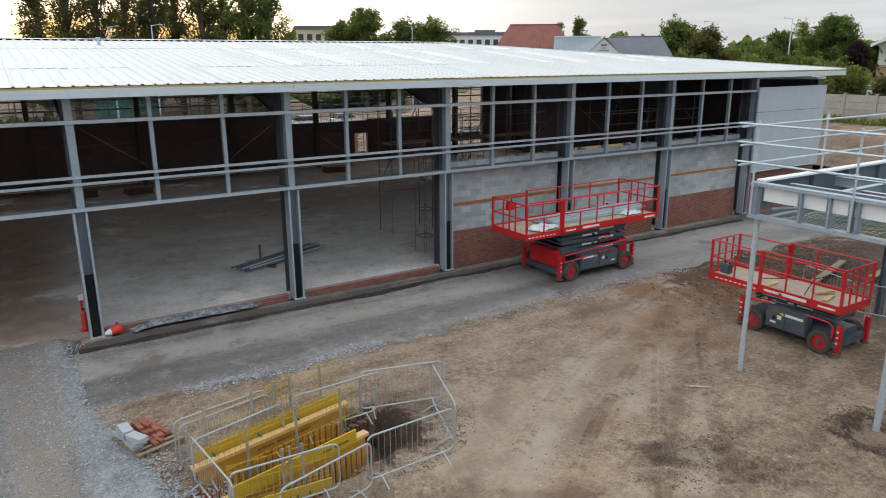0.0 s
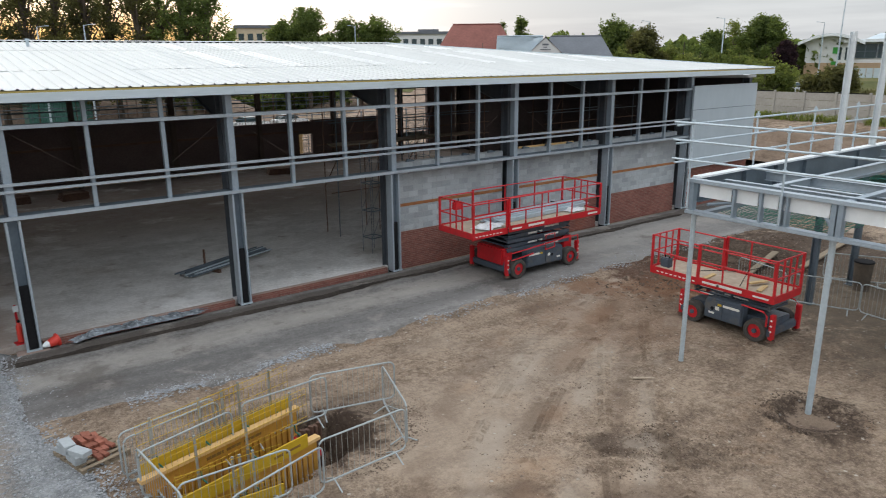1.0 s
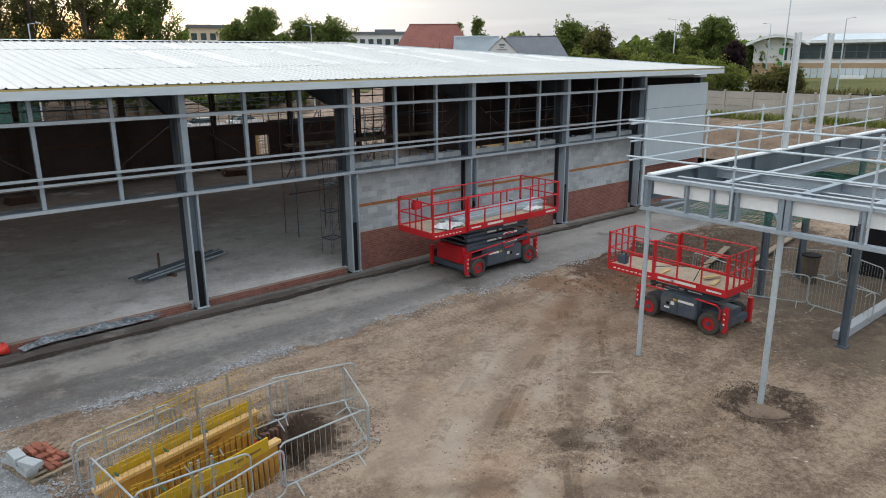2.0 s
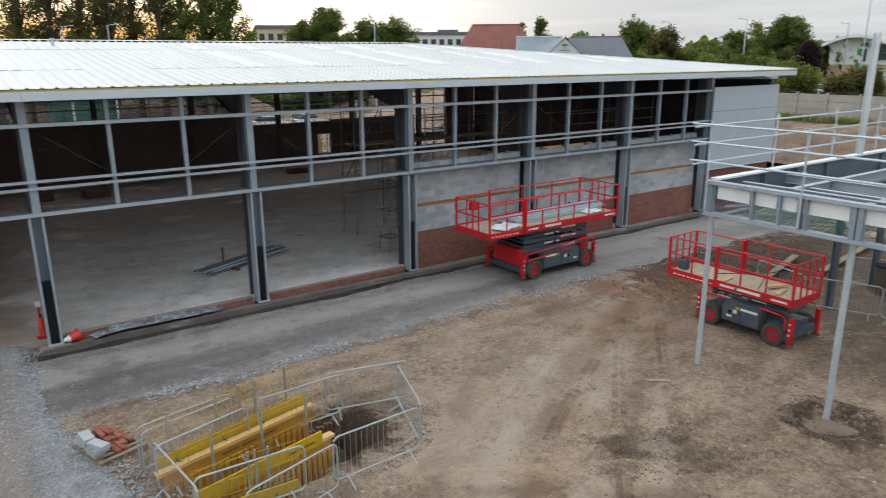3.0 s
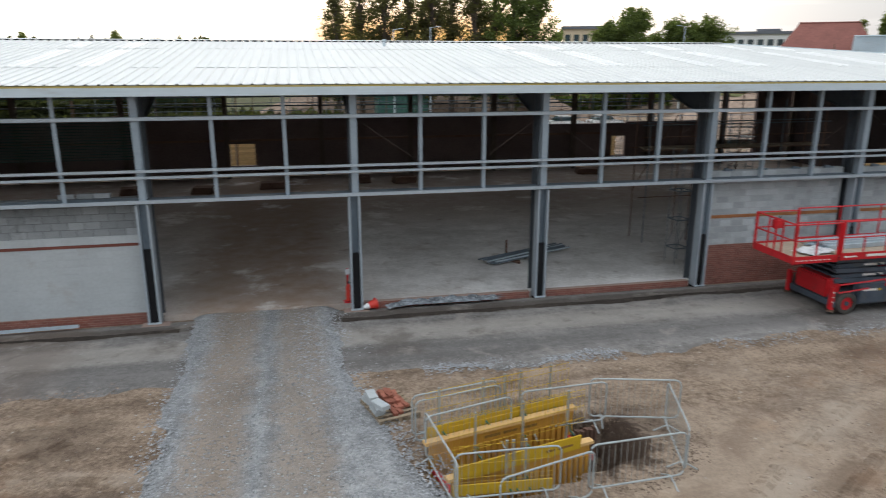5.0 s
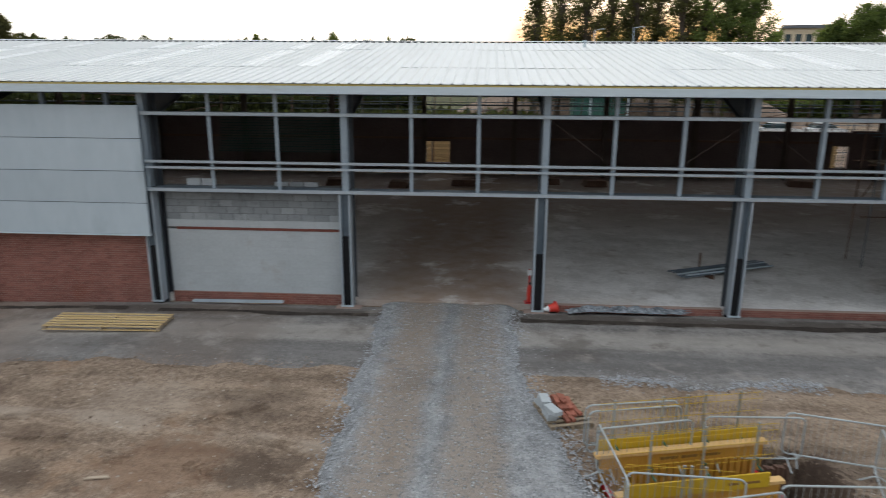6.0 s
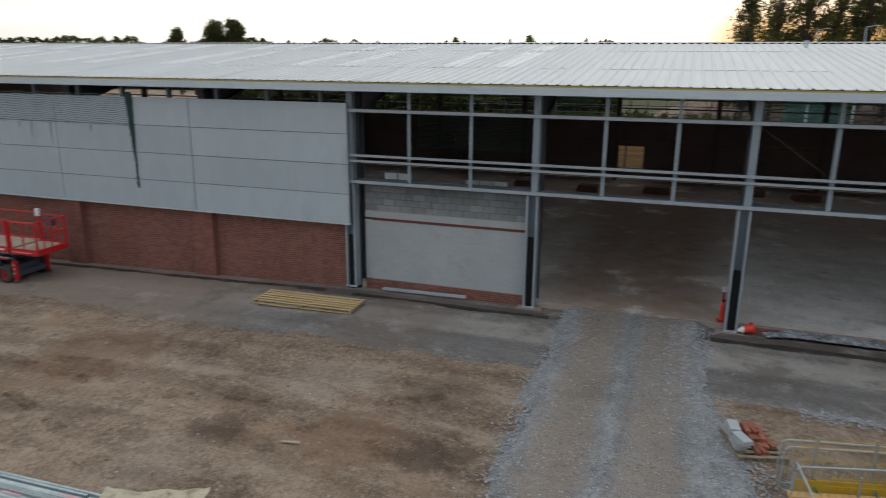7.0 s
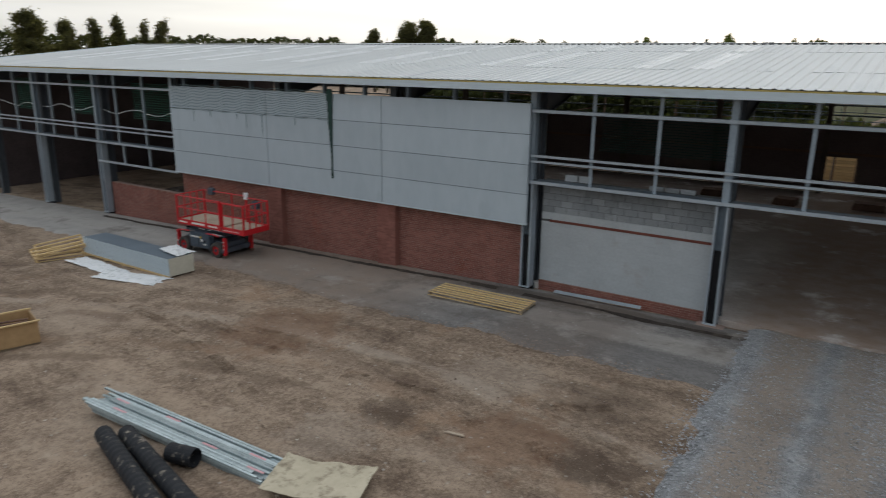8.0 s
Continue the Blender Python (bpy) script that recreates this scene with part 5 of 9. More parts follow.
    # outriggers
    for sx in (-1, 1):
        for sy in (-1, 1):
            x, y = sx * (wb + r + 0.11), sy * (hw - 0.16)
            bm = bmesh.new()
            box(bm, x - 0.065, y - 0.075, 0.16, x + 0.065, y + 0.075, 0.90)
            leg = part("outrigger", bm, M_RED, ob, "red hydraulic outrigger leg", bevel=0.015)
            bm = bmesh.new()
            tube(bm, (x, y, 0.14), (x, y, 0.28), 0.045, 10)
            tube(bm, (x, y, 0.10), (x, y, 0.14), 0.12, 14)
            part("foot_pad", bm, M_RUST, leg)
            for z in (0.42, 0.58, 0.74):
                bm = bmesh.new()
                yo = y + sy * 0.075
                tube(bm, (x, yo, z), (x, yo + sy * 0.008, z), 0.03, 8)
                part("reflector", bm, M_LABEL, leg)
        bm = bmesh.new()
        x = sx * (wb + r + 0.02)
        box(bm, x - 0.10, -hw + 0.08, 0.24, x + 0.10, hw - 0.08, 0.44)
        part("end_beam", bm, M_CHARCOAL, ob, bevel=0.02)
        if end_cover:
            bm = bmesh.new()
            xc = sx * (wb + r * 0.6)
            box(bm, xc - 0.25, -hw + 0.42, 0.46, xc + 0.28, hw - 0.42, 1.08)
            part("end_cover", bm, M_RED, ob, "red painted end cover", bevel=0.05)
    # folded scissor stack
    zs0 = 0.86 if levels < 5 else 0.90
    step = (dz - 0.20 - zs0) / levels
    for k in range(levels):
        z = zs0 + k * step
        for sy in (-1, 1):
            yo = sy * (hw - 0.42 - (0.10 if k % 2 else 0.0))
            bm = bmesh.new()
            tilt = 0.03 * (1 if k % 2 else -1)
            prism(bm, [(-cl * 0.92, 0, z - tilt), (cl * 0.92, 0, z + tilt), (cl * 0.92, 0, z + tilt + step * 0.82), (-cl * 0.92, 0, z - tilt + step * 0.82)], (0, yo - 0.045, 0), (0, yo + 0.045, 0))
            arm = part("scissor_arm", bm, M_CHARCOAL, ob, bevel=0.01)
            bm = bmesh.new()
            yy = yo + sy * 0.046
            xs = -0.5 if k % 2 else 0.25
            box(bm, xs, min(yy, yy + sy * 0.004), z + step * 0.18, xs + 0.75, max(yy, yy + sy * 0.004), z + step * 0.58)
            part("sticker", bm, M_LABEL, arm)
        for x in (-cl * 0.9, 0, cl * 0.9):
            bm = bmesh.new()
            tube(bm, (x, -hw + 0.36, z + step * 0.4), (x, hw - 0.36, z + step * 0.4), 0.035, 8)
            part("cross_tube", bm, M_CHARCOAL, ob)
    # platform: main deck and extension
    x0, x1 = deck
    pw = deck_half
    ext_hi = split > (x0 + x1) / 2
    spans = ((x0, split, 0.0, pw), (split, x1, -0.05, pw - 0.06)) if ext_hi else ((split, x1, 0.0, pw), (x0, split, -0.05, pw - 0.06))
    plat = None
    for k, (a, b, o, w) in enumerate(spans):
        bm = bmesh.new()
        box(bm, a + 0.02, -w + 0.02, dz + o - 0.06, b - 0.02, w - 0.02, dz + o)
        d = part("deck" if k == 0 else "extension_deck", bm, M_DECK, ob, "muddy brown platform floor")
        plat = plat or d
        sides = [(a, -w, b, -w + 0.03), (a, w - 0.03, b, w)]
        sides.append((a, -w + 0.032, a + 0.03, w - 0.032) if a in deck else (b - 0.03, -w + 0.032, b, w - 0.032))
        for q, (xa, ya, xb, yb) in enumerate(sides):
            bm = bmesh.new()
            box(bm, xa, ya, dz + o - 0.17, xb, yb, dz + o + 0.06)
            tb = part("toe_board", bm, M_RED, ob, bevel=0.006)
            if q < 2:
                bm = bmesh.new()
                yy, s = (ya, -1) if q == 0 else (yb, 1)
                if k == 0:
                    marks = ((xa + 0.15, xa + 0.62, 0.055), (xa + 0.95, xa + 1.75, 0.085), (xb - 0.75, xb - 0.2, 0.07))
                else:
                    marks = tuple((xa + 0.1 + 0.16 * i, xa + 0.19 + 0.16 * i, 0.035) for i in range(int((xb - xa - 0.2) / 0.16)))
                bm.free()
                for ma, mb, mh in marks:
                    bm = bmesh.new()
                    box(bm, ma, min(yy, yy + s * 0.004), dz + o - 0.09, mb, max(yy, yy + s * 0.004), dz + o - 0.09 + mh)
                    part("sticker", bm, M_LABEL, tb, "plain white lettering bar")
        # guard rails
        top = dz + o + 1.08
        n = max(2, round((b - a) / 0.85))
        xs = [a + 0.03 + (b - a - 0.06) * i / n for i in range(n + 1)]
        for sy in (-1, 1):
            for i, x in enumerate(xs):
                bm = bmesh.new()
                rr = 0.032 if i in (0, n) else 0.019
                box(bm, x - rr, sy * (w - 0.03) - rr, dz + o, x + rr, sy * (w - 0.03) + rr, top if i in (0, n) or i % 2 == 0 else dz + o + 0.58)
                part("rail_post", bm, M_RED, ob)
            for z in (0.55, 1.06):
                bm = bmesh.new()
                tube(bm, (a + 0.03, sy * (w - 0.03), dz + o + z), (b - 0.03, sy * (w - 0.03), dz + o + z), 0.024, 8)
                part("guard_rail", bm, M_RED, ob)
        xe = a + 0.03 if a in deck else b - 0.03
        for z in (0.55, 1.06):
            bm = bmesh.new()
            tube(bm, (xe, -w + 0.03, dz + o + z), (xe, w - 0.03, dz + o + z), 0.024, 8)
            part("end_rail", bm, M_RED, ob)
        for yy in (-0.34, 0.0, 0.34):
            bm = bmesh.new()
            box(bm, xe - 0.02, yy - 0.02, dz + o, xe + 0.02, yy + 0.02, dz + o + 1.05)
            part("rail_post", bm, M_RED, ob)
    return ob


def controls(parent, x, y, z, material, label):
    bm = bmesh.new()
    box(bm, x - 0.17, y - 0.10, z, x + 0.17, y + 0.10, z + 0.30)
    c = part("control_box", bm, material, parent, label, bevel=0.03)
    bm = bmesh.new()
    tube(bm, (x + 0.05, y, z + 0.30), (x + 0.05, y, z + 0.40), 0.02, 8)
    tube(bm, (x - 0.1, y, z + 0.30), (x - 0.1, y, z + 0.33), 0.03, 8)
    part("joystick", bm, M_DPC, c)


lift_large = scissor_lift(pose(18.18, -2.58, 0.03), "large red and charcoal scissor lift loaded with steel channels", 1.36, 2.3, 0.36, 1.75, (-3.40, 3.08), 1.95, -1.8, 5, True, 1.05)
controls(lift_large, -2.9, 0.55, 2.5, M_RED, "red control box on the rail")
lift_east = scissor_lift(pose(18.93, -11.05, 0.0, 0, 0, 90), "red and charcoal scissor lift with an empty muddy deck", 1.0, 1.75, 0.33, 1.3, (-1.42, 2.72), 1.36, 1.0, 3, False, 0.76)
controls(lift_east, 2.2, 0.6, 1.42, M_CHARCOAL, "dark grey control box")
bm = bmesh.new()
for pts in ([(0.6, -0.7, 1.4), (0.9, -0.3, 1.43), (1.3, 0.2, 1.42)], [(-0.9, 0.3, 2.1), (-0.6, 0.75, 2.0), (-0.3, 0.6, 1.42)]):
    pipe(bm, pts, 0.012, 6)
part("cable", bm, M_DPC, lift_east)
lift_west = scissor_lift(pose(-24.6, -2.5, fall(-24.3) + 0.02, 0, 0, 2), "red and charcoal scissor lift parked by the brick wall", 1.0, 1.75, 0.33, 1.3, (-1.42, 2.6), 1.36, 1.3, 3, False, 0.76)
controls(lift_west, 2.2, 0.4, 2.05, M_CHARCOAL, "dark grey control box on the rail")
controls(lift_west, -0.9, 0.75, 2.25, M_CHARCOAL, "dark lamp head on the rail")
bm = bmesh.new()
box(bm, 1.25, 0.62, 2.3, 1.42, 0.72, 2.58)
part("document_box", bm, M_WHITE, lift_west, "white document box")


def steel_bundle(name, label, m, L, w, rows, cols, material=M_GALV, h=0.06):
    """A bundle of long cold-rolled channels lying side by side, each a piece of its own."""
    ob = empty(name, label, "steel bundle", m)
    for j in range(rows):
        for i in range(cols):
            bm = bmesh.new()
            dx = random.uniform(-0.18, 0.18) + (random.choice((-0.3, 0.0, 0.0, 0.25)) if j == rows - 1 else 0)
            if j == rows - 1 and random.random() < 0.22:
                continue
            y = -w / 2 + w * (i + 0.5) / cols + random.uniform(-0.008, 0.008)
            d = w / cols * 0.41
            z = j * h + random.uniform(0, 0.006)
            box(bm, -L / 2 + dx, y - d, z + h - 0.010, L / 2 + dx, y + d, z + h - 0.004)
            box(bm, -L / 2 + dx, y - d, z, L / 2 + dx, y - d + 0.006, z + h - 0.0105)
            box(bm, -L / 2 + dx, y + d - 0.006, z, L / 2 + dx, y + d, z + h - 0.0105)
            part("channel", bm, material, ob)
    return ob


steel_bundle("steel_channel_bundle", "bright galvanised steel channels lying on the lift deck", pose(18.75, -2.55, 2.0, 0, -0.4, 1.5), 4.9, 0.84, 3, 9, M_GALV, h=0.07)
bm = bmesh.new()
for k in range(6):
    tube(bm, (random.uniform(-0.4, 0.4), -0.5, 0.06 + 0.02 * k), (random.uniform(-0.4, 0.4), 0.5, 0.07 + 0.03 * k), 0.025, 6)
ob = part("tool_pile", bm, M_DPC)
ob.matrix_basis = pose(20.7, -2.3, 1.94)
tagged(ob, "dark heap of straps and tools on the lift deck", "tools")
ob = None
for k, (x, y, rz) in enumerate(((18.75, -11.8, 12), (19.05, -11.5, -20), (18.6, -10.2, 5))):
    bm = bmesh.new()
    box(bm, -0.32, -0.07, 0, 0.32, 0.07, 0.04)
    ob = part("timber_offcut", bm, M_TIMBER, bevel=0.006)
    ob.matrix_basis = pose(x, y, 1.366 + 0.052 * (k == 1), 0, 0, rz)
    tagged(ob, "short pale timber offcut on the lift deck", "timber", "timber offcuts")


# ---------- pedestrian barriers ----------
def barrier_model(L=1.98, H=1.06):
    ob = empty("crowd_barrier", "galvanised steel pedestrian barrier with thin upright bars", "barrier", None, "pedestrian barriers")
    c, b = 0.13, 0.15
    def arc(cx, cz, a0):
        return [(cx + c * math.cos(radians(a0 + k * 30)), 0, cz + c * math.sin(radians(a0 + k * 30))) for k in range(4)]
    pts = arc(L / 2 - c, H - c, 0) + arc(-L / 2 + c, H - c, 90) + arc(-L / 2 + c, b + c, 180) + arc(L / 2 - c, b + c, 270)
    bm = bmesh.new()
    pipe(bm, pts + [pts[0]], 0.019, 8)
    part("frame", bm, M_BARRIER, ob)
    n = 16
    me = None
    for k in range(1, n):
        x = -L / 2 + L * k / n
        if me is None:
            bm = bmesh.new()
            tube(bm, (0, 0, b + 0.01), (0, 0, H - 0.01), 0.0048, 5)
            o = part("bar", bm, M_POSTGREY, ob)
            me = o.data
            o.matrix_basis = pose(x, 0, 0)
        else:
            shared("bar", me, pose(x, 0, 0), ob)
    for s in (-1, 1):
        bm = bmesh.new()
        x = s * (L / 2 - 0.28)
        pipe(bm, [(x, -0.30, 0.01), (x, -0.05, b), (x, 0.05, b), (x, 0.30, 0.01)], 0.016, 7)
        part("foot", bm, M_BARRIER, ob)
    return ob


BARRIERS = [((5.03, -10.93), (7.02, -10.85), 0), ((7.12, -10.74), (7.72, -8.86), 0), ((6.22, -8.38), (7.96, -8.83), 0), ((4.45, -8.67), (6.42, -8.58), 0.02),
            ((2.18, -8.36), (4.07, -8.0), 0), ((2.2, -8.62), (4.09, -8.22), 0), ((2.31, -9.30), (4.14, -8.82), 0.02), ((2.32, -9.2), (2.5, -10.85), 0),
            ((2.6, -10.72), (4.46, -10.8), 0), ((3.15, -11.6), (5.0, -11.1), 0),
            ((21.9, -11.1), (22.6, -12.9), 0), ((22.55, -13.0), (22.3, -14.9), 0), ((25.3, -10.6), (26.2, -12.3), 0), ((26.2, -12.5), (25.2, -14.2), 0), ((22.4, -9.0), (21.9, -10.9), 0), ((24.9, -14.5), (25.3, -16.4), 0)]
model = None
for (xa, ya), (xb, yb), z in BARRIERS:
    m = pose((xa + xb) / 2, (ya + yb) / 2, max(ground_z((xa + xb) / 2, (ya + yb) / 2), -0.02) * 0.3 - 0.01 + z, 0, 0, math.degrees(math.atan2(yb - ya, xb - xa)))
    if model is None:
        model = barrier_model()
        model.matrix_basis = m
    else:
        copy_thing(model, m)


# ---------- trench box with edge protection ----------
def trench_box(m):
    ob = empty("trench_box", "yellow and ochre steel trench box standing in the excavation", "trench box", m)
    L = 1.72
    for name, y, zt in (("rear_wall", 0.42, 0.44), ("front_wall", -0.60, 0.24)):
        bm = bmesh.new()
        Lr = L if y > 0 else L - 0.3
        box(bm, -L, y - 0.05, -1.62, Lr, y + 0.05, zt)
        w = part(name, bm, M_OCHRE, ob, bevel=0.01)
        rib = None
        for k in range(23):
            x = -L + 0.10 + k * (L + Lr - 0.2) / 22
            if rib is None:
                bm = bmesh.new()
                box(bm, -0.045, y - 0.10, -1.5, 0.045, y - 0.052, zt - 0.24)
                o = part("sheet_rib", bm, M_OCHRE, w)
                rib = o.data
                o.matrix_basis = pose(x, 0, 0)
            else:
                shared("sheet_rib", rib, pose(x, 0, 0), w)
        bm = bmesh.new()
        box(bm, -L - 0.12, y - 0.11, zt + 0.002, Lr + 0.05, y + 0.06, zt + 0.07)
        part("top_timber", bm, M_TOPBEAM, w, "pale ochre timber along the top")
    for y, z0, z1 in ((0.56, 0.40, 0.70), (-0.70, 0.22, 0.52)):
        bm = bmesh.new()
        box(bm, -L, y - 0.02, z0, L if y > 0 else L - 0.58, y + 0.02, z1)
        tb = part("toe_board", bm, M_YELLOW, ob, "bright yellow steel toe board", bevel=0.006)
        for xa, xb in (((0.30, 0.52), (0.58, 0.94)) if y < 0 else ()):
            bm = bmesh.new()
            box(bm, xa, y - 0.026, z0 + 0.11, xb, y - 0.021, z0 + 0.16)
            part("letter_bar", bm, M_OCHREDARK, tb, "plain dark lettering bar")
    for xa, xb in ((-0.5, -0.12), (-0.05, 0.30), (0.36, 0.78)):
        bm = bmesh.new()
        box(bm, xa, 0.42 - 0.057, 0.27, xb, 0.42 - 0.052, 0.33)
        part("letter_bar", bm, M_OCHREDARK, ob, "plain dark lettering bar")
    for x in (-L + 0.1, L - 0.15):
        bm = bmesh.new()
        tube(bm, (x, -0.55, -0.2), (x, 0.37, -0.2), 0.07, 12)
        part("strut", bm, M_RED, ob, "red steel strut")
    return ob


trench_box(pose(4.12, -9.26, 0.0, 0, 0, 13.2))
sheets = empty("trench_sheets", "rusty ribbed steel trench sheets in the dark pit", "trench sheets", pose(4.12, -9.26, 0.0, 0, 0, 13.2))
for k in range(7):
    bm = bmesh.new()
    x = 1.58 + 0.115 * k
    prism(bm, [(x, 0.40, 0), (x + 0.03, 0.30, 0), (x + 0.07, 0.30, 0), (x + 0.10, 0.40, 0), (x + 0.10, 0.43, 0), (x, 0.43, 0)], (0, 0, -1.6), (0, 0, -0.12 - 0.03 * (k % 2)))
    part("sheet", bm, M_RUST, sheets)


def mesh_guard(m, L, z0, z1, posts_at):
    """An edge protection panel: yellow wire mesh on grey posts with green clips."""
    ob = empty("edge_guard", "yellow wire mesh edge guard on grey posts", "edge guard", m, "edge guards")
    n = int(L / 0.11)
    me = None
    for k in range(n + 1):
        x = -L / 2 + L * k / n
        if me is None:
            bm = bmesh.new()
            tube(bm, (0, 0, z0), (0, 0, z1), 0.0035, 4)
            o = part("upright_wire", bm, M_YELLOW, ob)
            o.matrix_basis = pose(x, 0, 0)
            me = o.data
        else:
            shared("upright_wire", me, pose(x, 0, 0), ob)
    for z in (z0, z0 + (z1 - z0) * 0.12, z0 + (z1 - z0) * 0.5, z1 - 0.14, z1):
        bm = bmesh.new()
        tube(bm, (-L / 2, 0.006, z), (L / 2, 0.006, z), 0.006, 5)
        part("line_wire", bm, M_YELLOW, ob)
    for x in posts_at:
        bm = bmesh.new()
        box(bm, x - 0.022, 0.015, z0 - 0.55, x + 0.022, 0.055, z1 + 0.04)
        p = part("post", bm, M_POSTGREY, ob)
        bm = bmesh.new()
        pipe(bm, [(x + 0.03, -0.03, z0 + 0.05), (x + 0.03, -0.05, z0 - 0.1), (x + 0.06, -0.16, z0 - 0.16)], 0.02, 6)
        part("clip", bm, M_NET, p, "green plastic clip")
    return ob


TB = pose(4.12, -9.26, 0.0, 0, 0, 13.2)
mesh_guard(TB @ pose(-0.55, 0.60, 0), 2.3, 0.66, 1.46, (-0.85, 0.15, 1.05))
mesh_guard(TB @ pose(0.75, 0.66, 0), 2.0, 0.62, 1.42, (-0.6, 0.55))
mesh_guard(TB @ pose(0.1, -0.02, 0), 3.2, 0.34, 1.10, (-1.0, 0.1, 1.2))
mesh_guard(pose(3.55, -10.42, 0, 0, 0, -3), 1.9, 0.22, 0.98, (0.05, 0.18, 0.42))
bm = bmesh.new()
box(bm, -0.95, -0.02, 0.02, 0.95, 0.02, 0.24)
ob = part("toe_plank", bm, M_YELLOW, bevel=0.006)
ob.matrix_basis = pose(3.5, -10.52, 0.0, 0, 0, -4)
tagged(ob, "yellow steel toe plank standing on edge by the trench", "toe board")


# ---------- pallets, bricks and blocks ----------
def pallet(m, label, L=1.2, W=1.0, boards=7, old=True, bearers=3, dark_bearers=False, half=0.048, thick=0.022):
    ob = empty("pallet", label, "pallet", m, "timber pallets")
    mat_ = M_OLDWOOD if old else M_TIMBER
    for k in range(bearers):
        y = -W / 2 + 0.05 + (W - 0.1) * k / (bearers - 1)
        bm = bmesh.new()
        box(bm, -L / 2, y - 0.045, 0.022, L / 2, y + 0.045, 0.108)
        part("bearer", bm, M_OLDWOOD if dark_bearers else mat_, ob)
    for k in range(boards):
        x = -L / 2 + 0.05 + (L - 0.1) * k / (boards - 1)
        bm = bmesh.new()
        box(bm, x - half, -W / 2, 0.11, x + half, W / 2, 0.11 + thick)
        part("board", bm, mat_, ob, bevel=0.003)
    for x in (-L / 2 + 0.05, 0, L / 2 - 0.05):
        bm = bmesh.new()
        box(bm, x - 0.048, -W / 2, 0.0, x + 0.048, W / 2, 0.02)
        part("bottom_board", bm, mat_, ob)
    return ob


pallet(pose(1.86, -6.98, 0.02, 0, 0, -74), "weathered timber pallet holding bricks and blocks")
PM = pose(1.86, -6.98, 0.155, 0, 0, -74)
bricks_me = None
heap_places = [(i, j, q) for q in range(3) for j in range(4 - q) for i in range(4 - q)] + [(4, 0, 0), (4, 1, 0)]
for i, j, q in heap_places:
    bx, by, bz = i * 0.225 - 0.50 + 0.05 * q + random.uniform(-0.03, 0.03), j * 0.118 - 0.06 + random.uniform(-0.015, 0.015), q * 0.067
    if bricks_me is None:
        bm = bmesh.new()
        box(bm, -0.107, -0.051, 0, 0.107, 0.051, 0.065)
        first = part("loose_brick", bm, M_ORANGEBRICK, bevel=0.004)
        tagged(first, "loose red brick stacked on the pallet", "brick", "bricks on the pallet")
        bricks_me = first
        first.matrix_basis = PM @ pose(bx, by, bz, 0, 0, random.uniform(-14, 14))
    else:
        copy_thing(bricks_me, PM @ pose(bx, by, bz, 0, 0, random.uniform(-14, 14)))
block_first = None
for k in range(6):
    bx, by, bz = -0.36 + (k % 2) * 0.50 + 0.09 * (k // 2), -0.36 + random.uniform(-0.02, 0.02), (k // 2) * 0.102
    if block_first is None:
        bm = bmesh.new()
        box(bm, -0.22, -0.107, 0, 0.22, 0.107, 0.10)
        block_first = part("loose_block", bm, M_PALEBLOCK, bevel=0.005)
        tagged(block_first, "pale concrete block stacked on the pallet", "concrete block", "blocks on the pallet")
        block_first.matrix_basis = PM @ pose(bx, by, bz, 0, 0, random.uniform(-14, 14))
    else:
        copy_thing(block_first, PM @ pose(bx, by, bz, 0, 0, random.uniform(-14, 14)))
pallet(pose(-11.3, -2.3, 0.05, 0, 0, 92), "long slatted pallet of new pale timber lying flat", 1.12, 3.5, 6, False, 3, True)
lp = pallet(pose(-29.95, -6.55, fall(-30.0) + 0.02, 0, 0, -20), "large new timber pallet lying on the earth", 1.95, 1.9, 4, False, 2, False, 0.06, 0.05)
copy_thing(lp, pose(-29.9, -6.45, fall(-30.0) + 0.30, 8, 0, -24))


# ---------- stack of cladding panels under film ----------
def panel_stack(m):
    ob = empty("panel_stack", "stack of grey composite cladding panels on timber bearers", "panel stack", m)
    for k in range(11):
        bm = bmesh.new()
        dx, dy = random.uniform(-0.02, 0.02), random.uniform(-0.006, 0.006)
        box(bm, -3.05 + dx, -0.52 + dy, 0.10 + k * 0.062, 3.05 + dx, 0.52 + dy, 0.10 + k * 0.062 + 0.049)
        part("panel", bm, M_FASCIA, ob, bevel=0.006)
    # a dark box inside the stack stands for the shade in its gaps
    bm = bmesh.new()
    box(bm, -3.0, -0.50, 0.102, 3.0, 0.50, 0.78)
    part("foam_core", bm, M_STEEL, ob, "dark filler giving the shade in the gaps between the stacked panels")
    for k in range(5):
        bm = bmesh.new()
        x = -2.7 + k * 1.35
        box(bm, x - 0.05, -0.6, 0, x + 0.05, 0.6, 0.098)
        part("bearer", bm, M_TIMBER, ob)
    bm = bmesh.new()
    box(bm, -3.05, -0.56, 0.04, 3.05, -0.524, 0.105)
    part("edge_batten", bm, M_TIMBER, ob)
    bm = bmesh.new()
    box(bm, 3.085, -0.54, 0.10, 3.11, 0.54, 0.80)
    part("end_wrap", bm, M_ENDFOAM, ob, "pale foam end of the panels", bevel=0.012)
    return ob


panel_stack(pose(-25.75, -5.55, fall(-25.7), 0, -0.6, -1.5))


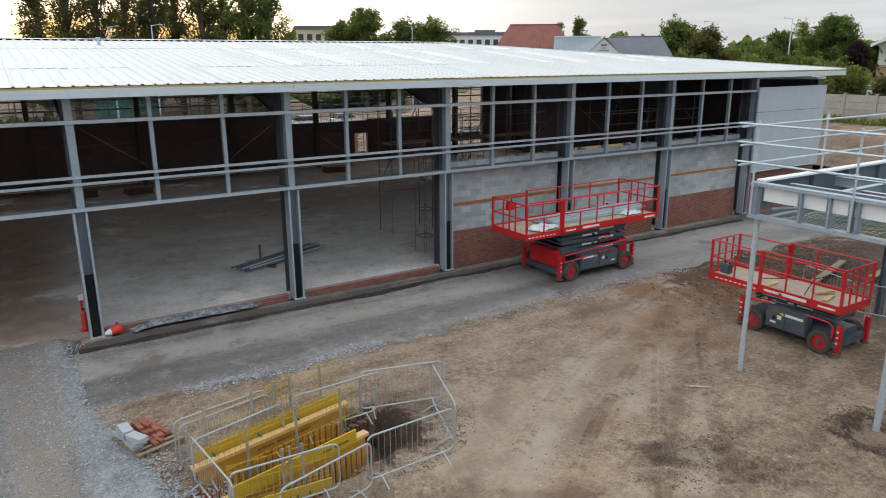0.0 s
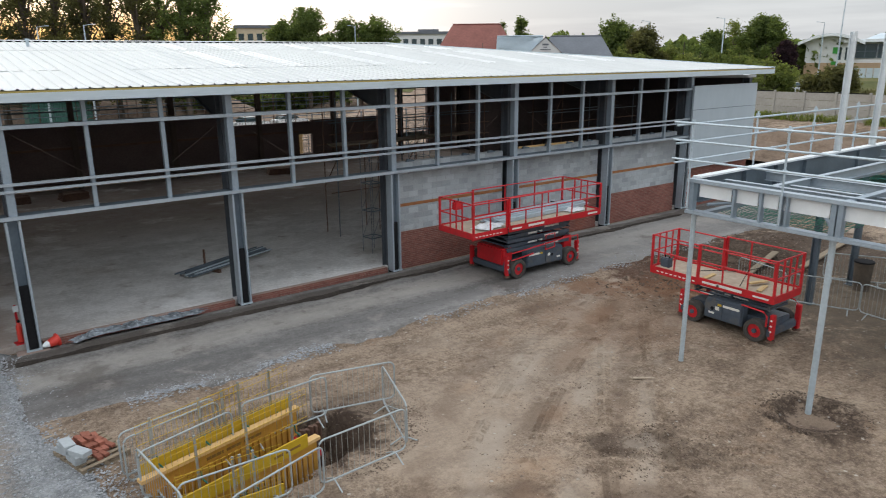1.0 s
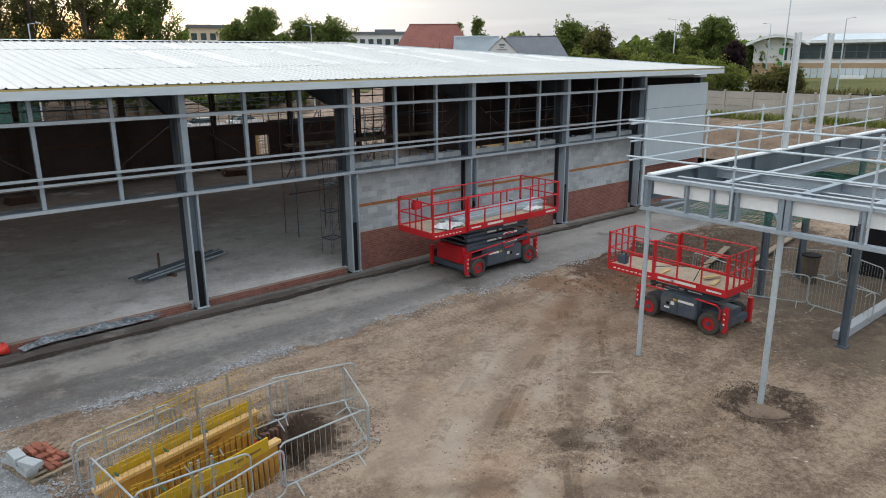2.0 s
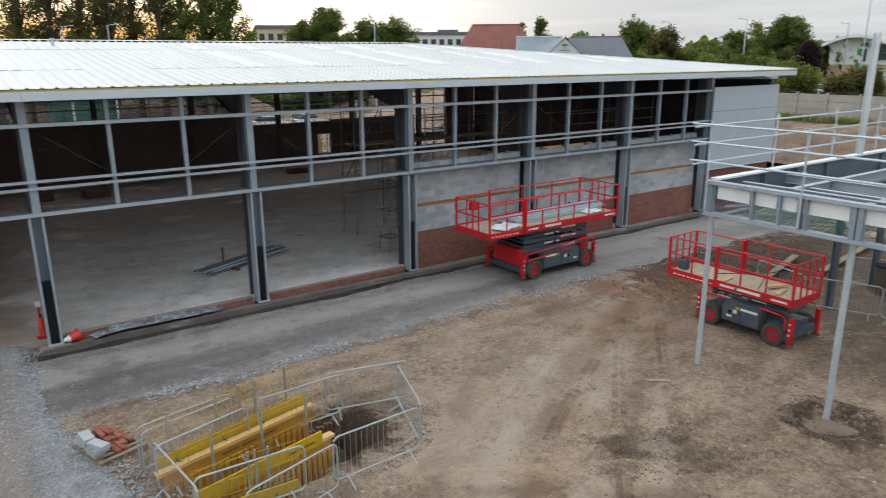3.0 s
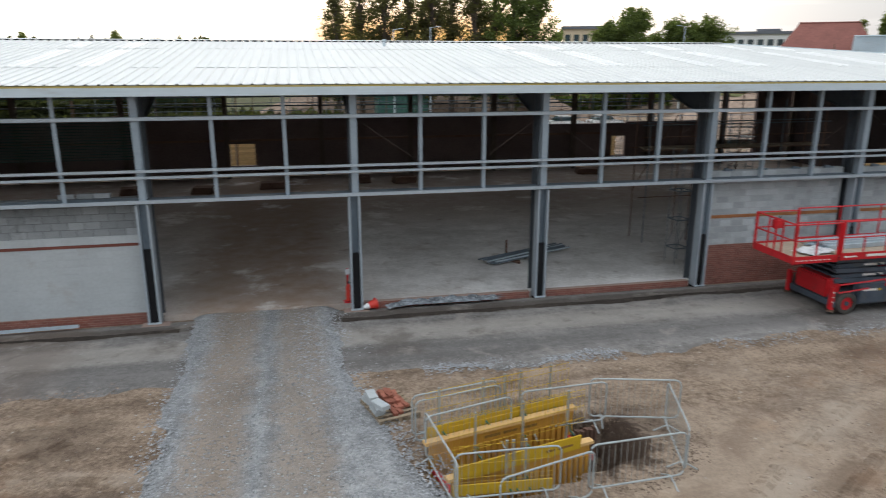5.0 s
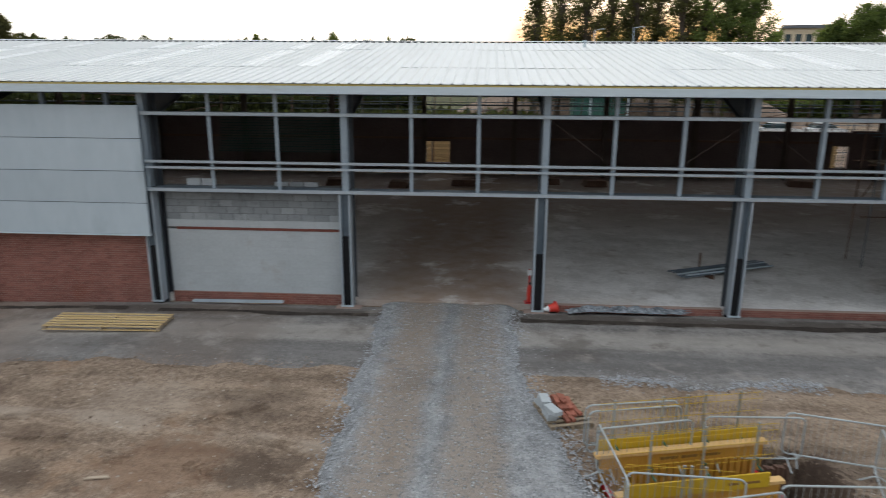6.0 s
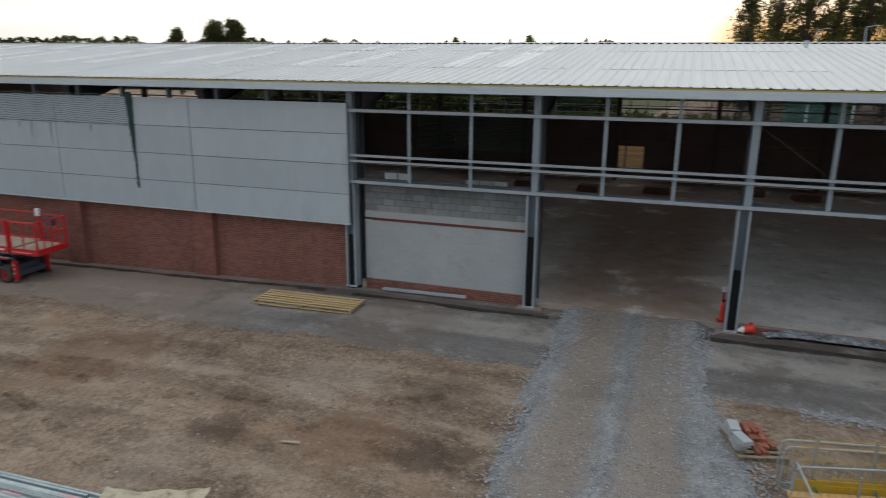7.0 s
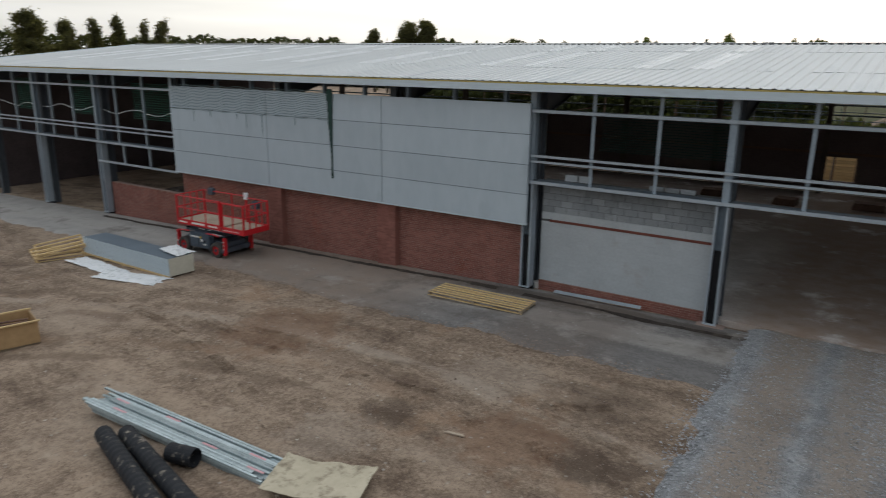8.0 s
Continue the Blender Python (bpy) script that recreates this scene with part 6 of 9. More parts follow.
def film(name, label, m, rx, ry, hgt, material, seed, nx=26, ny=14):
    """A crumpled sheet with a ragged edge."""
    vs, fs = [], []
    for j in range(ny + 1):
        for i in range(nx + 1):
            u, v = 2 * i / nx - 1, 2 * j / ny - 1
            e = 1 + 0.22 * nz(u * 2, v * 2, 1.3, seed) + 0.1 * nz(u * 5, v * 5, 1.0, seed + 2)
            x, y = u * rx * e, v * ry * e
            z = hgt * (0.35 + 0.9 * abs(nz(x, y, 2.3, seed)) + 0.5 * abs(nz(x, y, 6.0, seed + 1))) * (1 - 0.75 * max(abs(u), abs(v)) ** 3)
            vs.append((x, y, z + 0.004))
    for j in range(ny):
        for i in range(nx):
            k = j * (nx + 1) + i
            fs.append((k, k + 1, k + nx + 2, k + nx + 1))
    ob = raw(name, vs, fs, material)
    so = ob.modifiers.new("thickness", "SOLIDIFY")
    so.thickness = 0.003
    ob.matrix_basis = m
    return tagged(ob, label, "plastic sheet")


film("plastic_sheet", "crumpled white polythene sheet lying by the panel stack", pose(-26.6, -6.75, fall(-26.6) + 0.03, 0, 0, -3), 1.7, 0.40, 0.16, M_FILM, 21)
film("plastic_sheet", "torn white polythene sheet trailing on the earth", pose(-23.9, -6.95, fall(-23.9) + 0.02, 0, 0, 14), 1.4, 0.50, 0.14, M_FILM, 33)
film("plastic_sheet", "crumpled white film on top of the panel stack", pose(-23.4, -5.3, fall(-23.4) + 0.80, 0, 0, -8), 0.75, 0.38, 0.13, M_FILM, 41)
film("plastic_sheet", "crumpled white wrapping lying on the lift deck", pose(15.95, -3.0, 1.955, 0, 0, 20), 0.55, 0.36, 0.16, M_FILM, 63)
film("plastic_sheet", "white bag lying on the steel on the lift deck", pose(20.3, -3.15, 2.0, 0, 0, 4), 0.42, 0.22, 0.14, M_FILM, 65)
film("plastic_sheet", "wrinkled grey polythene laid along the plinth", pose(4.75, -0.02, 0.08, 0, 0, -1.0), 1.75, 0.24, 0.15, M_GREYFILM, 52, 110, 18)
film("plastic_sheet", "torn shiny end of the grey polythene", pose(3.05, -0.15, 0.08, 0, 0, 25), 0.42, 0.17, 0.15, M_GREYFILM, 57)

# ---------- steel, pipes and card in the west yard ----------
steel_bundle("steel_channel_bundle", "long bundle of bright galvanised steel channels on the earth", pose(-12.0, -13.42, -0.05, 0, 0.9, 2.5), 5.4, 0.78, 4, 13, M_DULLGALV, h=0.05)
for k, (dx, dy) in enumerate(((-2.2, 0.1), (-1.9, -0.2), (-0.6, 0.2), (0.9, -0.1), (2.0, 0.15), (2.3, -0.2))):
    bm = bmesh.new()
    box(bm, -0.22, -0.025, 0, 0.22, 0.025, 0.004)
    ob = part("paint_mark", bm, M_PINKMARK)
    ob.matrix_basis = pose(-12.0, -13.42, -0.05, 0, 0.9, 2.5) @ pose(dx, dy, 0.203)
    tagged(ob, "pink paint mark on the galvanised channels", "paint mark", "pink paint marks")


def ribbed_pipe(m, L, r, label, open_end=True):
    ob = empty("drain_pipe", label, "pipe", m, "drain pipes")
    n, k = 20, int(L / 0.09)
    vs, fs = [], []
    for i in range(k + 1):
        x = -L / 2 + L * i / k
        rr = r * (1.0 if i % 2 else 0.965)
        for q in range(n):
            a = 2 * math.pi * q / n
            vs.append((x, rr * math.cos(a), r + rr * math.sin(a)))
    for i in range(k):
        for q in range(n):
            fs.append((i * n + q, i * n + (q + 1) % n, (i + 1) * n + (q + 1) % n, (i + 1) * n + q))
    b = len(vs)
    for x in (-L / 2, L / 2):
        for rr in (r * 0.965, r * 0.86):
            for q in range(n):
                a = 2 * math.pi * q / n
                vs.append((x, rr * math.cos(a), r + rr * math.sin(a)))
    for e in (0, 2):
        for q in range(n):
            fs.append((b + e * n + q, b + e * n + (q + 1) % n, b + (e + 1) * n + (q + 1) % n, b + (e + 1) * n + q))
    for q in range(n):
        fs.append((b + n + q, b + n + (q + 1) % n, b + 3 * n + (q + 1) % n, b + 3 * n + q))
    raw("pipe_wall", vs, fs, M_PIPE, ob)
    return ob


ribbed_pipe(pose(-10.78, -15.19, -0.03, 0, 0, -16.3), 5.2, 0.19, "long black ribbed drain pipe splashed with mud")
ribbed_pipe(pose(-10.38, -14.82, -0.03, 0, 0, -14.4), 5.2, 0.19, "long black ribbed drain pipe splashed with mud beside another")
ribbed_pipe(pose(-11.2, -14.05, -0.02, 0, 0, 14), 0.62, 0.20, "short black pipe coupling lying on its side")


def card_sheet(m):
    """A board folded flat, with a crease across the middle."""
    vs, fs = [], []
    for j in range(9):
        for i in range(15):
            x, y = -0.95 + 1.9 * i / 14, -0.6 + 1.2 * j / 8
            z = 0.05 + 0.05 * math.exp(-((x + 0.15 + 0.1 * y) / 0.05) ** 2) + 0.05 * nz(x, y, 1.6, 3) + 0.03 * nz(x, y, 4, 5) + 0.06 * (abs(x) / 0.95) ** 4
            vs.append((x + 0.03 * nz(y, 1, 3, 3), y + 0.03 * nz(x, 2, 3, 3), z))
    for j in range(8):
        for i in range(14):
            k = j * 15 + i
            fs.append((k, k + 1, k + 16, k + 15))
    ob = raw("cardboard_sheet", vs, fs, M_CARD)
    s = ob.modifiers.new("thickness", "SOLIDIFY")
    s.thickness = 0.012
    ob.matrix_basis = m
    tagged(ob, "flattened sheet of pale brown cardboard over the steel", "cardboard")


card_sheet(pose(-8.38, -13.12, 0.14, 0, 0, 20))


def crate(m):
    ob = empty("timber_crate", "open plywood crate with pale timber edges", "crate", m)
    for nm, bx in (("side_panel", (-0.9, -0.6, 0.08, 0.9, -0.57, 0.72)), ("side_panel", (-0.9, 0.57, 0.08, 0.9, 0.6, 0.72)), ("end_panel", (-0.9, -0.568, 0.08, -0.87, 0.568, 0.72)), ("end_panel", (0.87, -0.568, 0.08, 0.9, 0.568, 0.72)), ("base", (-0.86, -0.56, 0.08, 0.86, 0.56, 0.11))):
        bm = bmesh.new()
        box(bm, *bx)
        part(nm, bm, M_PLY, ob, bevel=0.004)
    for y in (-0.5, 0.5):
        bm = bmesh.new()
        box(bm, -0.9, y - 0.05, 0, 0.9, y + 0.05, 0.078)
        part("skid", bm, M_OLDWOOD, ob)
    for y in (-0.62, 0.62):
        bm = bmesh.new()
        box(bm, -0.95, y - 0.04, 0.722, 0.95, y + 0.04, 0.76)
        part("top_batten", bm, M_TIMBER, ob)
    for k in range(9):
        bm = bmesh.new()
        tube(bm, (-0.8 + random.uniform(0, 0.3), random.uniform(-0.5, 0.5), 0.35 + 0.04 * k), (0.75, random.uniform(-0.5, 0.5), 0.35 + 0.04 * k), 0.03, 6)
        part("bar", bm, M_RUST, ob, "rusty bar inside the crate")
    return ob


crate(pose(-21.0, -12.95, fall(-21) + 0.0, 0, 0, 74))
bm = bmesh.new()
box(bm, -1.5, -0.06, 0, 1.5, 0.06, 0.012)
box(bm, -1.5, -0.06, 0.0125, 1.5, -0.05, 0.07)
box(bm, -1.5, 0.05, 0.0125, 1.5, 0.06, 0.07)
ob = part("steel_channel", bm, M_GALV)
ob.matrix_basis = pose(-8.1, -0.12, 0.06, 0, 0, 2)
tagged(ob, "single galvanised steel channel lying on the tarmac", "steel channel")

# ---------- by the open bays ----------
def extinguisher_stand(m):
    ob = empty("fire_point", "red fire extinguisher on a red stand", "fire point", m)
    bm = bmesh.new()
    box(bm, -0.16, -0.14, 0, 0.16, 0.14, 0.03)
    box(bm, -0.03, 0.08, 0.03, 0.03, 0.12, 1.12)
    part("stand", bm, M_RED, ob)
    bm = bmesh.new()
    box(bm, -0.07, 0.05, 0.92, 0.07, 0.078, 1.1)
    part("sign_board", bm, M_WHITE, ob, "white notice board with red band")
    bm = bmesh.new()
    tube(bm, (0, 0, 0.05), (0, 0, 0.52), 0.085, 16)
    tube(bm, (0, 0, 0.52), (0, 0, 0.62), 0.085, 16, 0.03)
    e = part("extinguisher", bm, M_CONE, ob, smooth=False)
    bm = bmesh.new()
    tube(bm, (0, 0, 0.62), (0, 0, 0.70), 0.03, 8)
    pipe(bm, [(0.03, 0, 0.66), (0.11, 0, 0.60), (0.12, 0, 0.25)], 0.014, 6)
    part("hose", bm, M_DPC, e)
    return ob


extinguisher_stand(pose(1.5, 0.5, 0.10, 0, 0, 8))
# a toppled cone beside the post
ob = empty("traffic_cone", "toppled red and white plastic traffic cone by the post", "traffic cone", pose(2.3, -0.06, 0.17, 0, 98, 200) @ Matrix.Scale(0.8, 4))
bm = bmesh.new()
tube(bm, (0, 0, 0), (0, 0, 0.30), 0.19, 20, 0.13)
part("cone_body", bm, M_CONE, ob)
bm = bmesh.new()
tube(bm, (0, 0, 0.30), (0, 0, 0.50), 0.13, 20, 0.05)
part("white_sleeve", bm, M_WHITE, ob)
bm = bmesh.new()
tube(bm, (0, 0, -0.05), (0, 0, 0.0), 0.25, 20, 0.22)
part("base", bm, M_CONE, ob, bevel=0.01)


def bar_bundle(m):
    ob = empty("steel_bar_bundle", "bundle of dark steel tubes on a stillage with two uprights", "steel bundle", m)
    for k in range(12):
        bm = bmesh.new()
        y = -0.28 + 0.05 * k + random.uniform(-0.02, 0.02)
        z = 0.16 + 0.05 * (k % 3)
        dx = random.uniform(-0.25, 0.25)
        tube(bm, (-2.0 + dx, y, z), (2.0 + dx * 0.6, y + random.uniform(-0.15, 0.15), z + random.uniform(-0.02, 0.03)), 0.03, 7)
        part("bar", bm, M_GALV if k in (1, 2) else M_STEEL, ob)
    for x in (-0.75, 0.55):
        bm = bmesh.new()
        box(bm, x - 0.05, -0.42, 0, x + 0.05, 0.42, 0.12)
        box(bm, x - 0.03, 0.36, 0.1201, x + 0.03, 0.42, 0.80)
        part("stillage", bm, M_RUST, ob)
    return ob


bar_bundle(pose(8.9, 4.25, 0.10, 0, 0, 23))
# ---------- steel canopy frame to the east ----------
def i_beam(name, a, b, h, w, material, parent, t=0.014, label=""):
    """A steel I-beam between two points given at its top."""
    a, b = Vector(a), Vector(b)
    d = (b - a).normalized()
    s = Vector((d.y, -d.x, 0)).normalized()
    bm = bmesh.new()
    dn = Vector((0, 0, -1))
    for off, ww, hh in ((0.0, w, t), (h - t, w, t)):
        p = a + dn * off
        prism(bm, [p - s * ww / 2, p + s * ww / 2, p + s * ww / 2 + dn * hh, p - s * ww / 2 + dn * hh], (0, 0, 0), b - a)
    p = a + dn * (t + 0.0005)
    prism(bm, [p - s * 0.006, p + s * 0.006, p + s * 0.006 + dn * (h - 2 * t - 0.001), p - s * 0.006 + dn * (h - 2 * t - 0.001)], (0, 0, 0), b - a)
    return part(name, bm, material, parent, label)


canopy = empty("canopy_frame", "unfinished grey and galvanised steel canopy frame on slender posts", "steel frame")
CX, CY = 15.22, -11.58
ZT, ZB = 4.93, 4.10
# slender round posts, leaning a little
for x, y, r in ((CX + 0.12, CY - 0.02, 0.062), (CX + 0.14, -14.97, 0.068), (CX + 0.14, -18.4, 0.068)):
    bm = bmesh.new()
    tube(bm, (x, y, -0.35), (x, y, ZB - 0.005), r, 16)
    part("post", bm, M_GALV, canopy, "slender round galvanised post")
for x, y in ((22.5, -11.45), (25.6, -11.4), (20.15, -14.96), (20.2, -18.4), (25.6, -15.0), (30.0, -11.5)):
    bm = bmesh.new()
    z1 = 4.34 if y > -12 else 4.40
    for o in (-0.09, 0.09):
        box(bm, x - 0.085, y + o - 0.008, -0.3, x + 0.085, y + o + 0.008, z1)
    box(bm, x - 0.007, y - 0.0815, -0.3, x + 0.007, y + 0.0815, z1)
    part("column", bm, M_STEEL, canopy, "grey primed steel column")
    bm = bmesh.new()
    box(bm, x - 0.15, y - 0.15, -0.31, x + 0.15, y + 0.15, 0.02)
    part("base_plate", bm, M_STEEL, canopy)
# front edge: top and bottom channels, studs and white board
for z0, z1 in ((4.84, 4.93), (4.06, 4.15)):
    bm = bmesh.new()
    box(bm, CX - 0.11, -19.0, z0, CX + 0.11, CY + 0.11, z1)
    box(bm, CX - 0.125, -19.0, z0 + 0.01, CX - 0.1105, CY + 0.125, z0 + 0.04)
    part("edge_channel", bm, M_GALVRAIL, canopy, bevel=0.004)
for y in (-11.60, -12.72, -13.38, -13.92, -15.06, -16.62, -17.7, -18.5):
    wide = 0.11 if y in (-11.60, -15.06) else 0.05
    for o in ((-0.07, 0.07) if y in (-13.92, -15.06) else (0.0,)):
        bm = bmesh.new()
        box(bm, CX - 0.09, y + o - wide / 2, 4.152, CX + 0.09, y + o + wide / 2, 4.838)
        part("stud", bm, M_RAIL, canopy)
ys = [-11.70, -12.66, -13.32, -13.80, -14.93, -16.55, -17.64, -18.9]
for ya, yb in zip(ys, ys[1:]):
    bm = bmesh.new()
    box(bm, CX + 0.02, yb + 0.06, 4.50, CX + 0.045, ya - 0.06, 4.836)
    part("white_board", bm, M_WHITE, canopy, "white soffit board between the studs")
# long beams eastward
i_beam("main_beam", (CX + 0.12, CY, ZT - 0.002), (31.5, CY - 0.1, ZT - 0.002), 0.60, 0.22, M_STEEL, canopy)
bm = bmesh.new()
box(bm, CX + 0.12, CY - 0.12, ZT, 31.5, CY + 0.11, ZT + 0.045)
part("top_flashing", bm, M_WHITE, canopy, "white capping along the beam")
bm = bmesh.new()
box(bm, CX + 0.12, CY - 0.30, 4.02, 31.5, CY - 0.13, 4.10)
part("lower_channel", bm, M_RAIL, canopy)
for x in (17.4, 19.0, 20.6, 24.0, 26.9, 28.9):
    bm = bmesh.new()
    box(bm, x - 0.02, CY - 0.14, 4.36, x + 0.02, CY - 0.012, 4.90)
    part("stiffener", bm, M_STEEL, canopy)
for y, x1, z, h in ((-12.9, 31.5, 4.78, 0.26), (-14.97, 27.0, 4.83, 0.40), (-16.4, 27.0, 4.78, 0.26), (-18.4, 27.0, 4.83, 0.40)):
    i_beam("joist", (CX + 0.13, y, z), (x1, y, z), h, 0.16, M_RAIL if h > 0.3 else M_GALVRAIL, canopy)
for x, y0, y1, z in ((18.4, -18.9, -11.72, 4.80), (20.15, -18.9, -11.72, 4.52), (25.6, -18.9, -11.72, 4.80), (16.1, -18.9, -11.9, 4.86), (17.2, -18.9, -13.0, 4.74)):
    i_beam("cross_beam", (x, y0, z), (x, y1, z), 0.24, 0.15, M_GALVRAIL, canopy)
for a, b in (((15.4, -11.9, 4.3), (20.1, -14.8, 4.42)), ((20.2, -11.9, 4.42), (15.5, -14.8, 4.3))):
    bm = bmesh.new()
    tube(bm, a, b, 0.04, 8)
    part("brace", bm, M_RAIL, canopy)
for x in (22.72, 25.15):
    bm = bmesh.new()
    for o in (-0.075, 0.075):
        box(bm, x - 0.07, CY + o - 0.01, ZT + 0.047, x + 0.07, CY + o + 0.01, 8.5)
    box(bm, x - 0.012, CY - 0.0645, ZT + 0.047, x + 0.012, CY + 0.0645, 8.5)
    part("tall_stub", bm, M_BRIGHTGALV, canopy, "tall galvanised steel upright rising through the roof")
bm = bmesh.new()
box(bm, 21.6, -15.2, 4.97, 21.9, -14.9, 5.9)
part("timber_upright", bm, M_OLDWOOD, canopy)
bm = bmesh.new()
box(bm, 21.45, -15.35, 5.9, 22.2, -14.8, 5.99)
part("yellow_cap", bm, M_YELLOW, canopy)
bm = bmesh.new()
box(bm, 21.92, -15.25, 4.97, 22.7, -14.95, 5.88)
part("insulation_board", bm, M_FASCIA, canopy, "pale upright board")

scaff = empty("scaffold_handrail", "galvanised scaffold tube handrail round the canopy edge", "handrail")
SX, SY = 15.0, -11.42
for z in (5.40, 5.86, 6.29):
    bm = bmesh.new()
    tube(bm, (SX, SY + 0.35, z), (SX, -19.0, z), 0.026, 8)
    part("front_tube", bm, M_GALV, scaff, "bright scaffold tube")
    bm = bmesh.new()
    tube(bm, (SX - 0.3, SY + 0.06, z - 0.05), (31.5, SY + 0.06, z - 0.05), 0.026, 8)
    part("side_tube", bm, M_GALV, scaff)
for x, y in ((SX + 0.05, SY - 0.14), (SX + 0.05, -13.9), (SX + 0.05, -16.75), (18.4, SY + 0.12), (21.6, SY + 0.12), (24.4, SY + 0.12), (27.3, SY + 0.12), (30.2, SY + 0.12)):
    bm = bmesh.new()
    tube(bm, (x, y, 4.2 if x < 16 else 4.4), (x, y, 6.38), 0.026, 8)
    up = part("upright_tube", bm, M_GALV, scaff)
    for z in (5.40, 5.86, 6.29):
        bm = bmesh.new()
        box(bm, x - 0.035, y - 0.04, z - 0.05, x + 0.035, y + 0.04, z + 0.04)
        part("coupler", bm, M_GALV, up)
    if x > 16:
        bm = bmesh.new()
        box(bm, x - 0.05, min(y, CY) + 0.08, 4.36, x + 0.05, y + 0.03, 4.46)
        part("clamp", bm, M_GALV, up)

# green debris net slung under the frame
def net_sheet(name, label, m, L, W, seed, material, sag=0.25, cell=0.10):
    vs, fs = [], []
    nx, ny = int(L / cell), int(W / cell)
    def zz(x, y):
        return -sag * (1 - (2 * y / W - 1) ** 2) * (0.7 + 0.6 * nz(x, y, 0.9, seed)) + 0.05 * nz(x, y, 2.5, seed)
    def strand(p, q):
        k = len(vs)
        p, q = Vector(p), Vector(q)
        s = (q - p).cross(Vector((0, 0, 1))).normalized() * 0.010
        u = Vector((0, 0, 0.010))
        vs.extend([tuple(p - s), tuple(p + s), tuple(p + u), tuple(q - s), tuple(q + s), tuple(q + u)])
        fs.extend([(k, k + 1, k + 4, k + 3), (k + 1, k + 2, k + 5, k + 4), (k + 2, k, k + 3, k + 5)])
    for i in range(nx + 1):
        for j in range(ny):
            x, y = i * cell, j * cell
            strand((x, y, zz(x, y)), (x, y + cell, zz(x, y + cell)))
    for j in range(ny + 1):
        for i in range(nx):
            x, y = i * cell, j * cell
            strand((x, y, zz(x, y)), (x + cell, y, zz(x + cell, y)))
    ob = raw(name, vs, fs, material)
    ob.matrix_basis = m
    return tagged(ob, label, "safety net")


net_sheet("safety_net", "green mesh safety net slung under the canopy", pose(20.4, -18.3, 4.02), 8.5, 6.4, 3, M_NET, 0.5, 0.13)
net_sheet("safety_net", "green mesh safety net under the first canopy bay", pose(16.0, -14.8, 4.04), 4.0, 2.9, 9, M_NET, 0.12, 0.13)

# dark hoarding, bin and plank beneath
hoard = empty("hoarding", "black-painted board hoarding behind the canopy columns", "hoarding")
for k in range(7):
    bm = bmesh.new()
    box(bm, 27.6 + 0.06 * k, -12.3 - 1.25 * (k + 1) + 0.01, 0.0, 27.64 + 0.06 * k, -12.3 - 1.25 * k, 2.3)
    part("board", bm, M_DPC, hoard)
ob = empty("waste_bin", "dark brown plastic waste barrel on the earth", "bin", pose(25.2, -11.9, 0.0))
bm = bmesh.new()
tube(bm, (0, 0, 0), (0, 0, 1.0), 0.25, 20, 0.30)
part("barrel", bm, M_BARK, ob)
bm = bmesh.new()
tube(bm, (0, 0, 1.0), (0, 0, 1.05), 0.32, 20)
part("rim", bm, M_DPC, ob)
bm = bmesh.new()
box(bm, -2.2, -0.14, 0, 2.2, 0.14, 0.25)
ob = part("concrete_kerb_beam", bm, M_BLOCK, bevel=0.01)
ob.matrix_basis = pose(22.6, -14.72, 0.03, 0, 0, 0)
tagged(ob, "pale precast concrete beam lying on the earth", "concrete beam")
for x, y, rz, L in ((24.6, -8.6, 14, 4.2), (28.5, -9.2, 8, 5.5)):
    bm = bmesh.new()
    box(bm, -L / 2, -0.12, 0, L / 2, 0.12, 0.06)
    ob = part("scaffold_board", bm, M_OLDWOOD, bevel=0.006)
    ob.matrix_basis = pose(x, y, ground_z(x, y) + 0.12, 0, 0, rz)
    tagged(ob, "weathered scaffold board lying across the heaped earth", "scaffold board", "scaffold boards")
# ---------- trees ----------
CAM = (0.0, -21.45, 7.85)


def at(az, dist):
    """A place seen from the yard's middle by its bearing and distance."""
    return CAM[0] + dist * math.sin(radians(az)), CAM[1] + dist * math.cos(radians(az))


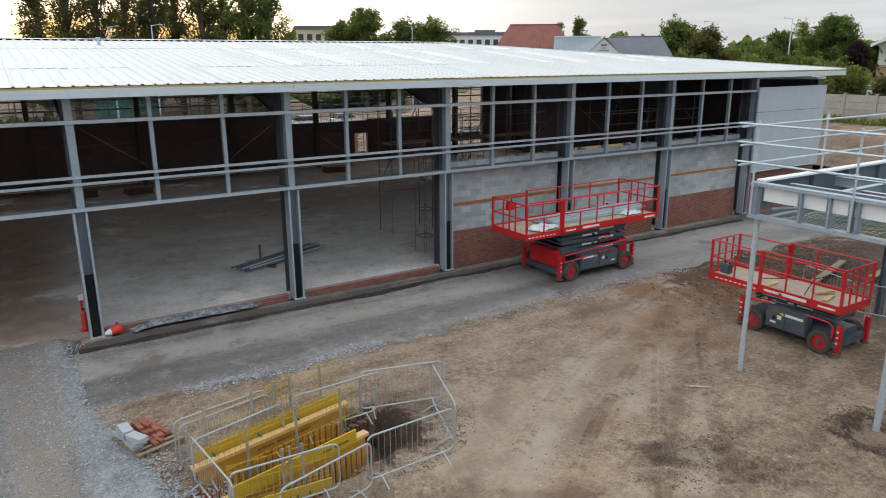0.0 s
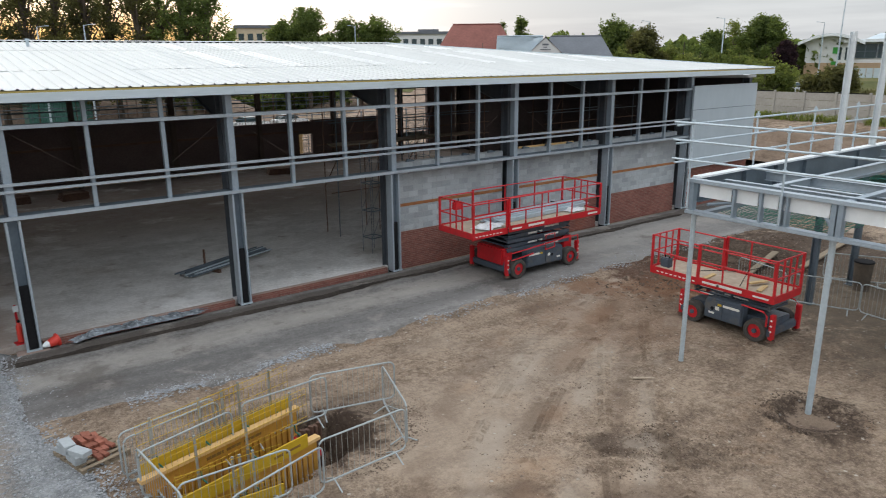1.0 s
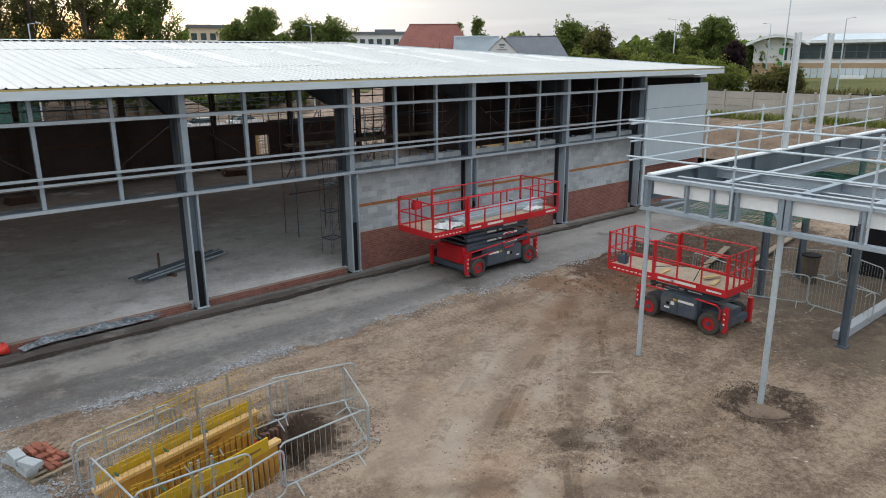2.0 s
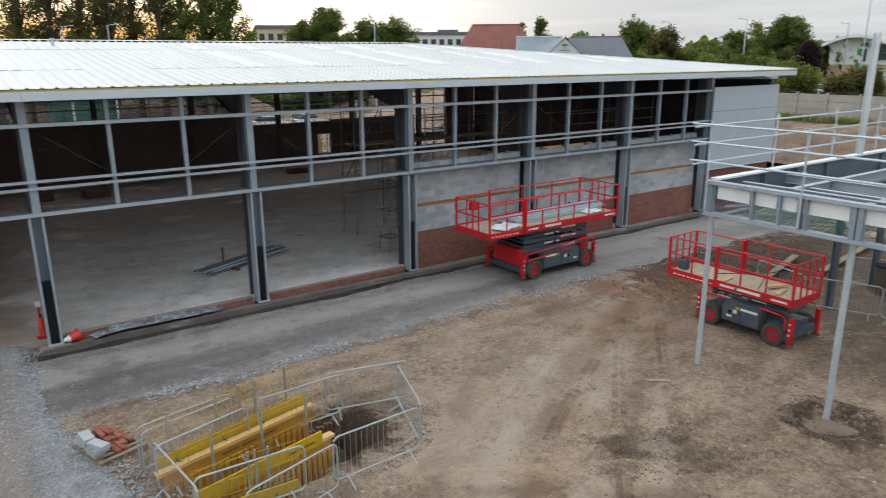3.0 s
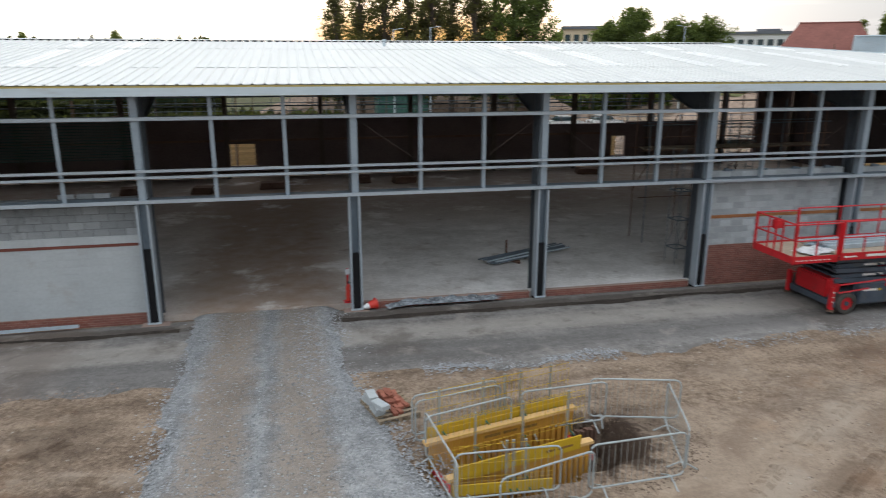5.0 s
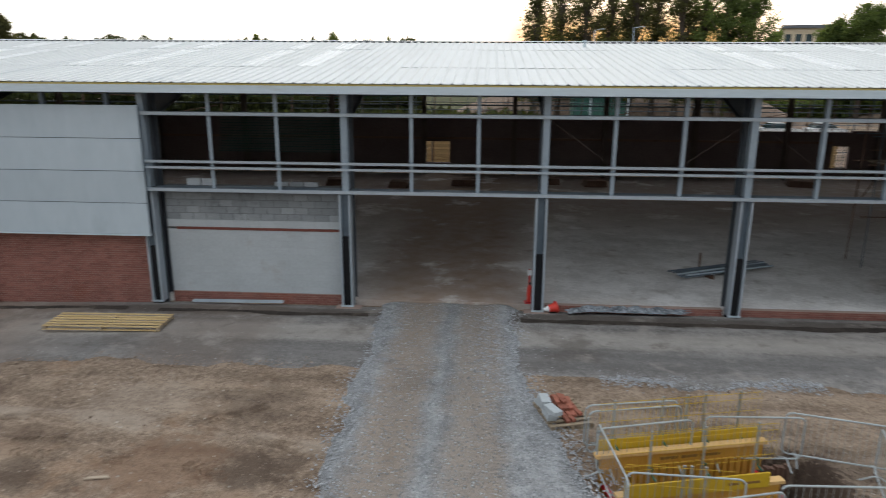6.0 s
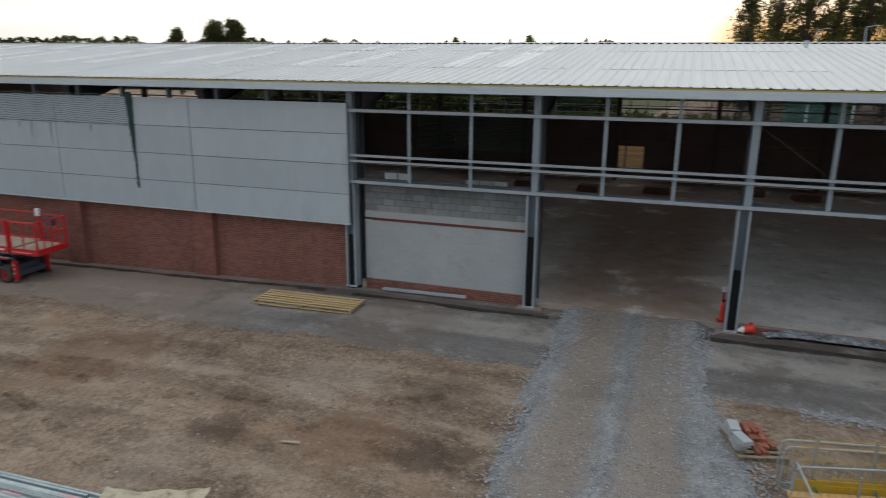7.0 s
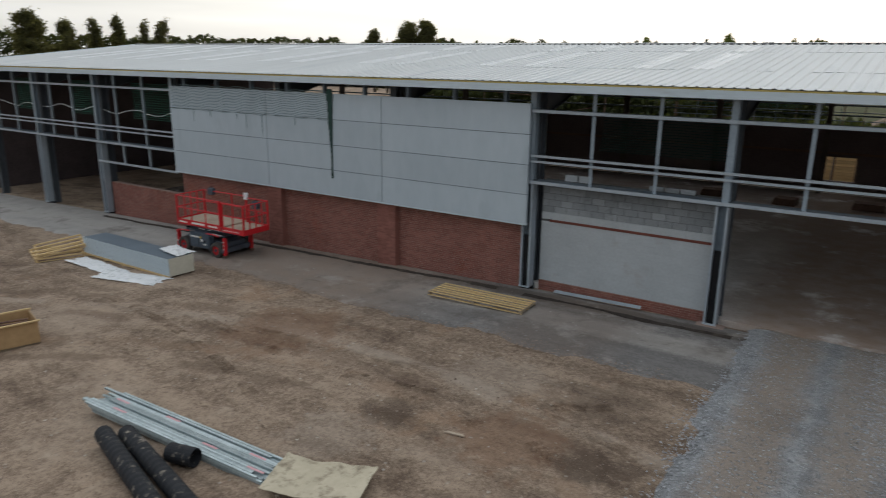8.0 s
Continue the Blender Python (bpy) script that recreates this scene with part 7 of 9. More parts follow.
def tree(az, dist, top, width, material, seed, base=0.0, style="broad", leaves=2600, leaf=0.42, group="trees", label=""):
    rnd = random.Random(seed)
    x, y = at(az, dist)
    h = top - base
    ob = empty("tree", label or "broad leafy green tree standing beyond the site", "tree", pose(x, y, base, 0, 0, rnd.uniform(0, 360)), group)
    bm = bmesh.new()
    r0 = 0.022 * h + 0.05
    lean = rnd.uniform(-0.03, 0.03) * h
    pipe(bm, [(0, 0, -0.3), (lean * 0.2, 0, h * 0.3), (lean * 0.6, lean * 0.3, h * 0.6), (lean, lean * 0.5, h * 0.93)], r0, 8, r0 * 0.15)
    lobes = []
    w = width / 2
    nl = {"broad": 34, "poplar": 22, "feather": 60, "bush": 20}[style]
    leaves = int(leaves * (2.4 if style == "feather" else 7.0))
    for k in range(nl):
        a = rnd.uniform(0, 2 * math.pi)
        f = (k + 0.5) / nl
        if style == "poplar":
            z, rr, s = h * (0.18 + 0.78 * f), w * 0.35 * (1 - f * 0.5), w * 0.62 * (1 - 0.45 * f)
        elif style == "bush":
            z, rr, s = h * (0.18 + 0.58 * rnd.random()), w * rnd.uniform(0.1, 0.8), w * rnd.uniform(0.2, 0.38)
        else:
            z = h * ((0.22 if style == "feather" else 0.36) + (0.74 if style == "feather" else 0.58) * f)
            prof = math.sin(math.pi * min(1, 0.22 + 0.74 * f)) ** 0.7
            rr, s = w * prof * rnd.uniform(0.15, 0.95), w * (0.20 if style == "feather" else 0.30) * rnd.uniform(0.8, 1.3)
        c = Vector((rr * math.cos(a), rr * math.sin(a), z))
        lobes.append((c, s))
        st = Vector((lean * 0.4, 0, max(h * 0.18, z - rr * 0.9 - 0.1 * h)))
        mid = (st + c) / 2 + Vector((0, 0, 0.03 * h))
        pipe(bm, [st, mid, c], r0 * 0.32, 5, r0 * 0.08)
    part("trunk", bm, M_BARK, ob)
    rs = np.random.RandomState(seed)
    vol = np.array([s ** 2 for _, s in lobes])
    twigs = max(40, leaves // (12 if style == "feather" else 16))
    pick = rs.choice(len(lobes), twigs, p=vol / vol.sum())
    cen = np.array([c for c, _ in lobes])[pick]
    siz = np.array([s for _, s in lobes])[pick]
    d = rs.normal(size=(twigs, 3))
    d /= np.linalg.norm(d, axis=1)[:, None]
    tw = cen + d * (siz * rs.random_sample(twigs) ** 0.45 * (1 + 0.5 * (rs.random_sample(twigs) < 0.15)))[:, None] * np.array([1, 1, 0.9])
    p = tw[rs.randint(0, twigs, leaves)] + rs.normal(size=(leaves, 3)) * leaf * (1.9 if style == "feather" else 1.25)
    p[:, 2] = np.maximum(p[:, 2], 0.2)
    u = rs.normal(size=(leaves, 3))
    u /= np.linalg.norm(u, axis=1)[:, None]
    v = np.cross(u, rs.normal(size=(leaves, 3)))
    v /= np.linalg.norm(v, axis=1)[:, None]
    sc = leaf * (0.55 + 0.9 * rs.random_sample(leaves))[:, None]
    n = np.cross(u, v)
    verts = np.stack([p - u * sc, p - v * sc * 0.5 + n * sc * 0.18, p + u * sc, p + v * sc * 0.5 + n * sc * 0.18], 1).reshape(-1, 3)
    faces = [(4 * k, 4 * k + 1, 4 * k + 2, 4 * k + 3) for k in range(leaves)]
    raw("crown", verts.tolist(), faces, material, ob)
    return ob


def zt(dist, el):
    return CAM[2] + dist * math.tan(radians(el))


TREES = [
    # bearing, distance, top elevation, width, leaves, style
    (3.6, 82, 5.0, 4.4, M_LEAFDARK, "feather", 2600), (5.4, 88, 6.0, 6.5, M_LEAFDARK, "feather", 3000), (7.3, 84, 6.4, 5.5, M_LEAFDARK, "feather", 3000), (9.2, 90, 6.4, 7.0, M_LEAFDARK, "feather", 3600), (10.9, 82, 6.8, 6.0, M_LEAFDARK, "feather", 4200), (12.6, 88, 6.6, 6.0, M_LEAFDARK, "feather", 3200), (14.3, 85, 6.2, 5.5, M_LEAFDARK, "feather", 3000),
    (15.9, 88, 6.0, 6.5, M_LEAF, "feather", 3400), (17.4, 84, 6.2, 6.5, M_LEAF, "feather", 4400), (19.2, 83, 5.4, 6.0, M_LEAF, "feather", 4200), (6.4, 96, 2.6, 4.5, M_LEAFDARK, "bush", 1400), (9.3, 96, 3.4, 5.5, M_LEAFDARK, "bush", 2600), (13.2, 95, 1.7, 3.2, M_LEAF2, "bush", 1300), (17.2, 94, 2.6, 7.0, M_LEAF, "bush", 3000), (19.3, 94, 2.5, 6.0, M_LEAF2, "bush", 2600),
    (24.7, 112, 2.9, 7.0, M_LEAF, "broad", 2400), (26.5, 112, 3.7, 10.5, M_LEAF, "broad", 4400), (25.6, 116, 2.6, 9.0, M_LEAF, "bush", 2600), (29.4, 108, 2.75, 9.0, M_LEAF, "broad", 3000), (31.6, 108, 2.85, 9.5, M_LEAF, "broad", 3200), (30.4, 104, 2.2, 9.0, M_LEAF, "bush", 2400),
    (40.2, 84, 1.5, 4.5, M_LEAF2, "bush", 1800), (41.6, 130, 2.85, 3.0, M_LEAF2, "poplar", 900), (43.2, 130, 3.1, 4.0, M_LEAF, "broad", 1200), (46.0, 128, 2.15, 6.5, M_LEAF, "bush", 1800),
    (50.6, 104, 2.5, 7.0, M_LEAF, "broad", 2800), (52.6, 100, 1.9, 6.0, M_LEAFDARK, "broad", 2600), (51.6, 96, 0.9, 6.0, M_LEAF2, "bush", 1800), (54.4, 112, 1.1, 5.5, M_LEAF2, "bush", 1800),
    (55.4, 100, 1.25, 7.0, M_LEAF, "bush", 2300), (57.2, 104, 1.7, 6.0, M_LEAF, "broad", 2200), (58.9, 116, 2.35, 5.5, M_LEAF2, "feather", 1300), (60.6, 110, 2.0, 6.0, M_LEAF, "broad", 2200),
    (61.0, 106, 2.55, 6.5, M_LEAF, "broad", 3000), (56.6, 94, 0.5, 7.0, M_LEAF2, "bush", 2200), (59.3, 92, 0.3, 9.0, M_LEAF2, "bush", 2600), (62.3, 98, 0.8, 3.0, M_LEAFPURPLE, "broad", 1500),
    (65.6, 78, -0.35, 5.5, M_LEAFDARK, "bush", 2400), (61.2, 84, -0.4, 7.0, M_LEAF2, "bush", 2000),
    (-63.3, 150, 2.95, 7.5, M_LEAFDARK, "broad", 1600), (-61.1, 155, 2.35, 4.5, M_LEAFDARK, "broad", 1100), (-59.3, 158, 2.45, 4.0, M_LEAFDARK, "poplar", 900), (-57.8, 158, 2.7, 3.8, M_LEAFDARK, "poplar", 900), (-56.1, 160, 2.55, 2.4, M_LEAFDARK, "poplar", 600), (-54.9, 160, 2.55, 4.5, M_LEAFDARK, "poplar", 1000),
    (-36.4, 170, 2.85, 6.0, M_LEAFDARK, "broad", 1800), (-35.0, 170, 2.95, 6.0, M_LEAFDARK, "broad", 1800), (-39.2, 175, 2.25, 4.5, M_LEAFDARK, "broad", 900), (-38.2, 172, 1.8, 12.0, M_LEAFDARK, "bush", 1600), (-33.4, 172, 1.85, 6.0, M_LEAFDARK, "bush", 900),
    (-21.7, 190, 1.75, 4.0, M_LEAF2, "bush", 600), (-19.4, 195, 1.7, 4.0, M_LEAF, "bush", 600), (-18.2, 195, 1.8, 2.5, M_LEAF2, "broad", 400), (-14.6, 195, 1.65, 4.0, M_LEAF, "bush", 600), (-12.4, 190, 1.95, 4.5, M_LEAF2, "broad", 700), (-11.0, 190, 1.7, 3.0, M_LEAF, "bush", 500), (-8.0, 195, 1.65, 2.0, M_LEAF2, "poplar", 300), (-25.0, 200, 1.6, 4.0, M_LEAF, "bush", 500),
]
for k, (az, dist, el, w, mt, style, n) in enumerate(TREES):
    b = 0.0 if az < 45 else ground_z(*at(az, dist))
    lab = {"bush": "dense rounded green shrub beyond the site boundary", "poplar": "slim upright dark poplar on the skyline", "feather": "tall open-crowned tree with sky between the branches"}.get(style, "broad leafy green tree standing beyond the site")
    if mt is M_LEAFPURPLE:
        lab = "dark purple-leaved tree near the white building"
    tree(az, dist, zt(dist, el), w, mt, 100 + k, b, style, n, (0.16 if dist < 140 else 0.25) if style != "feather" else 0.15, "skyline trees", lab)


def far_wood(name, az0, az1, dist, el, seed, material):
    """A far belt of trees as one ragged mass of leaf clumps."""
    rs = np.random.RandomState(seed)
    n = int((az1 - az0) * 620)
    az = np.radians(az0 + (az1 - az0) * rs.random_sample(n))
    dd = dist + 14 * (rs.random_sample(n) - 0.5)
    prof = np.array([zt(dist, el) * (0.78 + 0.22 * (1 + nz(math.degrees(a) * 0.55, seed, 1.0, seed) + 0.6 * nz(math.degrees(a) * 2.2, seed, 1.0, seed))) for a in az])
    z = prof * rs.random_sample(n) ** 0.55
    p = np.stack([CAM[0] + dd * np.sin(az), CAM[1] + dd * np.cos(az), z], 1)
    u = rs.normal(size=(n, 3))
    u /= np.linalg.norm(u, axis=1)[:, None]
    v = np.cross(u, rs.normal(size=(n, 3)))
    v /= np.linalg.norm(v, axis=1)[:, None]
    s = 0.5 * (0.5 + rs.random_sample(n))[:, None]
    verts = np.stack([p - u * s, p - v * s * 0.6, p + u * s, p + v * s * 0.6], 1).reshape(-1, 3)
    ob = raw(name, verts.tolist(), [(4 * k, 4 * k + 1, 4 * k + 2, 4 * k + 3) for k in range(n)], material)
    return tagged(ob, "distant dark green belt of trees along the horizon", "woodland", kind="stuff")


far_wood("far_trees", -75, -44, 240, 1.25, 5, M_LEAFDEEP)
far_wood("far_trees", -44, -2, 260, 1.18, 6, M_LEAFDEEP)
far_wood("far_trees", 20, 48, 170, 1.35, 7, M_LEAF)
far_wood("far_trees", 48, 66, 135, 0.9, 8, M_LEAF)
far_wood("far_trees", 64, 84, 190, 0.9, 9, M_LEAF)


# ---------- neighbouring buildings ----------
def gable_house(name, label, az, dist, L, W, ridge, eaves, base, rot, wall_mat, roof_mat, wins=4, hip=0.0):
    x, y = at(az, dist)
    ob = empty(name, label, "building", pose(x, y, base, 0, 0, rot))
    r, e = ridge - base, eaves - base
    bm = bmesh.new()
    if hip:
        box(bm, -L / 2, -W / 2, 0, L / 2, W / 2, e)
    else:
        prism(bm, [(0, -W / 2, 0), (0, W / 2, 0), (0, W / 2, e), (0, 0, r - 0.12), (0, -W / 2, e)], (-L / 2, 0, 0), (L / 2, 0, 0))
    part("wall", bm, wall_mat, ob)
    bm = bmesh.new()
    o = 0.35
    ex = L / 2 + (0.2 if not hip else o)
    top = [(-ex + hip, 0, r), (ex - hip, 0, r)]
    drop = o * (r - e) / (W / 2)
    pts = [(-ex, -W / 2 - o, e - drop), (ex, -W / 2 - o, e - drop), (ex, W / 2 + o, e - drop), (-ex, W / 2 + o, e - drop)]
    v = [bm.verts.new(p) for p in pts] + [bm.verts.new(p) for p in top]
    for f in ((0, 1, 5, 4), (2, 3, 4, 5), (3, 0, 4), (1, 2, 5), (0, 3, 2, 1)):
        if not hip and len(f) == 3:
            continue
        if not hip and f == (0, 3, 2, 1):
            continue
        bm.faces.new([v[i] for i in f])
    if not hip:
        bmesh.ops.solidify(bm, geom=bm.faces[:], thickness=0.15)
    part("roof", bm, roof_mat, ob)
    bm = bmesh.new()
    tube(bm, (-ex + hip, 0, r + 0.02), (ex - hip, 0, r + 0.02), 0.10, 6)
    part("ridge_tile", bm, roof_mat, ob)
    for k in range(wins):
        wx = -L / 2 + L * (k + 0.5) / wins
        bm = bmesh.new()
        box(bm, wx - 0.6, -W / 2 - 0.03, e * 0.35, wx + 0.6, -W / 2 + 0.05, e * 0.35 + 1.3)
        w = part("window", bm, M_WINDOW, ob)
        bm = bmesh.new()
        box(bm, wx - 0.68, -W / 2 - 0.06, e * 0.35 - 0.1, wx + 0.68, -W / 2 - 0.032, e * 0.35)
        part("sill", bm, M_WHITE, w)
    return ob


gable_house("house", "house with a steep red clay tile hipped roof", 39.7, 97, 10.0, 8.5, zt(97, 2.42), zt(97, 0.35), 1.0, -40, M_BUFF, M_TILE, 4, 2.2)
gable_house("inn", "low inn with a grey slate roof", 47.4, 92, 8.9, 7.0, zt(92, 1.46), zt(92, -0.25), 1.5, -47, M_RENDERW, M_SLATE, 4, 1.7)
gable_house("inn_wing", "inn wing with a pale rendered gable facing the site", 45.1, 89, 7.0, 3.6, zt(89, 1.40), zt(89, 0.30), 1.5, 45, M_RENDERW, M_SLATE, 0)
gable_house("inn_annexe", "low annexe with a pale grey pitched roof", 43.1, 93, 5.4, 7.0, zt(93, 1.5), zt(93, 0.1), 1.5, -43, M_RENDERW, M_FASCIA, 2)
x, y = at(45.1, 85.25)
ob = empty("gable_sign", "dark plain-barred sign on the pale gable", "sign", pose(x, y, zt(85.3, 0.62), 0, 0, -45))
for k, (w, z) in enumerate(((0.34, 0.32), (0.22, 0.05), (0.62, -0.2))):
    bm = bmesh.new()
    box(bm, -w, -0.04, z - 0.05, w, 0.0, z + (0.14 if k == 0 else 0.05))
    part("letter_bar", bm, M_SLATE, ob)


def flat_block(name, label, az, dist, L, W, top, base, rot, wall_mat, bands=2, n=8, roof_mat=M_SLATE):
    x, y = at(az, dist)
    ob = empty(name, label, "building", pose(x, y, base, 0, 0, rot))
    h = top - base
    bm = bmesh.new()
    box(bm, -L / 2, -W / 2, 0, L / 2, W / 2, h - 0.5)
    part("wall", bm, wall_mat, ob)
    bm = bmesh.new()
    box(bm, -L / 2 - 0.3, -W / 2 - 0.3, h - 0.498, L / 2 + 0.3, W / 2 + 0.3, h)
    part("roof", bm, roof_mat, ob)
    for b in range(bands):
        for k in range(n):
            wx = -L / 2 + L * (k + 0.5) / n
            z = h - 1.4 - 2.9 * b
            bm = bmesh.new()
            ww = L / n * 0.30
            box(bm, wx - ww, -W / 2 - 0.03, z - 1.1, wx + ww, -W / 2 + 0.04, z)
            w = part("window", bm, M_WINDOW, ob)
            bm = bmesh.new()
            box(bm, wx - ww - 0.08, -W / 2 - 0.06, z - 1.2, wx + ww + 0.08, -W / 2 - 0.032, z - 1.1)
            part("sill", bm, M_WHITE, w)
    return ob


flat_block("office_block", "cream office block with rows of dark windows", 22.9, 132, 7.5, 8, zt(132, 2.35), 0, -22, M_CREAM, 2, 5)
flat_block("warehouse", "long pale warehouse with a low grey roof", 34.8, 150, 15.0, 10, zt(150, 1.85), 0, -35, M_RENDERW, 2, 9)
flat_block("warehouse_plant", "small grey rooftop plant room", 35.9, 151, 3.6, 4, zt(151, 2.05), zt(150, 1.85), -35, M_STEEL, 0, 1)


def health_centre():
    """White modern building with a curved roof, glazed upper floor and buff base."""
    az, dist = 69.5, 128
    x, y = at(az, dist)
    base = ground_z(x, y)
    ob = empty("modern_building", "white modern building with a curved roof and glazed upper floor", "building", pose(x, y, base, 0, 0, -69))
    def lz(el):
        return zt(dist, el) - base
    xl = dist * math.tan(radians(63.3 - az))
    xm = dist * math.tan(radians(66.2 - az))
    xr = dist * math.tan(radians(80 - az))
    bm = bmesh.new()
    box(bm, xl + 0.8, 0, 0, xm, 14, lz(0.62))
    box(bm, xm + 0.001, 0.5, 0, xr, 16, lz(0.72))
    part("wall", bm, M_RENDERW, ob)
    bm = bmesh.new()
    box(bm, xl + 0.8, -0.06, 0, xr, 0.495, lz(-0.62))
    part("buff_base", bm, M_BUFF, ob)
    # curved roof over the end pavilion
    bm = bmesh.new()
    pts = []
    n = 14
    for k in range(n + 1):
        u = k / n
        pts.append((xl - 0.3 + (xm + 2.6 - xl) * u, 0, lz(0.72) + 1.75 * math.sin(math.pi * (0.08 + 0.84 * u)) - 0.3))
    prism(bm, pts + [(p[0], 0, p[2] - 0.45) for p in reversed(pts)], (0, -1.6, 0), (0, 14.2, 0))
    part("curved_roof", bm, M_WHITE, ob, "white curved roof edge")
    bm = bmesh.new()
    prism(bm, [(xl + 0.8, 0, lz(0.55))] + [(p[0], 0, p[2] - 0.46) for p in pts[1:-2]] + [(xm, 0, lz(0.55))], (0, 0.02, 0), (0, 13.9, 0))
    part("gable_wall", bm, M_RENDERW, ob)
    bm = bmesh.new()
    box(bm, xm - 0.6, -0.9, lz(0.74), xr, 16.5, lz(0.95))
    part("flat_roof", bm, M_WHITE, ob)
    bm = bmesh.new()
    prism(bm, [(xm + 2, 4, lz(0.951)), (xr, 4, lz(0.951)), (xr, 10, lz(1.42)), (xm + 4, 10, lz(1.42))], (0, 0, 0), (0, 0.4, 0.05))
    part("upper_roof", bm, M_FASCIA, ob)
    nwin = 9
    for k in range(nwin):
        wa = xm + 0.9 + (xr - xm - 2.0) * k / nwin
        wb = xm + 0.9 + (xr - xm - 2.0) * (k + 0.93) / nwin
        bm = bmesh.new()
        box(bm, wa, 0.38, lz(-0.30), wb, 0.46, lz(0.62))
        w = part("window", bm, M_WINDOW, ob)
        bm = bmesh.new()
        for q in (0, 0.5, 1):
            xx = wa + (wb - wa) * q
            box(bm, xx - 0.05, 0.30, lz(-0.30), xx + 0.05, 0.375, lz(0.62))
        for z in (-0.30, 0.15, 0.62):
            box(bm, wa + 0.051, 0.32, lz(z) - 0.04, wb - 0.051, 0.372, lz(z) + 0.04)
        part("window_frame", bm, M_STEEL, w)
    for k in range(3):
        wx = xl + 5.6 + k * 0.9
        bm = bmesh.new()
        box(bm, wx - 0.2, -0.03, lz(-0.42), wx + 0.2, 0.05, lz(0.42))
        part("window", bm, M_WINDOW, ob)
    for el, w in ((0.0, 0.42), (-0.75, 0.45)):
        bm = bmesh.new()
        xx = xl + 5.0 if w < 0.8 else xm + 7.0
        box(bm, xx - w, -0.14, lz(el), xx + w, -0.065, lz(el) + (0.95 if el > -0.5 else 0.5))
        part("green_sign", bm, M_GREEN, ob, "plain green sign panel")
    screen = None
    for k in range(40):
        if screen is None:
            bm = bmesh.new()
            box(bm, -0.40, -9.0, lz(-1.6), 0.40, -8.95, lz(-0.9))
            o = part("screen_panel", bm, M_FASCIA, ob, "pale boundary screen panel")
            screen = o.data
            o.matrix_basis = pose(xm, 0, 0)
        else:
            shared("screen_panel", screen, pose(xm + k * 0.9, 0, 0), ob)
    bm = bmesh.new()
    box(bm, xm + 7, -12, lz(-2.0), xm + 10, -9.5, lz(-1.35))
    part("cabin", bm, M_WHITE, ob, "low white cabin")
    return ob


health_centre()


def street_lamp(az, dist, el, side=1):
    x, y = at(az, dist)
    b = max(0, ground_z(x, y))
    h = zt(dist, el) - b
    ob = empty("street_lamp", "slim grey street lamp column with a short arm", "street lamp", pose(x, y, b, 0, 0, -az), "street lamps")
    bm = bmesh.new()
    tube(bm, (0, 0, 0), (0, 0, h), 0.11, 8, 0.05)
    part("column", bm, M_GALV, ob)
    bm = bmesh.new()
    tube(bm, (0, 0, h - 0.05), (-0.6 * side, 0, h + 0.07), 0.03, 6)
    part("arm", bm, M_GALV, ob)
    bm = bmesh.new()
    box(bm, -1.0 if side > 0 else 0.6, -0.10, h + 0.04, -0.6 if side > 0 else 1.0, 0.10, h + 0.12)
    part("lamp_head", bm, M_GALV, ob, bevel=0.02)


for az, dist, el, s in ((52.8, 100, 2.45, 1), (58.1, 98, 2.55, 1), (64.6, 108, 2.1, 1), (69.3, 100, 2.35, -1), (8.0, 76, 2.2, -1), (10.9, 74, 2.35, -1), (30.2, 100, 2.35, 1)):
    street_lamp(az, dist, el, s)
x, y = at(65.65, 90)
bm = bmesh.new()
tube(bm, (x, y, ground_z(x, y)), (x + 0.3, y, 17.5), 0.10, 8, 0.05)
tagged(part("flag_mast", bm, M_GALV), "tall slim white mast beyond the boundary", "mast")

# ---------- east boundary: concrete panel fence, weeds, parked cars ----------
fence = empty("boundary_fence", "concrete post and panel boundary fence with mossy base", "fence", kind="structure")
FX = 64.3
post_me, slab_me = None, None
for k in range(27):
    y = -34 + k * 2.75
    z = 1.95
    if post_me is None:
        bm = bmesh.new()
        box(bm, -0.1, -0.09, -0.6, 0.12, 0.09, 2.72)
        o = part("post", bm, M_FENCE, fence, bevel=0.012)
        post_me = o.data
        o.matrix_basis = pose(FX, y, z)
        bm = bmesh.new()
        box(bm, -0.03, 0.10, 0.0, 0.03, 2.65, 0.635)
        o = part("panel", bm, M_FENCE, fence, bevel=0.015)
        slab_me = o.data
        o.matrix_basis = pose(FX, y, z)
    else:
        shared("post", post_me, pose(FX, y, z), fence)
        shared("panel", slab_me, pose(FX, y, z), fence)
    for r in (1, 2, 3):
        shared("panel", slab_me, pose(FX + random.uniform(-0.006, 0.006), y, z + r * 0.65), fence)
cap_me = None
for k in range(26):
    if k % 3 == 1:
        continue
    if cap_me is None:
        bm = bmesh.new()
        box(bm, -0.05, 0.1, 4.555, 0.05, 2.65, 4.62)
        o = part("capping", bm, M_DPC, fence, "dark capping strip")
        cap_me = o.data
        o.matrix_basis = pose(FX, -34 + k * 2.75, 0)
    else:
        shared("capping", cap_me, pose(FX, -34 + k * 2.75, 0), fence)


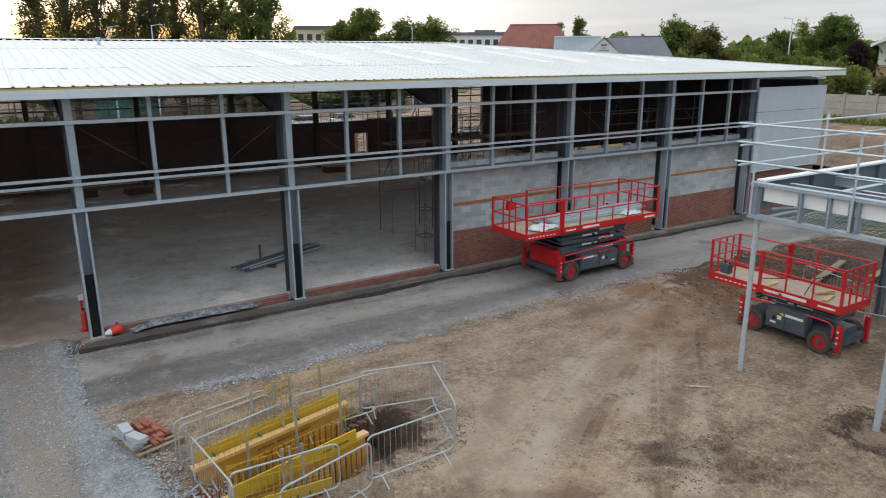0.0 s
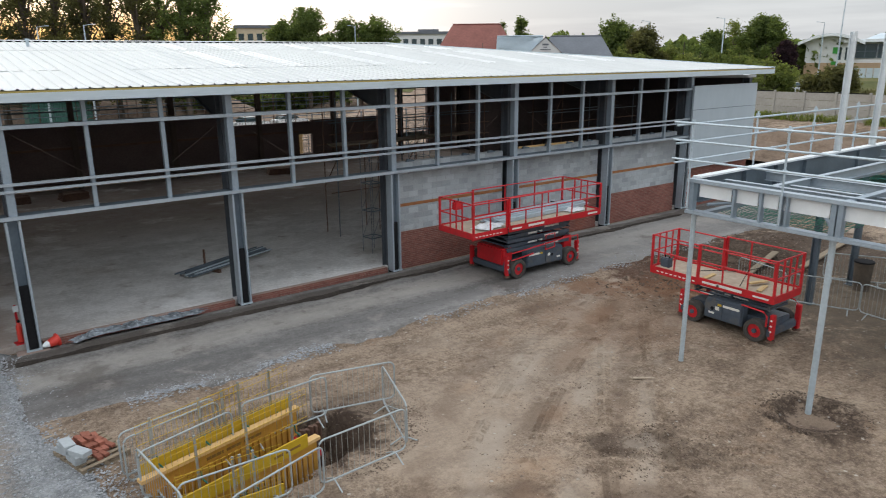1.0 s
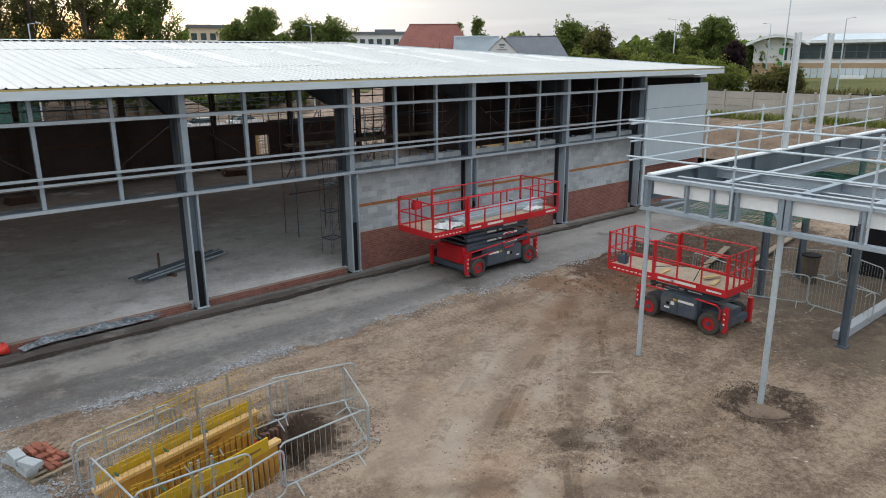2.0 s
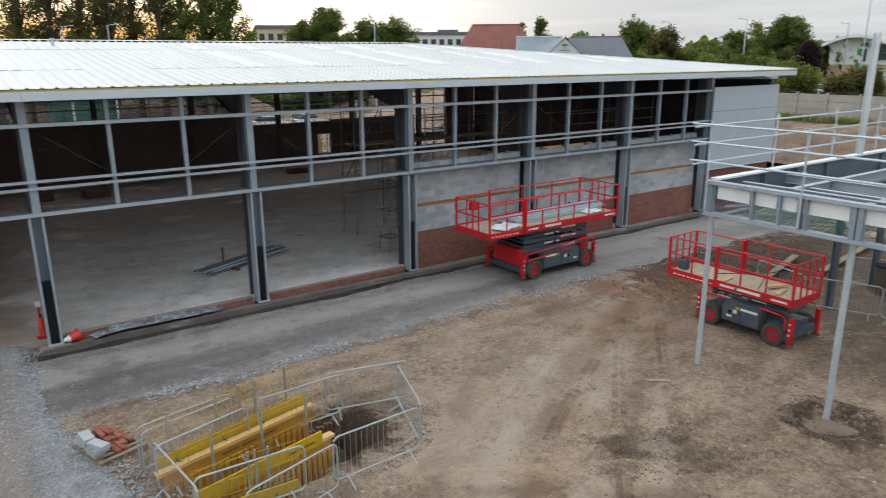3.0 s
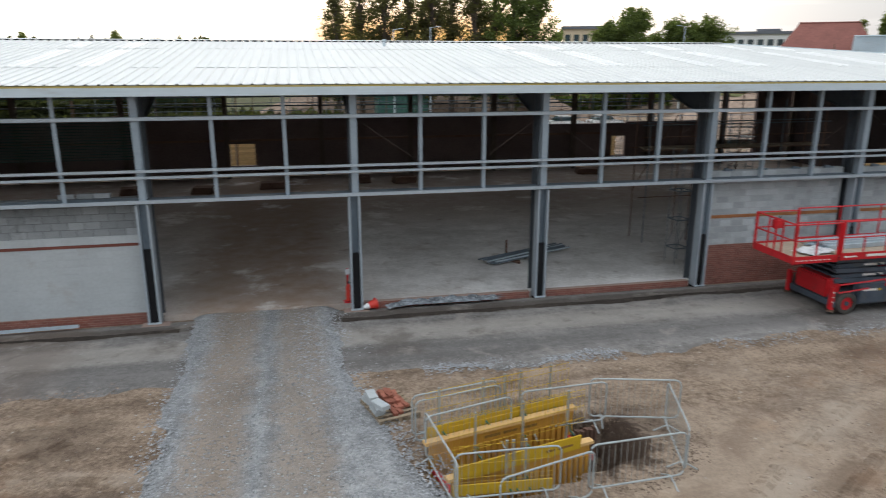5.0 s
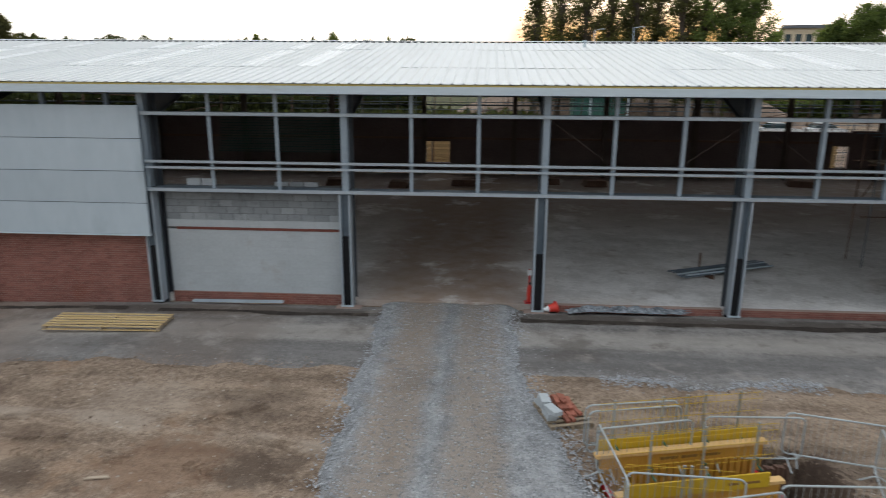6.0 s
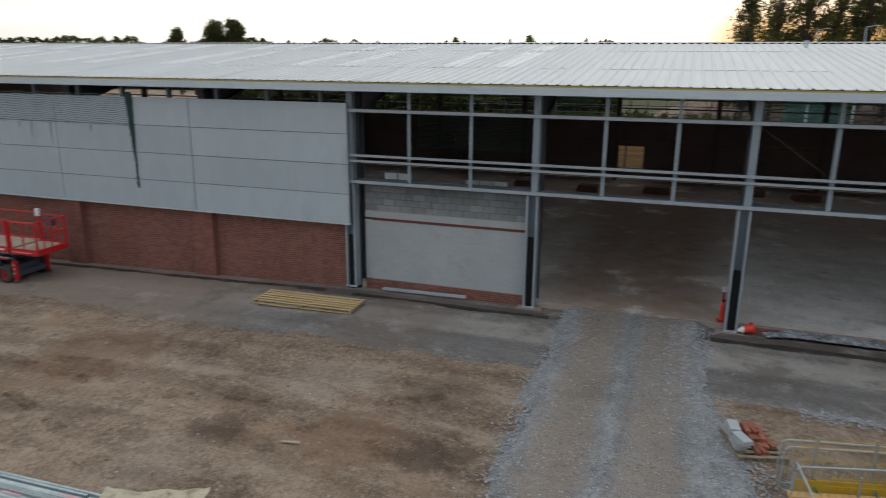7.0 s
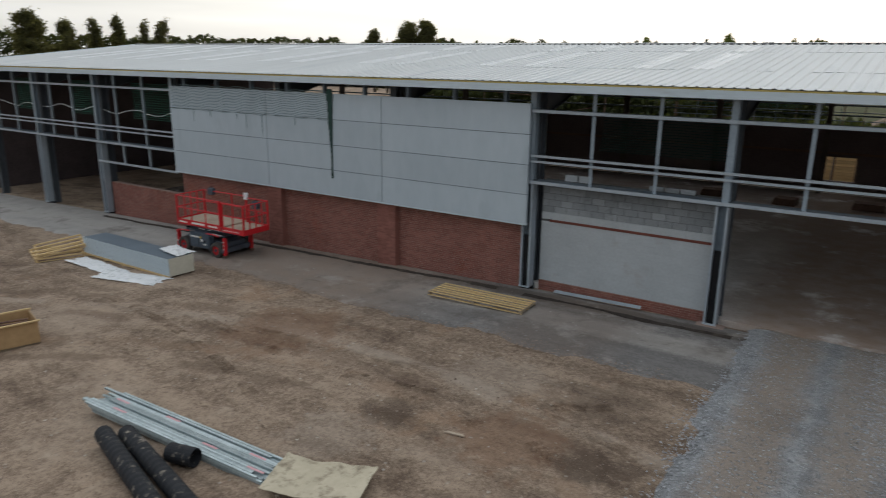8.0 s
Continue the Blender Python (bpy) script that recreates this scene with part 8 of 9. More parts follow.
def weeds(name, label, material, xs, ys, n, h, seed):
    rs = np.random.RandomState(seed)
    vs, fs = [], []
    for k in range(n):
        x, y = rs.uniform(*xs), rs.uniform(*ys)
        if nz(x, y, 0.25, seed) < -0.12:
            continue
        z = ground_z(x, y)
        a, hh = rs.uniform(0, 6.28), h * rs.uniform(0.4, 1.2)
        dx, dy = math.cos(a) * hh * 0.5, math.sin(a) * hh * 0.5
        w = hh * 0.28
        b = len(vs)
        vs += [(x - dy * w, y + dx * w, z), (x + dy * w, y - dx * w, z), (x + dx + dy * 0.3, y + dy, z + hh * 0.8), (x + dx * 1.3, y + dy * 1.3, z + hh)]
        fs += [(b, b + 1, b + 2), (b, b + 2, b + 3)]
    ob = raw(name, vs, fs, material)
    tagged(ob, label, "weeds", kind="stuff")


weeds("weeds", "green weeds growing along the foot of the fence", M_LEAF2, (61.8, 64.0), (-20, 34), 5000, 0.6, 4)
weeds("scrub", "dark green scrub behind the hall", M_LEAFDEEP, (-62, 5), (38, 62), 9000, 2.4, 9)
weeds("weeds", "tall straw-coloured grass on the bank", M_GRASS, (66, 92), (-10, 60), 14000, 0.8, 5)


def car(m, material, label):
    ob = empty("car", label, "car", m, "parked cars")
    bm = bmesh.new()
    prism(bm, [(-2.1, 0, 0.28), (2.1, 0, 0.28), (2.15, 0, 0.62), (1.95, 0, 0.82), (1.05, 0, 0.92), (-1.55, 0, 0.95), (-2.1, 0, 0.85)], (0, -0.86, 0), (0, 0.86, 0))
    part("body", bm, material, ob, bevel=0.06)
    bm = bmesh.new()
    prism(bm, [(1.0, 0, 0.93), (0.35, 0, 1.40), (-1.15, 0, 1.42), (-1.65, 0, 0.96)], (0, -0.74, 0), (0, 0.74, 0))
    part("cabin", bm, M_WINDOW, ob, bevel=0.05)
    bm = bmesh.new()
    box(bm, -1.12, -0.7, 1.425, 0.33, 0.7, 1.46)
    part("roof", bm, material, ob, bevel=0.015)
    for x in (-1.3, 1.3):
        for y in (-0.78, 0.78):
            wheel(ob, x, y, 0.31, 0.2, 1 if y > 0 else -1)
    return ob


c0 = car(pose(23.0, 58.5, 0.0, 0, 0, 6), M_CAR, "white car parked behind the hall")
for x, y, rz in ((25.2, 60.0, 80), (27.4, 58.8, 84), (31.0, 56, 3), (36.0, 56.5, 6), (20.0, 61, 82)):
    copy_thing(c0, pose(x, y, 0.0, 0, 0, rz))
x, y = at(63.4, 98)
car(pose(x, y, ground_z(x, y), 0, 0, 25), M_CAR, "silver car parked by the road")
x, y = at(64.4, 96)
copy_thing(c0, pose(x, y, ground_z(x, y), 0, 0, 25))

# ---------- seen through the hall: site fence, scaffold and nets behind ----------
site_fence = empty("site_fence", "dark steel site fence behind the hall", "fence", kind="structure")
pm = None
for k in range(40):
    x = -40 + k * 2.4
    if pm is None:
        bm = bmesh.new()
        tube(bm, (0, 0, 0), (0, 0, 3.3), 0.05, 6)
        o = part("post", bm, M_STEEL, site_fence)
        pm = o.data
        o.matrix_basis = pose(x, 33, 0)
    else:
        shared("post", pm, pose(x, 33, 0), site_fence)
for z in (1.2, 2.2, 3.2):
    bm = bmesh.new()
    tube(bm, (-40, 33, z), (54, 33, z), 0.03, 6)
    part("rail_tube", bm, M_STEEL, site_fence)
for k in range(14):
    x = -30 + k * 5.2
    bm = bmesh.new()
    tube(bm, (x, 29.2, 0), (x + 0.2, 29.2, 6.4), 0.045, 6)
    tube(bm, (x, 29.2, 3.6), (x + 5.0, 29.2, 3.7 + 0.8 * (k % 2)), 0.03, 6)
    tube(bm, (x, 29.2, 5.3), (x + 5.0, 29.2, 5.1 + 0.5 * (k % 3)), 0.03, 6)
    tagged(part("scaffold_pole", bm, M_RUST), "rusty scaffold poles standing behind the hall", "scaffold", "rear scaffold")
for k, (x, L) in enumerate(((2.6, 6.0), (11.0, 7.5), (22.5, 8.5), (-12.0, 6.0), (-20.0, 6.5))):
    ob = net_sheet("debris_net", "green debris net sagging under the rear eaves", pose(x, 27.26, 5.15 + 0.1 * (k % 3), 90, 0, 0), L, 1.15, 20 + k, M_NET, 0.12, 0.09)

rear_scaffold = empty("rear_scaffold", "thin tube scaffold with guard rails along the rear eaves", "scaffold")
for k in range(34):
    bm = bmesh.new()
    x = -14.0 + 1.25 * k
    tube(bm, (x, 28.5 + 0.5 * (k % 2), 0), (x + 0.05, 28.5 + 0.5 * (k % 2), 6.2 + 0.4 * ((k * 5) % 3)), 0.026, 5)
    part("upright_tube", bm, M_STEEL if k % 3 else M_RUST, rear_scaffold)
for z, y in ((3.9, 28.5), (4.35, 29.0), (4.9, 28.5), (5.4, 29.0)):
    bm = bmesh.new()
    tube(bm, (-14.3, y + 0.05, z), (27.6, y + 0.05, z + 0.04), 0.028, 5)
    part("ledger_tube", bm, M_STEEL, rear_scaffold)

# spoil and rubble heap behind the hall
def heap(name, label, x, y, rx, ry, h, seed, material, n=28, steep=1.0):
    vs, fs = [], []
    for j in range(n + 1):
        for i in range(n + 1):
            u, v = 2 * i / n - 1, 2 * j / n - 1
            d = math.hypot(u, v)
            z = h * min(1.0, steep * max(0.0, 1 - d)) ** 0.9 * (1 + 0.5 * nz(u * 3, v * 3, 1, seed)) + 0.15 * nz(u * 7, v * 7, 1, seed) * (d < 0.95)
            vs.append((x + u * rx, y + v * ry, z - 0.05 + max(0, ground_z(x, y))))
    for j in range(n):
        for i in range(n):
            k = j * (n + 1) + i
            fs.append((k, k + 1, k + n + 2, k + n + 1))
    tagged(raw(name, vs, fs, material), label, "earth mound")


heap("earth_mound", "tan heap of dug earth behind the hall", 52, 46, 16, 9, 5.2, 3, M_CLOD)
heap("earth_mound", "tan heap of dug earth behind the hall", -3.5, 41, 9, 6, 2.6, 5, M_CLOD)
heap("earth_mound", "tan heap of dug earth behind the hall", 31.0, 38, 5, 4, 2.4, 6, M_CLOD)
heap("earth_mound", "long pale bank of stripped earth behind the parked cars", 17, 74, 24, 9, 3.6, 11, M_CLOD, 60, 2.6)
heap("earth_mound", "long ridge of dug earth beside the east fence", 53, 10, 7, 22, 1.5, 8, M_TANSOIL)

# wall bracing wires and odds inside the hall
for xa, xb in zip(COLS[8:13], COLS[9:14]):
    for p0, p1 in (((xa + 0.12, 6.08), (xa + 2.0, 4.76)), ((xb - 0.12, 6.08), (xb - 2.0, 4.76))):
        bm = bmesh.new()
        tube(bm, (p0[0], 0.02, p0[1]), (p1[0], 0.02, p1[1]), 0.006, 5)
        tagged(part("tie_rod", bm, M_THINROD), "thin rusty tie rod between post and rail", "tie rod", "tie rods")
for x, y, s, rz in ((-9.5, 22, 1.2, 10), (-5.5, 21.5, 1.0, -5), (-1.5, 22.5, 1.3, 4), (4.0, 23.5, 1.1, 0), (6.8, 23.0, 1.2, 8), (20.0, 24, 1.4, -12)):
    ob = empty("board_stack", "low dark stack of boards on the hall floor", "board stack", pose(x, y, 0.10, 0, 0, rz), "board stacks")
    for k in range(3):
        bm = bmesh.new()
        box(bm, -s * 0.6 + 0.05 * k, -0.45, 0.13 * k, s * 0.6, 0.45, 0.13 * k + 0.128)
        part("board", bm, M_RUST, ob, bevel=0.01)


def tower(m):
    ob = empty("scaffold_tower", "dark steel scaffold tower standing in the hall", "scaffold tower", m)
    for x in (-0.7, 0.7):
        for y in (-0.4, 0.4):
            bm = bmesh.new()
            tube(bm, (x, y, 0), (x, y, 3.6), 0.025, 6)
            part("upright", bm, M_STEEL, ob)
    for z in (0.5, 1.4, 2.3, 3.2):
        bm = bmesh.new()
        for y in (-0.4, 0.4):
            tube(bm, (-0.7, y, z), (0.7, y, z + 0.0), 0.02, 6)
            tube(bm, (-0.7, y, z), (0.7, y, min(3.5, z + 0.9)), 0.015, 5)
        for x in (-0.7, 0.7):
            tube(bm, (x, -0.4, z), (x, 0.4, z), 0.02, 6)
        part("brace", bm, M_STEEL, ob)
    bm = bmesh.new()
    box(bm, -0.7, -0.4, 2.53, 0.7, 0.4, 2.58)
    part("platform", bm, M_STEEL, ob)
    return ob


def inner_scaffold(m, n, bay, label):
    """Tube scaffold with boards, standing behind the window rails."""
    ob = empty("inner_scaffold", label, "scaffold", m, "inner scaffolds")
    for k in range(n + 1):
        for y in (0.0, 1.2):
            bm = bmesh.new()
            tube(bm, (k * bay, y, 0), (k * bay + 0.03, y, 6.1 + 0.25 * ((k * 7) % 3)), 0.024, 6)
            part("upright_tube", bm, M_RUST if (k + int(y)) % 3 else M_STEEL, ob)
    for z, y in ((2.0, 0.0), (4.0, 0.0), (4.0, 1.2), (4.55, 0.0), (5.05, 0.0), (5.05, 1.2)):
        bm = bmesh.new()
        tube(bm, (-0.3, y + 0.05, z), (n * bay + 0.35, y + 0.05, z + 0.05), 0.024, 6)
        part("ledger_tube", bm, M_STEEL if z == 5.05 else M_RUST, ob)
    for k in range(4):
        bm = bmesh.new()
        box(bm, -0.1 + 0.07 * k, 0.12 + 0.24 * k, 4.03, n * bay + 0.05 * k, 0.34 + 0.24 * k, 4.068)
        part("scaffold_board", bm, M_OLDWOOD, ob)
    for k in range(0, n, 2):
        bm = bmesh.new()
        tube(bm, (k * bay, 1.26, 2.1), ((k + 1) * bay, 1.26, 5.6), 0.022, 6)
        part("brace_tube", bm, M_RUST, ob)
    return ob


inner_scaffold(pose(14.6, 5.6, 0.10), 4, 2.1, "rusty tube scaffold with boards inside the hall")
pile = None
for x, y, z, rz in ((-9.5, 0.52, 0, 4), (-9.0, 0.5, 0, -5)):
    if pile is None:
        bm = bmesh.new()
        box(bm, -0.22, -0.07, 0, 0.22, 0.07, 0.215)
        pile = part("spare_block", bm, M_PALEBLOCK, bevel=0.006)
        tagged(pile, "pale block waiting on top of the block wall", "concrete block", "blocks on the wall top")
        pile.matrix_basis = pose(x, y, 3.853 + z, 0, 0, rz)
    else:
        copy_thing(pile, pose(x, y, 3.853 + z, 0, 0, rz))
grey_pile = None
for x, rz in ((-6.6, 2), (-6.1, 0), (-5.62, -3)):
    if grey_pile is None:
        bm = bmesh.new()
        box(bm, -0.22, -0.07, 0, 0.22, 0.07, 0.14)
        grey_pile = part("spare_block", bm, M_BLOCKGREY, bevel=0.006)
        tagged(grey_pile, "weathered grey block lying flat on the wall top", "concrete block", "grey blocks on the wall top")
        grey_pile.matrix_basis = pose(x, 0.52, 3.853, 0, 0, rz)
    else:
        copy_thing(grey_pile, pose(x, 0.52, 3.853, 0, 0, rz))
net_sheet("debris_net", "dark green debris net sagging behind the window rails", pose(-9.4, 2.6, 4.7, 80, 0, 0), 4.6, 1.2, 61, M_NETDARK, 0.35, 0.09)
inner_scaffold(pose(25.0, 3.0, 0.10), 3, 2.1, "rusty tube scaffold with boards near the east end")
# short angle brackets on the wall tops, and a yellow level lying there
for i in (10, 11, 12):
    for q in range(4):
        x = COLS[i] + 0.9 + q * 1.35
        bm = bmesh.new()
        prism(bm, [(x - 0.05, 0.30, 4.052), (x + 0.32, 0.30, 4.052), (x + 0.32, 0.30, 4.10), (x + 0.02, 0.30, 4.16)], (0, 0, 0), (0, 0.09, 0))
        tagged(part("wall_bracket", bm, M_STEEL), "short grey steel bracket on the block wall", "bracket", "wall brackets")
bm = bmesh.new()
box(bm, 20.6, 0.46, 4.052, 24.0, 0.52, 4.13)
tagged(part("timber_rule", bm, M_TOPBEAM), "long yellow timber rule on the wall top", "timber")
tower(pose(14.5, 2.6, 0.10, 0, 0, 8) @ Matrix.Diagonal((0.42, 0.75, 1.25, 1)))
tower(pose(30.5, 22.0, 0.10, 0, 0, 0))

# ---------- green container, seen over the rear wall ----------
ob = empty("site_container", "dark green steel site container behind the hall", "container", pose(12.3, 60, 0.0, 0, 0, 3))
me = None
for k in range(13):
    x = -3.0 + k * 0.462
    if me is None:
        bm = bmesh.new()
        prism(bm, [(0, -1.2, 0), (0.08, -1.2, 0), (0.12, -1.24, 0), (0.30, -1.24, 0), (0.34, -1.2, 0), (0.46, -1.2, 0), (0.46, 1.2, 0), (0, 1.2, 0)], (0, 0, 1.4), (0, 0, 4.05))
        o = part("side_panel", bm, M_CONTAINER, ob)
        o.matrix_basis = pose(x, 0, 0)
        me = o.data
    else:
        shared("side_panel", me, pose(x, 0, 0), ob)
bm = bmesh.new()
box(bm, -3.05, -1.3, 4.051, 3.05, 1.3, 4.15)
part("roof", bm, M_CONTAINER, ob)
bm = bmesh.new()
box(bm, -3.05, -1.3, 0.0, 3.05, 1.3, 1.399)
part("base_unit", bm, M_CONTAINER, ob)

# ---------- netting draped over the cladding ----------
def draped_net(x0, x1, ztop, zlow, seed):
    """Wavy horizontal folds of net with drips below, lying on the panels."""
    vs, fs = [], []
    n = int((x1 - x0) / 0.12)
    rows = 17
    for r in range(rows):
        z0 = ztop - (ztop - zlow) * r / rows
        for i in range(n):
            xa, xb = x0 + (x1 - x0) * i / n, x0 + (x1 - x0) * (i + 1) / n
            def wz(x):
                return z0 + 0.022 * math.sin(x * 5.2 + r * 0.12) + 0.02 * nz(x, r * 0.15, 0.9, seed)
            k = len(vs)
            h = 0.020
            vs += [(xa, -0.372, wz(xa)), (xb, -0.372, wz(xb)), (xb, -0.372, wz(xb) + h), (xa, -0.372, wz(xa) + h), (xa, -0.366, wz(xa)), (xb, -0.366, wz(xb)), (xb, -0.366, wz(xb) + h), (xa, -0.366, wz(xa) + h)]
            fs += [(k, k + 1, k + 2, k + 3), (k + 3, k + 2, k + 6, k + 7), (k, k + 4, k + 5, k + 1)]
    ob = raw("cladding_net", vs, fs, M_GREYNET)
    tagged(ob, "grey-green debris net draped in wavy folds over the cladding", "debris net")


def hedge(name, label, x0, x1, y, h, n, seed, material):
    rs = np.random.RandomState(seed)
    x = rs.uniform(x0, x1, n)
    top = np.array([h * (0.8 + 0.35 * nz(a, seed, 0.18, seed) + 0.2 * nz(a, seed, 0.7, seed)) for a in x])
    p = np.stack([x, y + rs.uniform(-2.5, 2.5, n), top * rs.random_sample(n) ** 0.6], 1)
    u = rs.normal(size=(n, 3))
    u /= np.linalg.norm(u, axis=1)[:, None]
    v = np.cross(u, rs.normal(size=(n, 3)))
    v /= np.linalg.norm(v, axis=1)[:, None]
    q = 0.34 * (0.5 + rs.random_sample(n))[:, None]
    verts = np.stack([p - u * q, p - v * q * 0.6, p + u * q, p + v * q * 0.6], 1).reshape(-1, 3)
    tagged(raw(name, verts.tolist(), [(4 * k, 4 * k + 1, 4 * k + 2, 4 * k + 3) for k in range(n)], material), label, "hedge", kind="stuff")


hedge("hedge", "ragged dark green hedge behind the hall", -62, -8, 64, 5.4, 13000, 3, M_LEAFDEEP)
hedge("hedge", "ragged green hedge beyond the parked cars", 22, 60, 82, 3.2, 9000, 4, M_LEAF)
draped_net(-29.8, -19.75, 6.5, 5.32, 4)
for k, (x, L) in enumerate(((-28.2, 0.5), (-27.0, 0.25), (-25.2, 0.22), (-24.6, 0.6), (-23.6, 0.9), (-21.6, 0.3))):
    bm = bmesh.new()
    prism(bm, [(x - 0.035, -0.37, 5.36), (x + 0.035, -0.37, 5.36), (x + 0.008, -0.37, 5.36 - L), (x - 0.008, -0.37, 5.36 - L)], (0, 0, 0), (0, 0.006, 0))
    tagged(part("net_strand", bm, M_GREYNET), "loose strand of net hanging down the cladding", "debris net", "net strands")
bm = bmesh.new()
for k in range(31):
    z = 6.62 - 0.115 * k
    w = 0.16 * (1 - min(k, 22) / 27) * (1 + 0.5 * nz(z, 3, 2.0, 3))
    x = -19.62 + 0.03 * k / 22 + 0.03 * nz(z, 1, 1.5, 6)
    box(bm, x - w, -0.395 - 0.02 * (k % 2), z - 0.12, x + w, -0.362, z)
tagged(part("hanging_net", bm, M_NETDARK), "dark green net tail hanging down the cladding", "debris net")
bm = bmesh.new()
pts = [(-49 + 0.62 * k, 0.35, 4.92 + 0.12 * math.sin(k * 1.1) + 0.1 * nz(k, 2, 0.7, 2)) for k in range(31)]
pipe(bm, pts, 0.018, 6)
tagged(part("temporary_cable", bm, M_WHITE), "pale temporary cable looped between the columns", "cable")
for k, x in enumerate((-46.5, -40.5, -34.5)):
    net_sheet("debris_net", "green debris net hung inside the open west bays", pose(x, 0.62, 4.6, 90, 0, 0), 3.5, 1.9, 40 + k, M_NET, 0.1, 0.12)

# timber stacks behind the rear openings, and mesh on the site fence
for x, n in ((-3.4, 11), (23.9, 11)):
    ob = empty("timber_stack", "tall stack of pale sawn boards behind the rear wall", "timber stack", pose(x + 0.2, 32.2, 0.0, 0, 0, 2), "timber stacks")
    for k in range(n):
        bm = bmesh.new()
        box(bm, -1.5 + random.uniform(-0.08, 0.08), -0.5, 0.2 * k, 1.5 + random.uniform(-0.08, 0.08), 0.5, 0.2 * k + 0.185)
        part("board_layer", bm, M_TIMBER, ob, bevel=0.01)
net_sheet("fence_mesh", "dark mesh panels on the site fence behind the hall", pose(-40, 33.05, 0.05, 90, 0, 0), 92, 3.1, 50, M_NETDARK, 0.02, 0.26)
for x, y, L, rz in ((-7.35, -10.05, 0.50, 12), (13.7, -11.66, 0.60, -38), (1.15, -5.6, 0.45, 4)):
    bm = bmesh.new()
    prism(bm, [(-L / 2, -0.03, 0), (L / 2, -0.045, 0), (L / 2 - 0.06, 0.03, 0), (-L / 2 + 0.08, 0.04, 0)], (0, 0, 0), (0, 0, 0.03))
    ob = part("timber_offcut", bm, M_DECK, bevel=0.004)
    ob.matrix_basis = pose(x, y, ground_z(x, y) + 0.012, 0, 0, rz)
    tagged(ob, "splintered pale timber offcut lying on the earth", "timber", "timber splinters")
# ---------- loose stones and clods ----------
def scatter(name, label, material, spots, seed):
    """Many small angular stones as one mesh. spots: functions giving a place and a size."""
    rs = random.Random(seed)
    vs, fs = [], []
    shape = ((1, 0, 0), (-1, 0, 0), (0, 1, 0), (0, -1, 0), (0, 0, 1), (0, 0, -0.6))
    tri = ((0, 2, 4), (2, 1, 4), (1, 3, 4), (3, 0, 4), (2, 0, 5), (1, 2, 5), (3, 1, 5), (0, 3, 5))
    for fn, count in spots:
        for _ in range(count):
            got = fn(rs)
            if got is None:
                continue
            x, y, z, s = got
            a = rs.uniform(0, 6.28)
            ca, sa = math.cos(a), math.sin(a)
            k = len(vs)
            sx, sy, sz = s * rs.uniform(0.7, 1.3), s * rs.uniform(0.6, 1.0), s * rs.uniform(0.45, 0.8)
            for px, py, pz in shape:
                qx, qy = px * sx * rs.uniform(0.75, 1.1), py * sy * rs.uniform(0.75, 1.1)
                vs.append((x + qx * ca - qy * sa, y + qx * sa + qy * ca, z + pz * sz))
            fs += [tuple(k + i for i in f) for f in tri]
    tagged(raw(name, vs, fs, material), label, "loose stone", kind="stuff")


def on_track(rs):
    y = rs.uniform(-13.5, -0.3)
    right = rs.random() < 0.68
    if right:
        x = 1.0 + 1.5 * step01(-4.2, -11.5, y) + rs.gauss(-0.35, 0.45)
    else:
        x = -3.2 + 0.6 * step01(-8, -14, y) + rs.gauss(0.3, 0.3)
    return x, y, 0.075 if -3.3 < x < 1.0 + 1.5 * step01(-4.2, -11.5, y) else max(0.0, ground_z(x, y)) + 0.015, rs.uniform(0.014, 0.042)


def on_verge(rs):
    x = rs.uniform(3.0, 9.0) if rs.random() < 0.6 else rs.uniform(9.0, 27.0)
    y = -4.95 + rs.gauss(0, 0.22)
    if nz(x, 3, 0.7, 12) < -0.1 and x > 7.5:
        return None
    return x, y, ground_z(x, y) + 0.02, rs.uniform(0.012, 0.045)


def by_wheels(rs):
    x = rs.uniform(15, 28)
    y = -4.3 + rs.gauss(0, 0.5)
    return x, y, ground_z(x, y) + 0.05, rs.uniform(0.01, 0.03)


def on_edge(rs):
    x = rs.uniform(-30, -4.5)
    y = south_edge(x) + rs.gauss(0.15, 0.4)
    return x, y, ground_z(x, y) + 0.03, rs.uniform(0.008, 0.04)


def on_earth(rs):
    x, y = rs.uniform(-34, 30), rs.uniform(-19, -5)
    if -3.6 < x < 2.4 or nz(x, y, 0.4, 14) < -0.05:
        return None
    return x, y, ground_z(x, y) + 0.008, rs.uniform(0.008, 0.03) * (2.2 if rs.random() < 0.04 else 1)


def round_pit(rs):
    a = rs.uniform(0, 6.28)
    x, y = 6.3 + math.cos(a) * rs.uniform(1.1, 2.0), -9.5 + math.sin(a) * rs.uniform(0.9, 1.6)
    return x, y, ground_z(x, y) + 0.006, rs.uniform(0.01, 0.034)


def round_post(rs):
    a, r = rs.uniform(0, 6.28), rs.gauss(0.88, 0.18)
    x, y = 15.1 + r * math.cos(a), -15.2 + r * math.sin(a)
    return x, y, ground_z(x, y) + 0.006, rs.uniform(0.01, 0.042)


def on_rut(rs):
    x, y = rs.gauss(11.1, 0.8), rs.gauss(-13.7, 0.55)
    return x, y, ground_z(x, y) + 0.004, rs.uniform(0.01, 0.035)


def on_heaps(rs):
    x, y = rs.gauss(24.5, 2.6), rs.gauss(-7.0, 0.9)
    return x, y, ground_z(x, y) + 0.01, rs.uniform(0.02, 0.08)


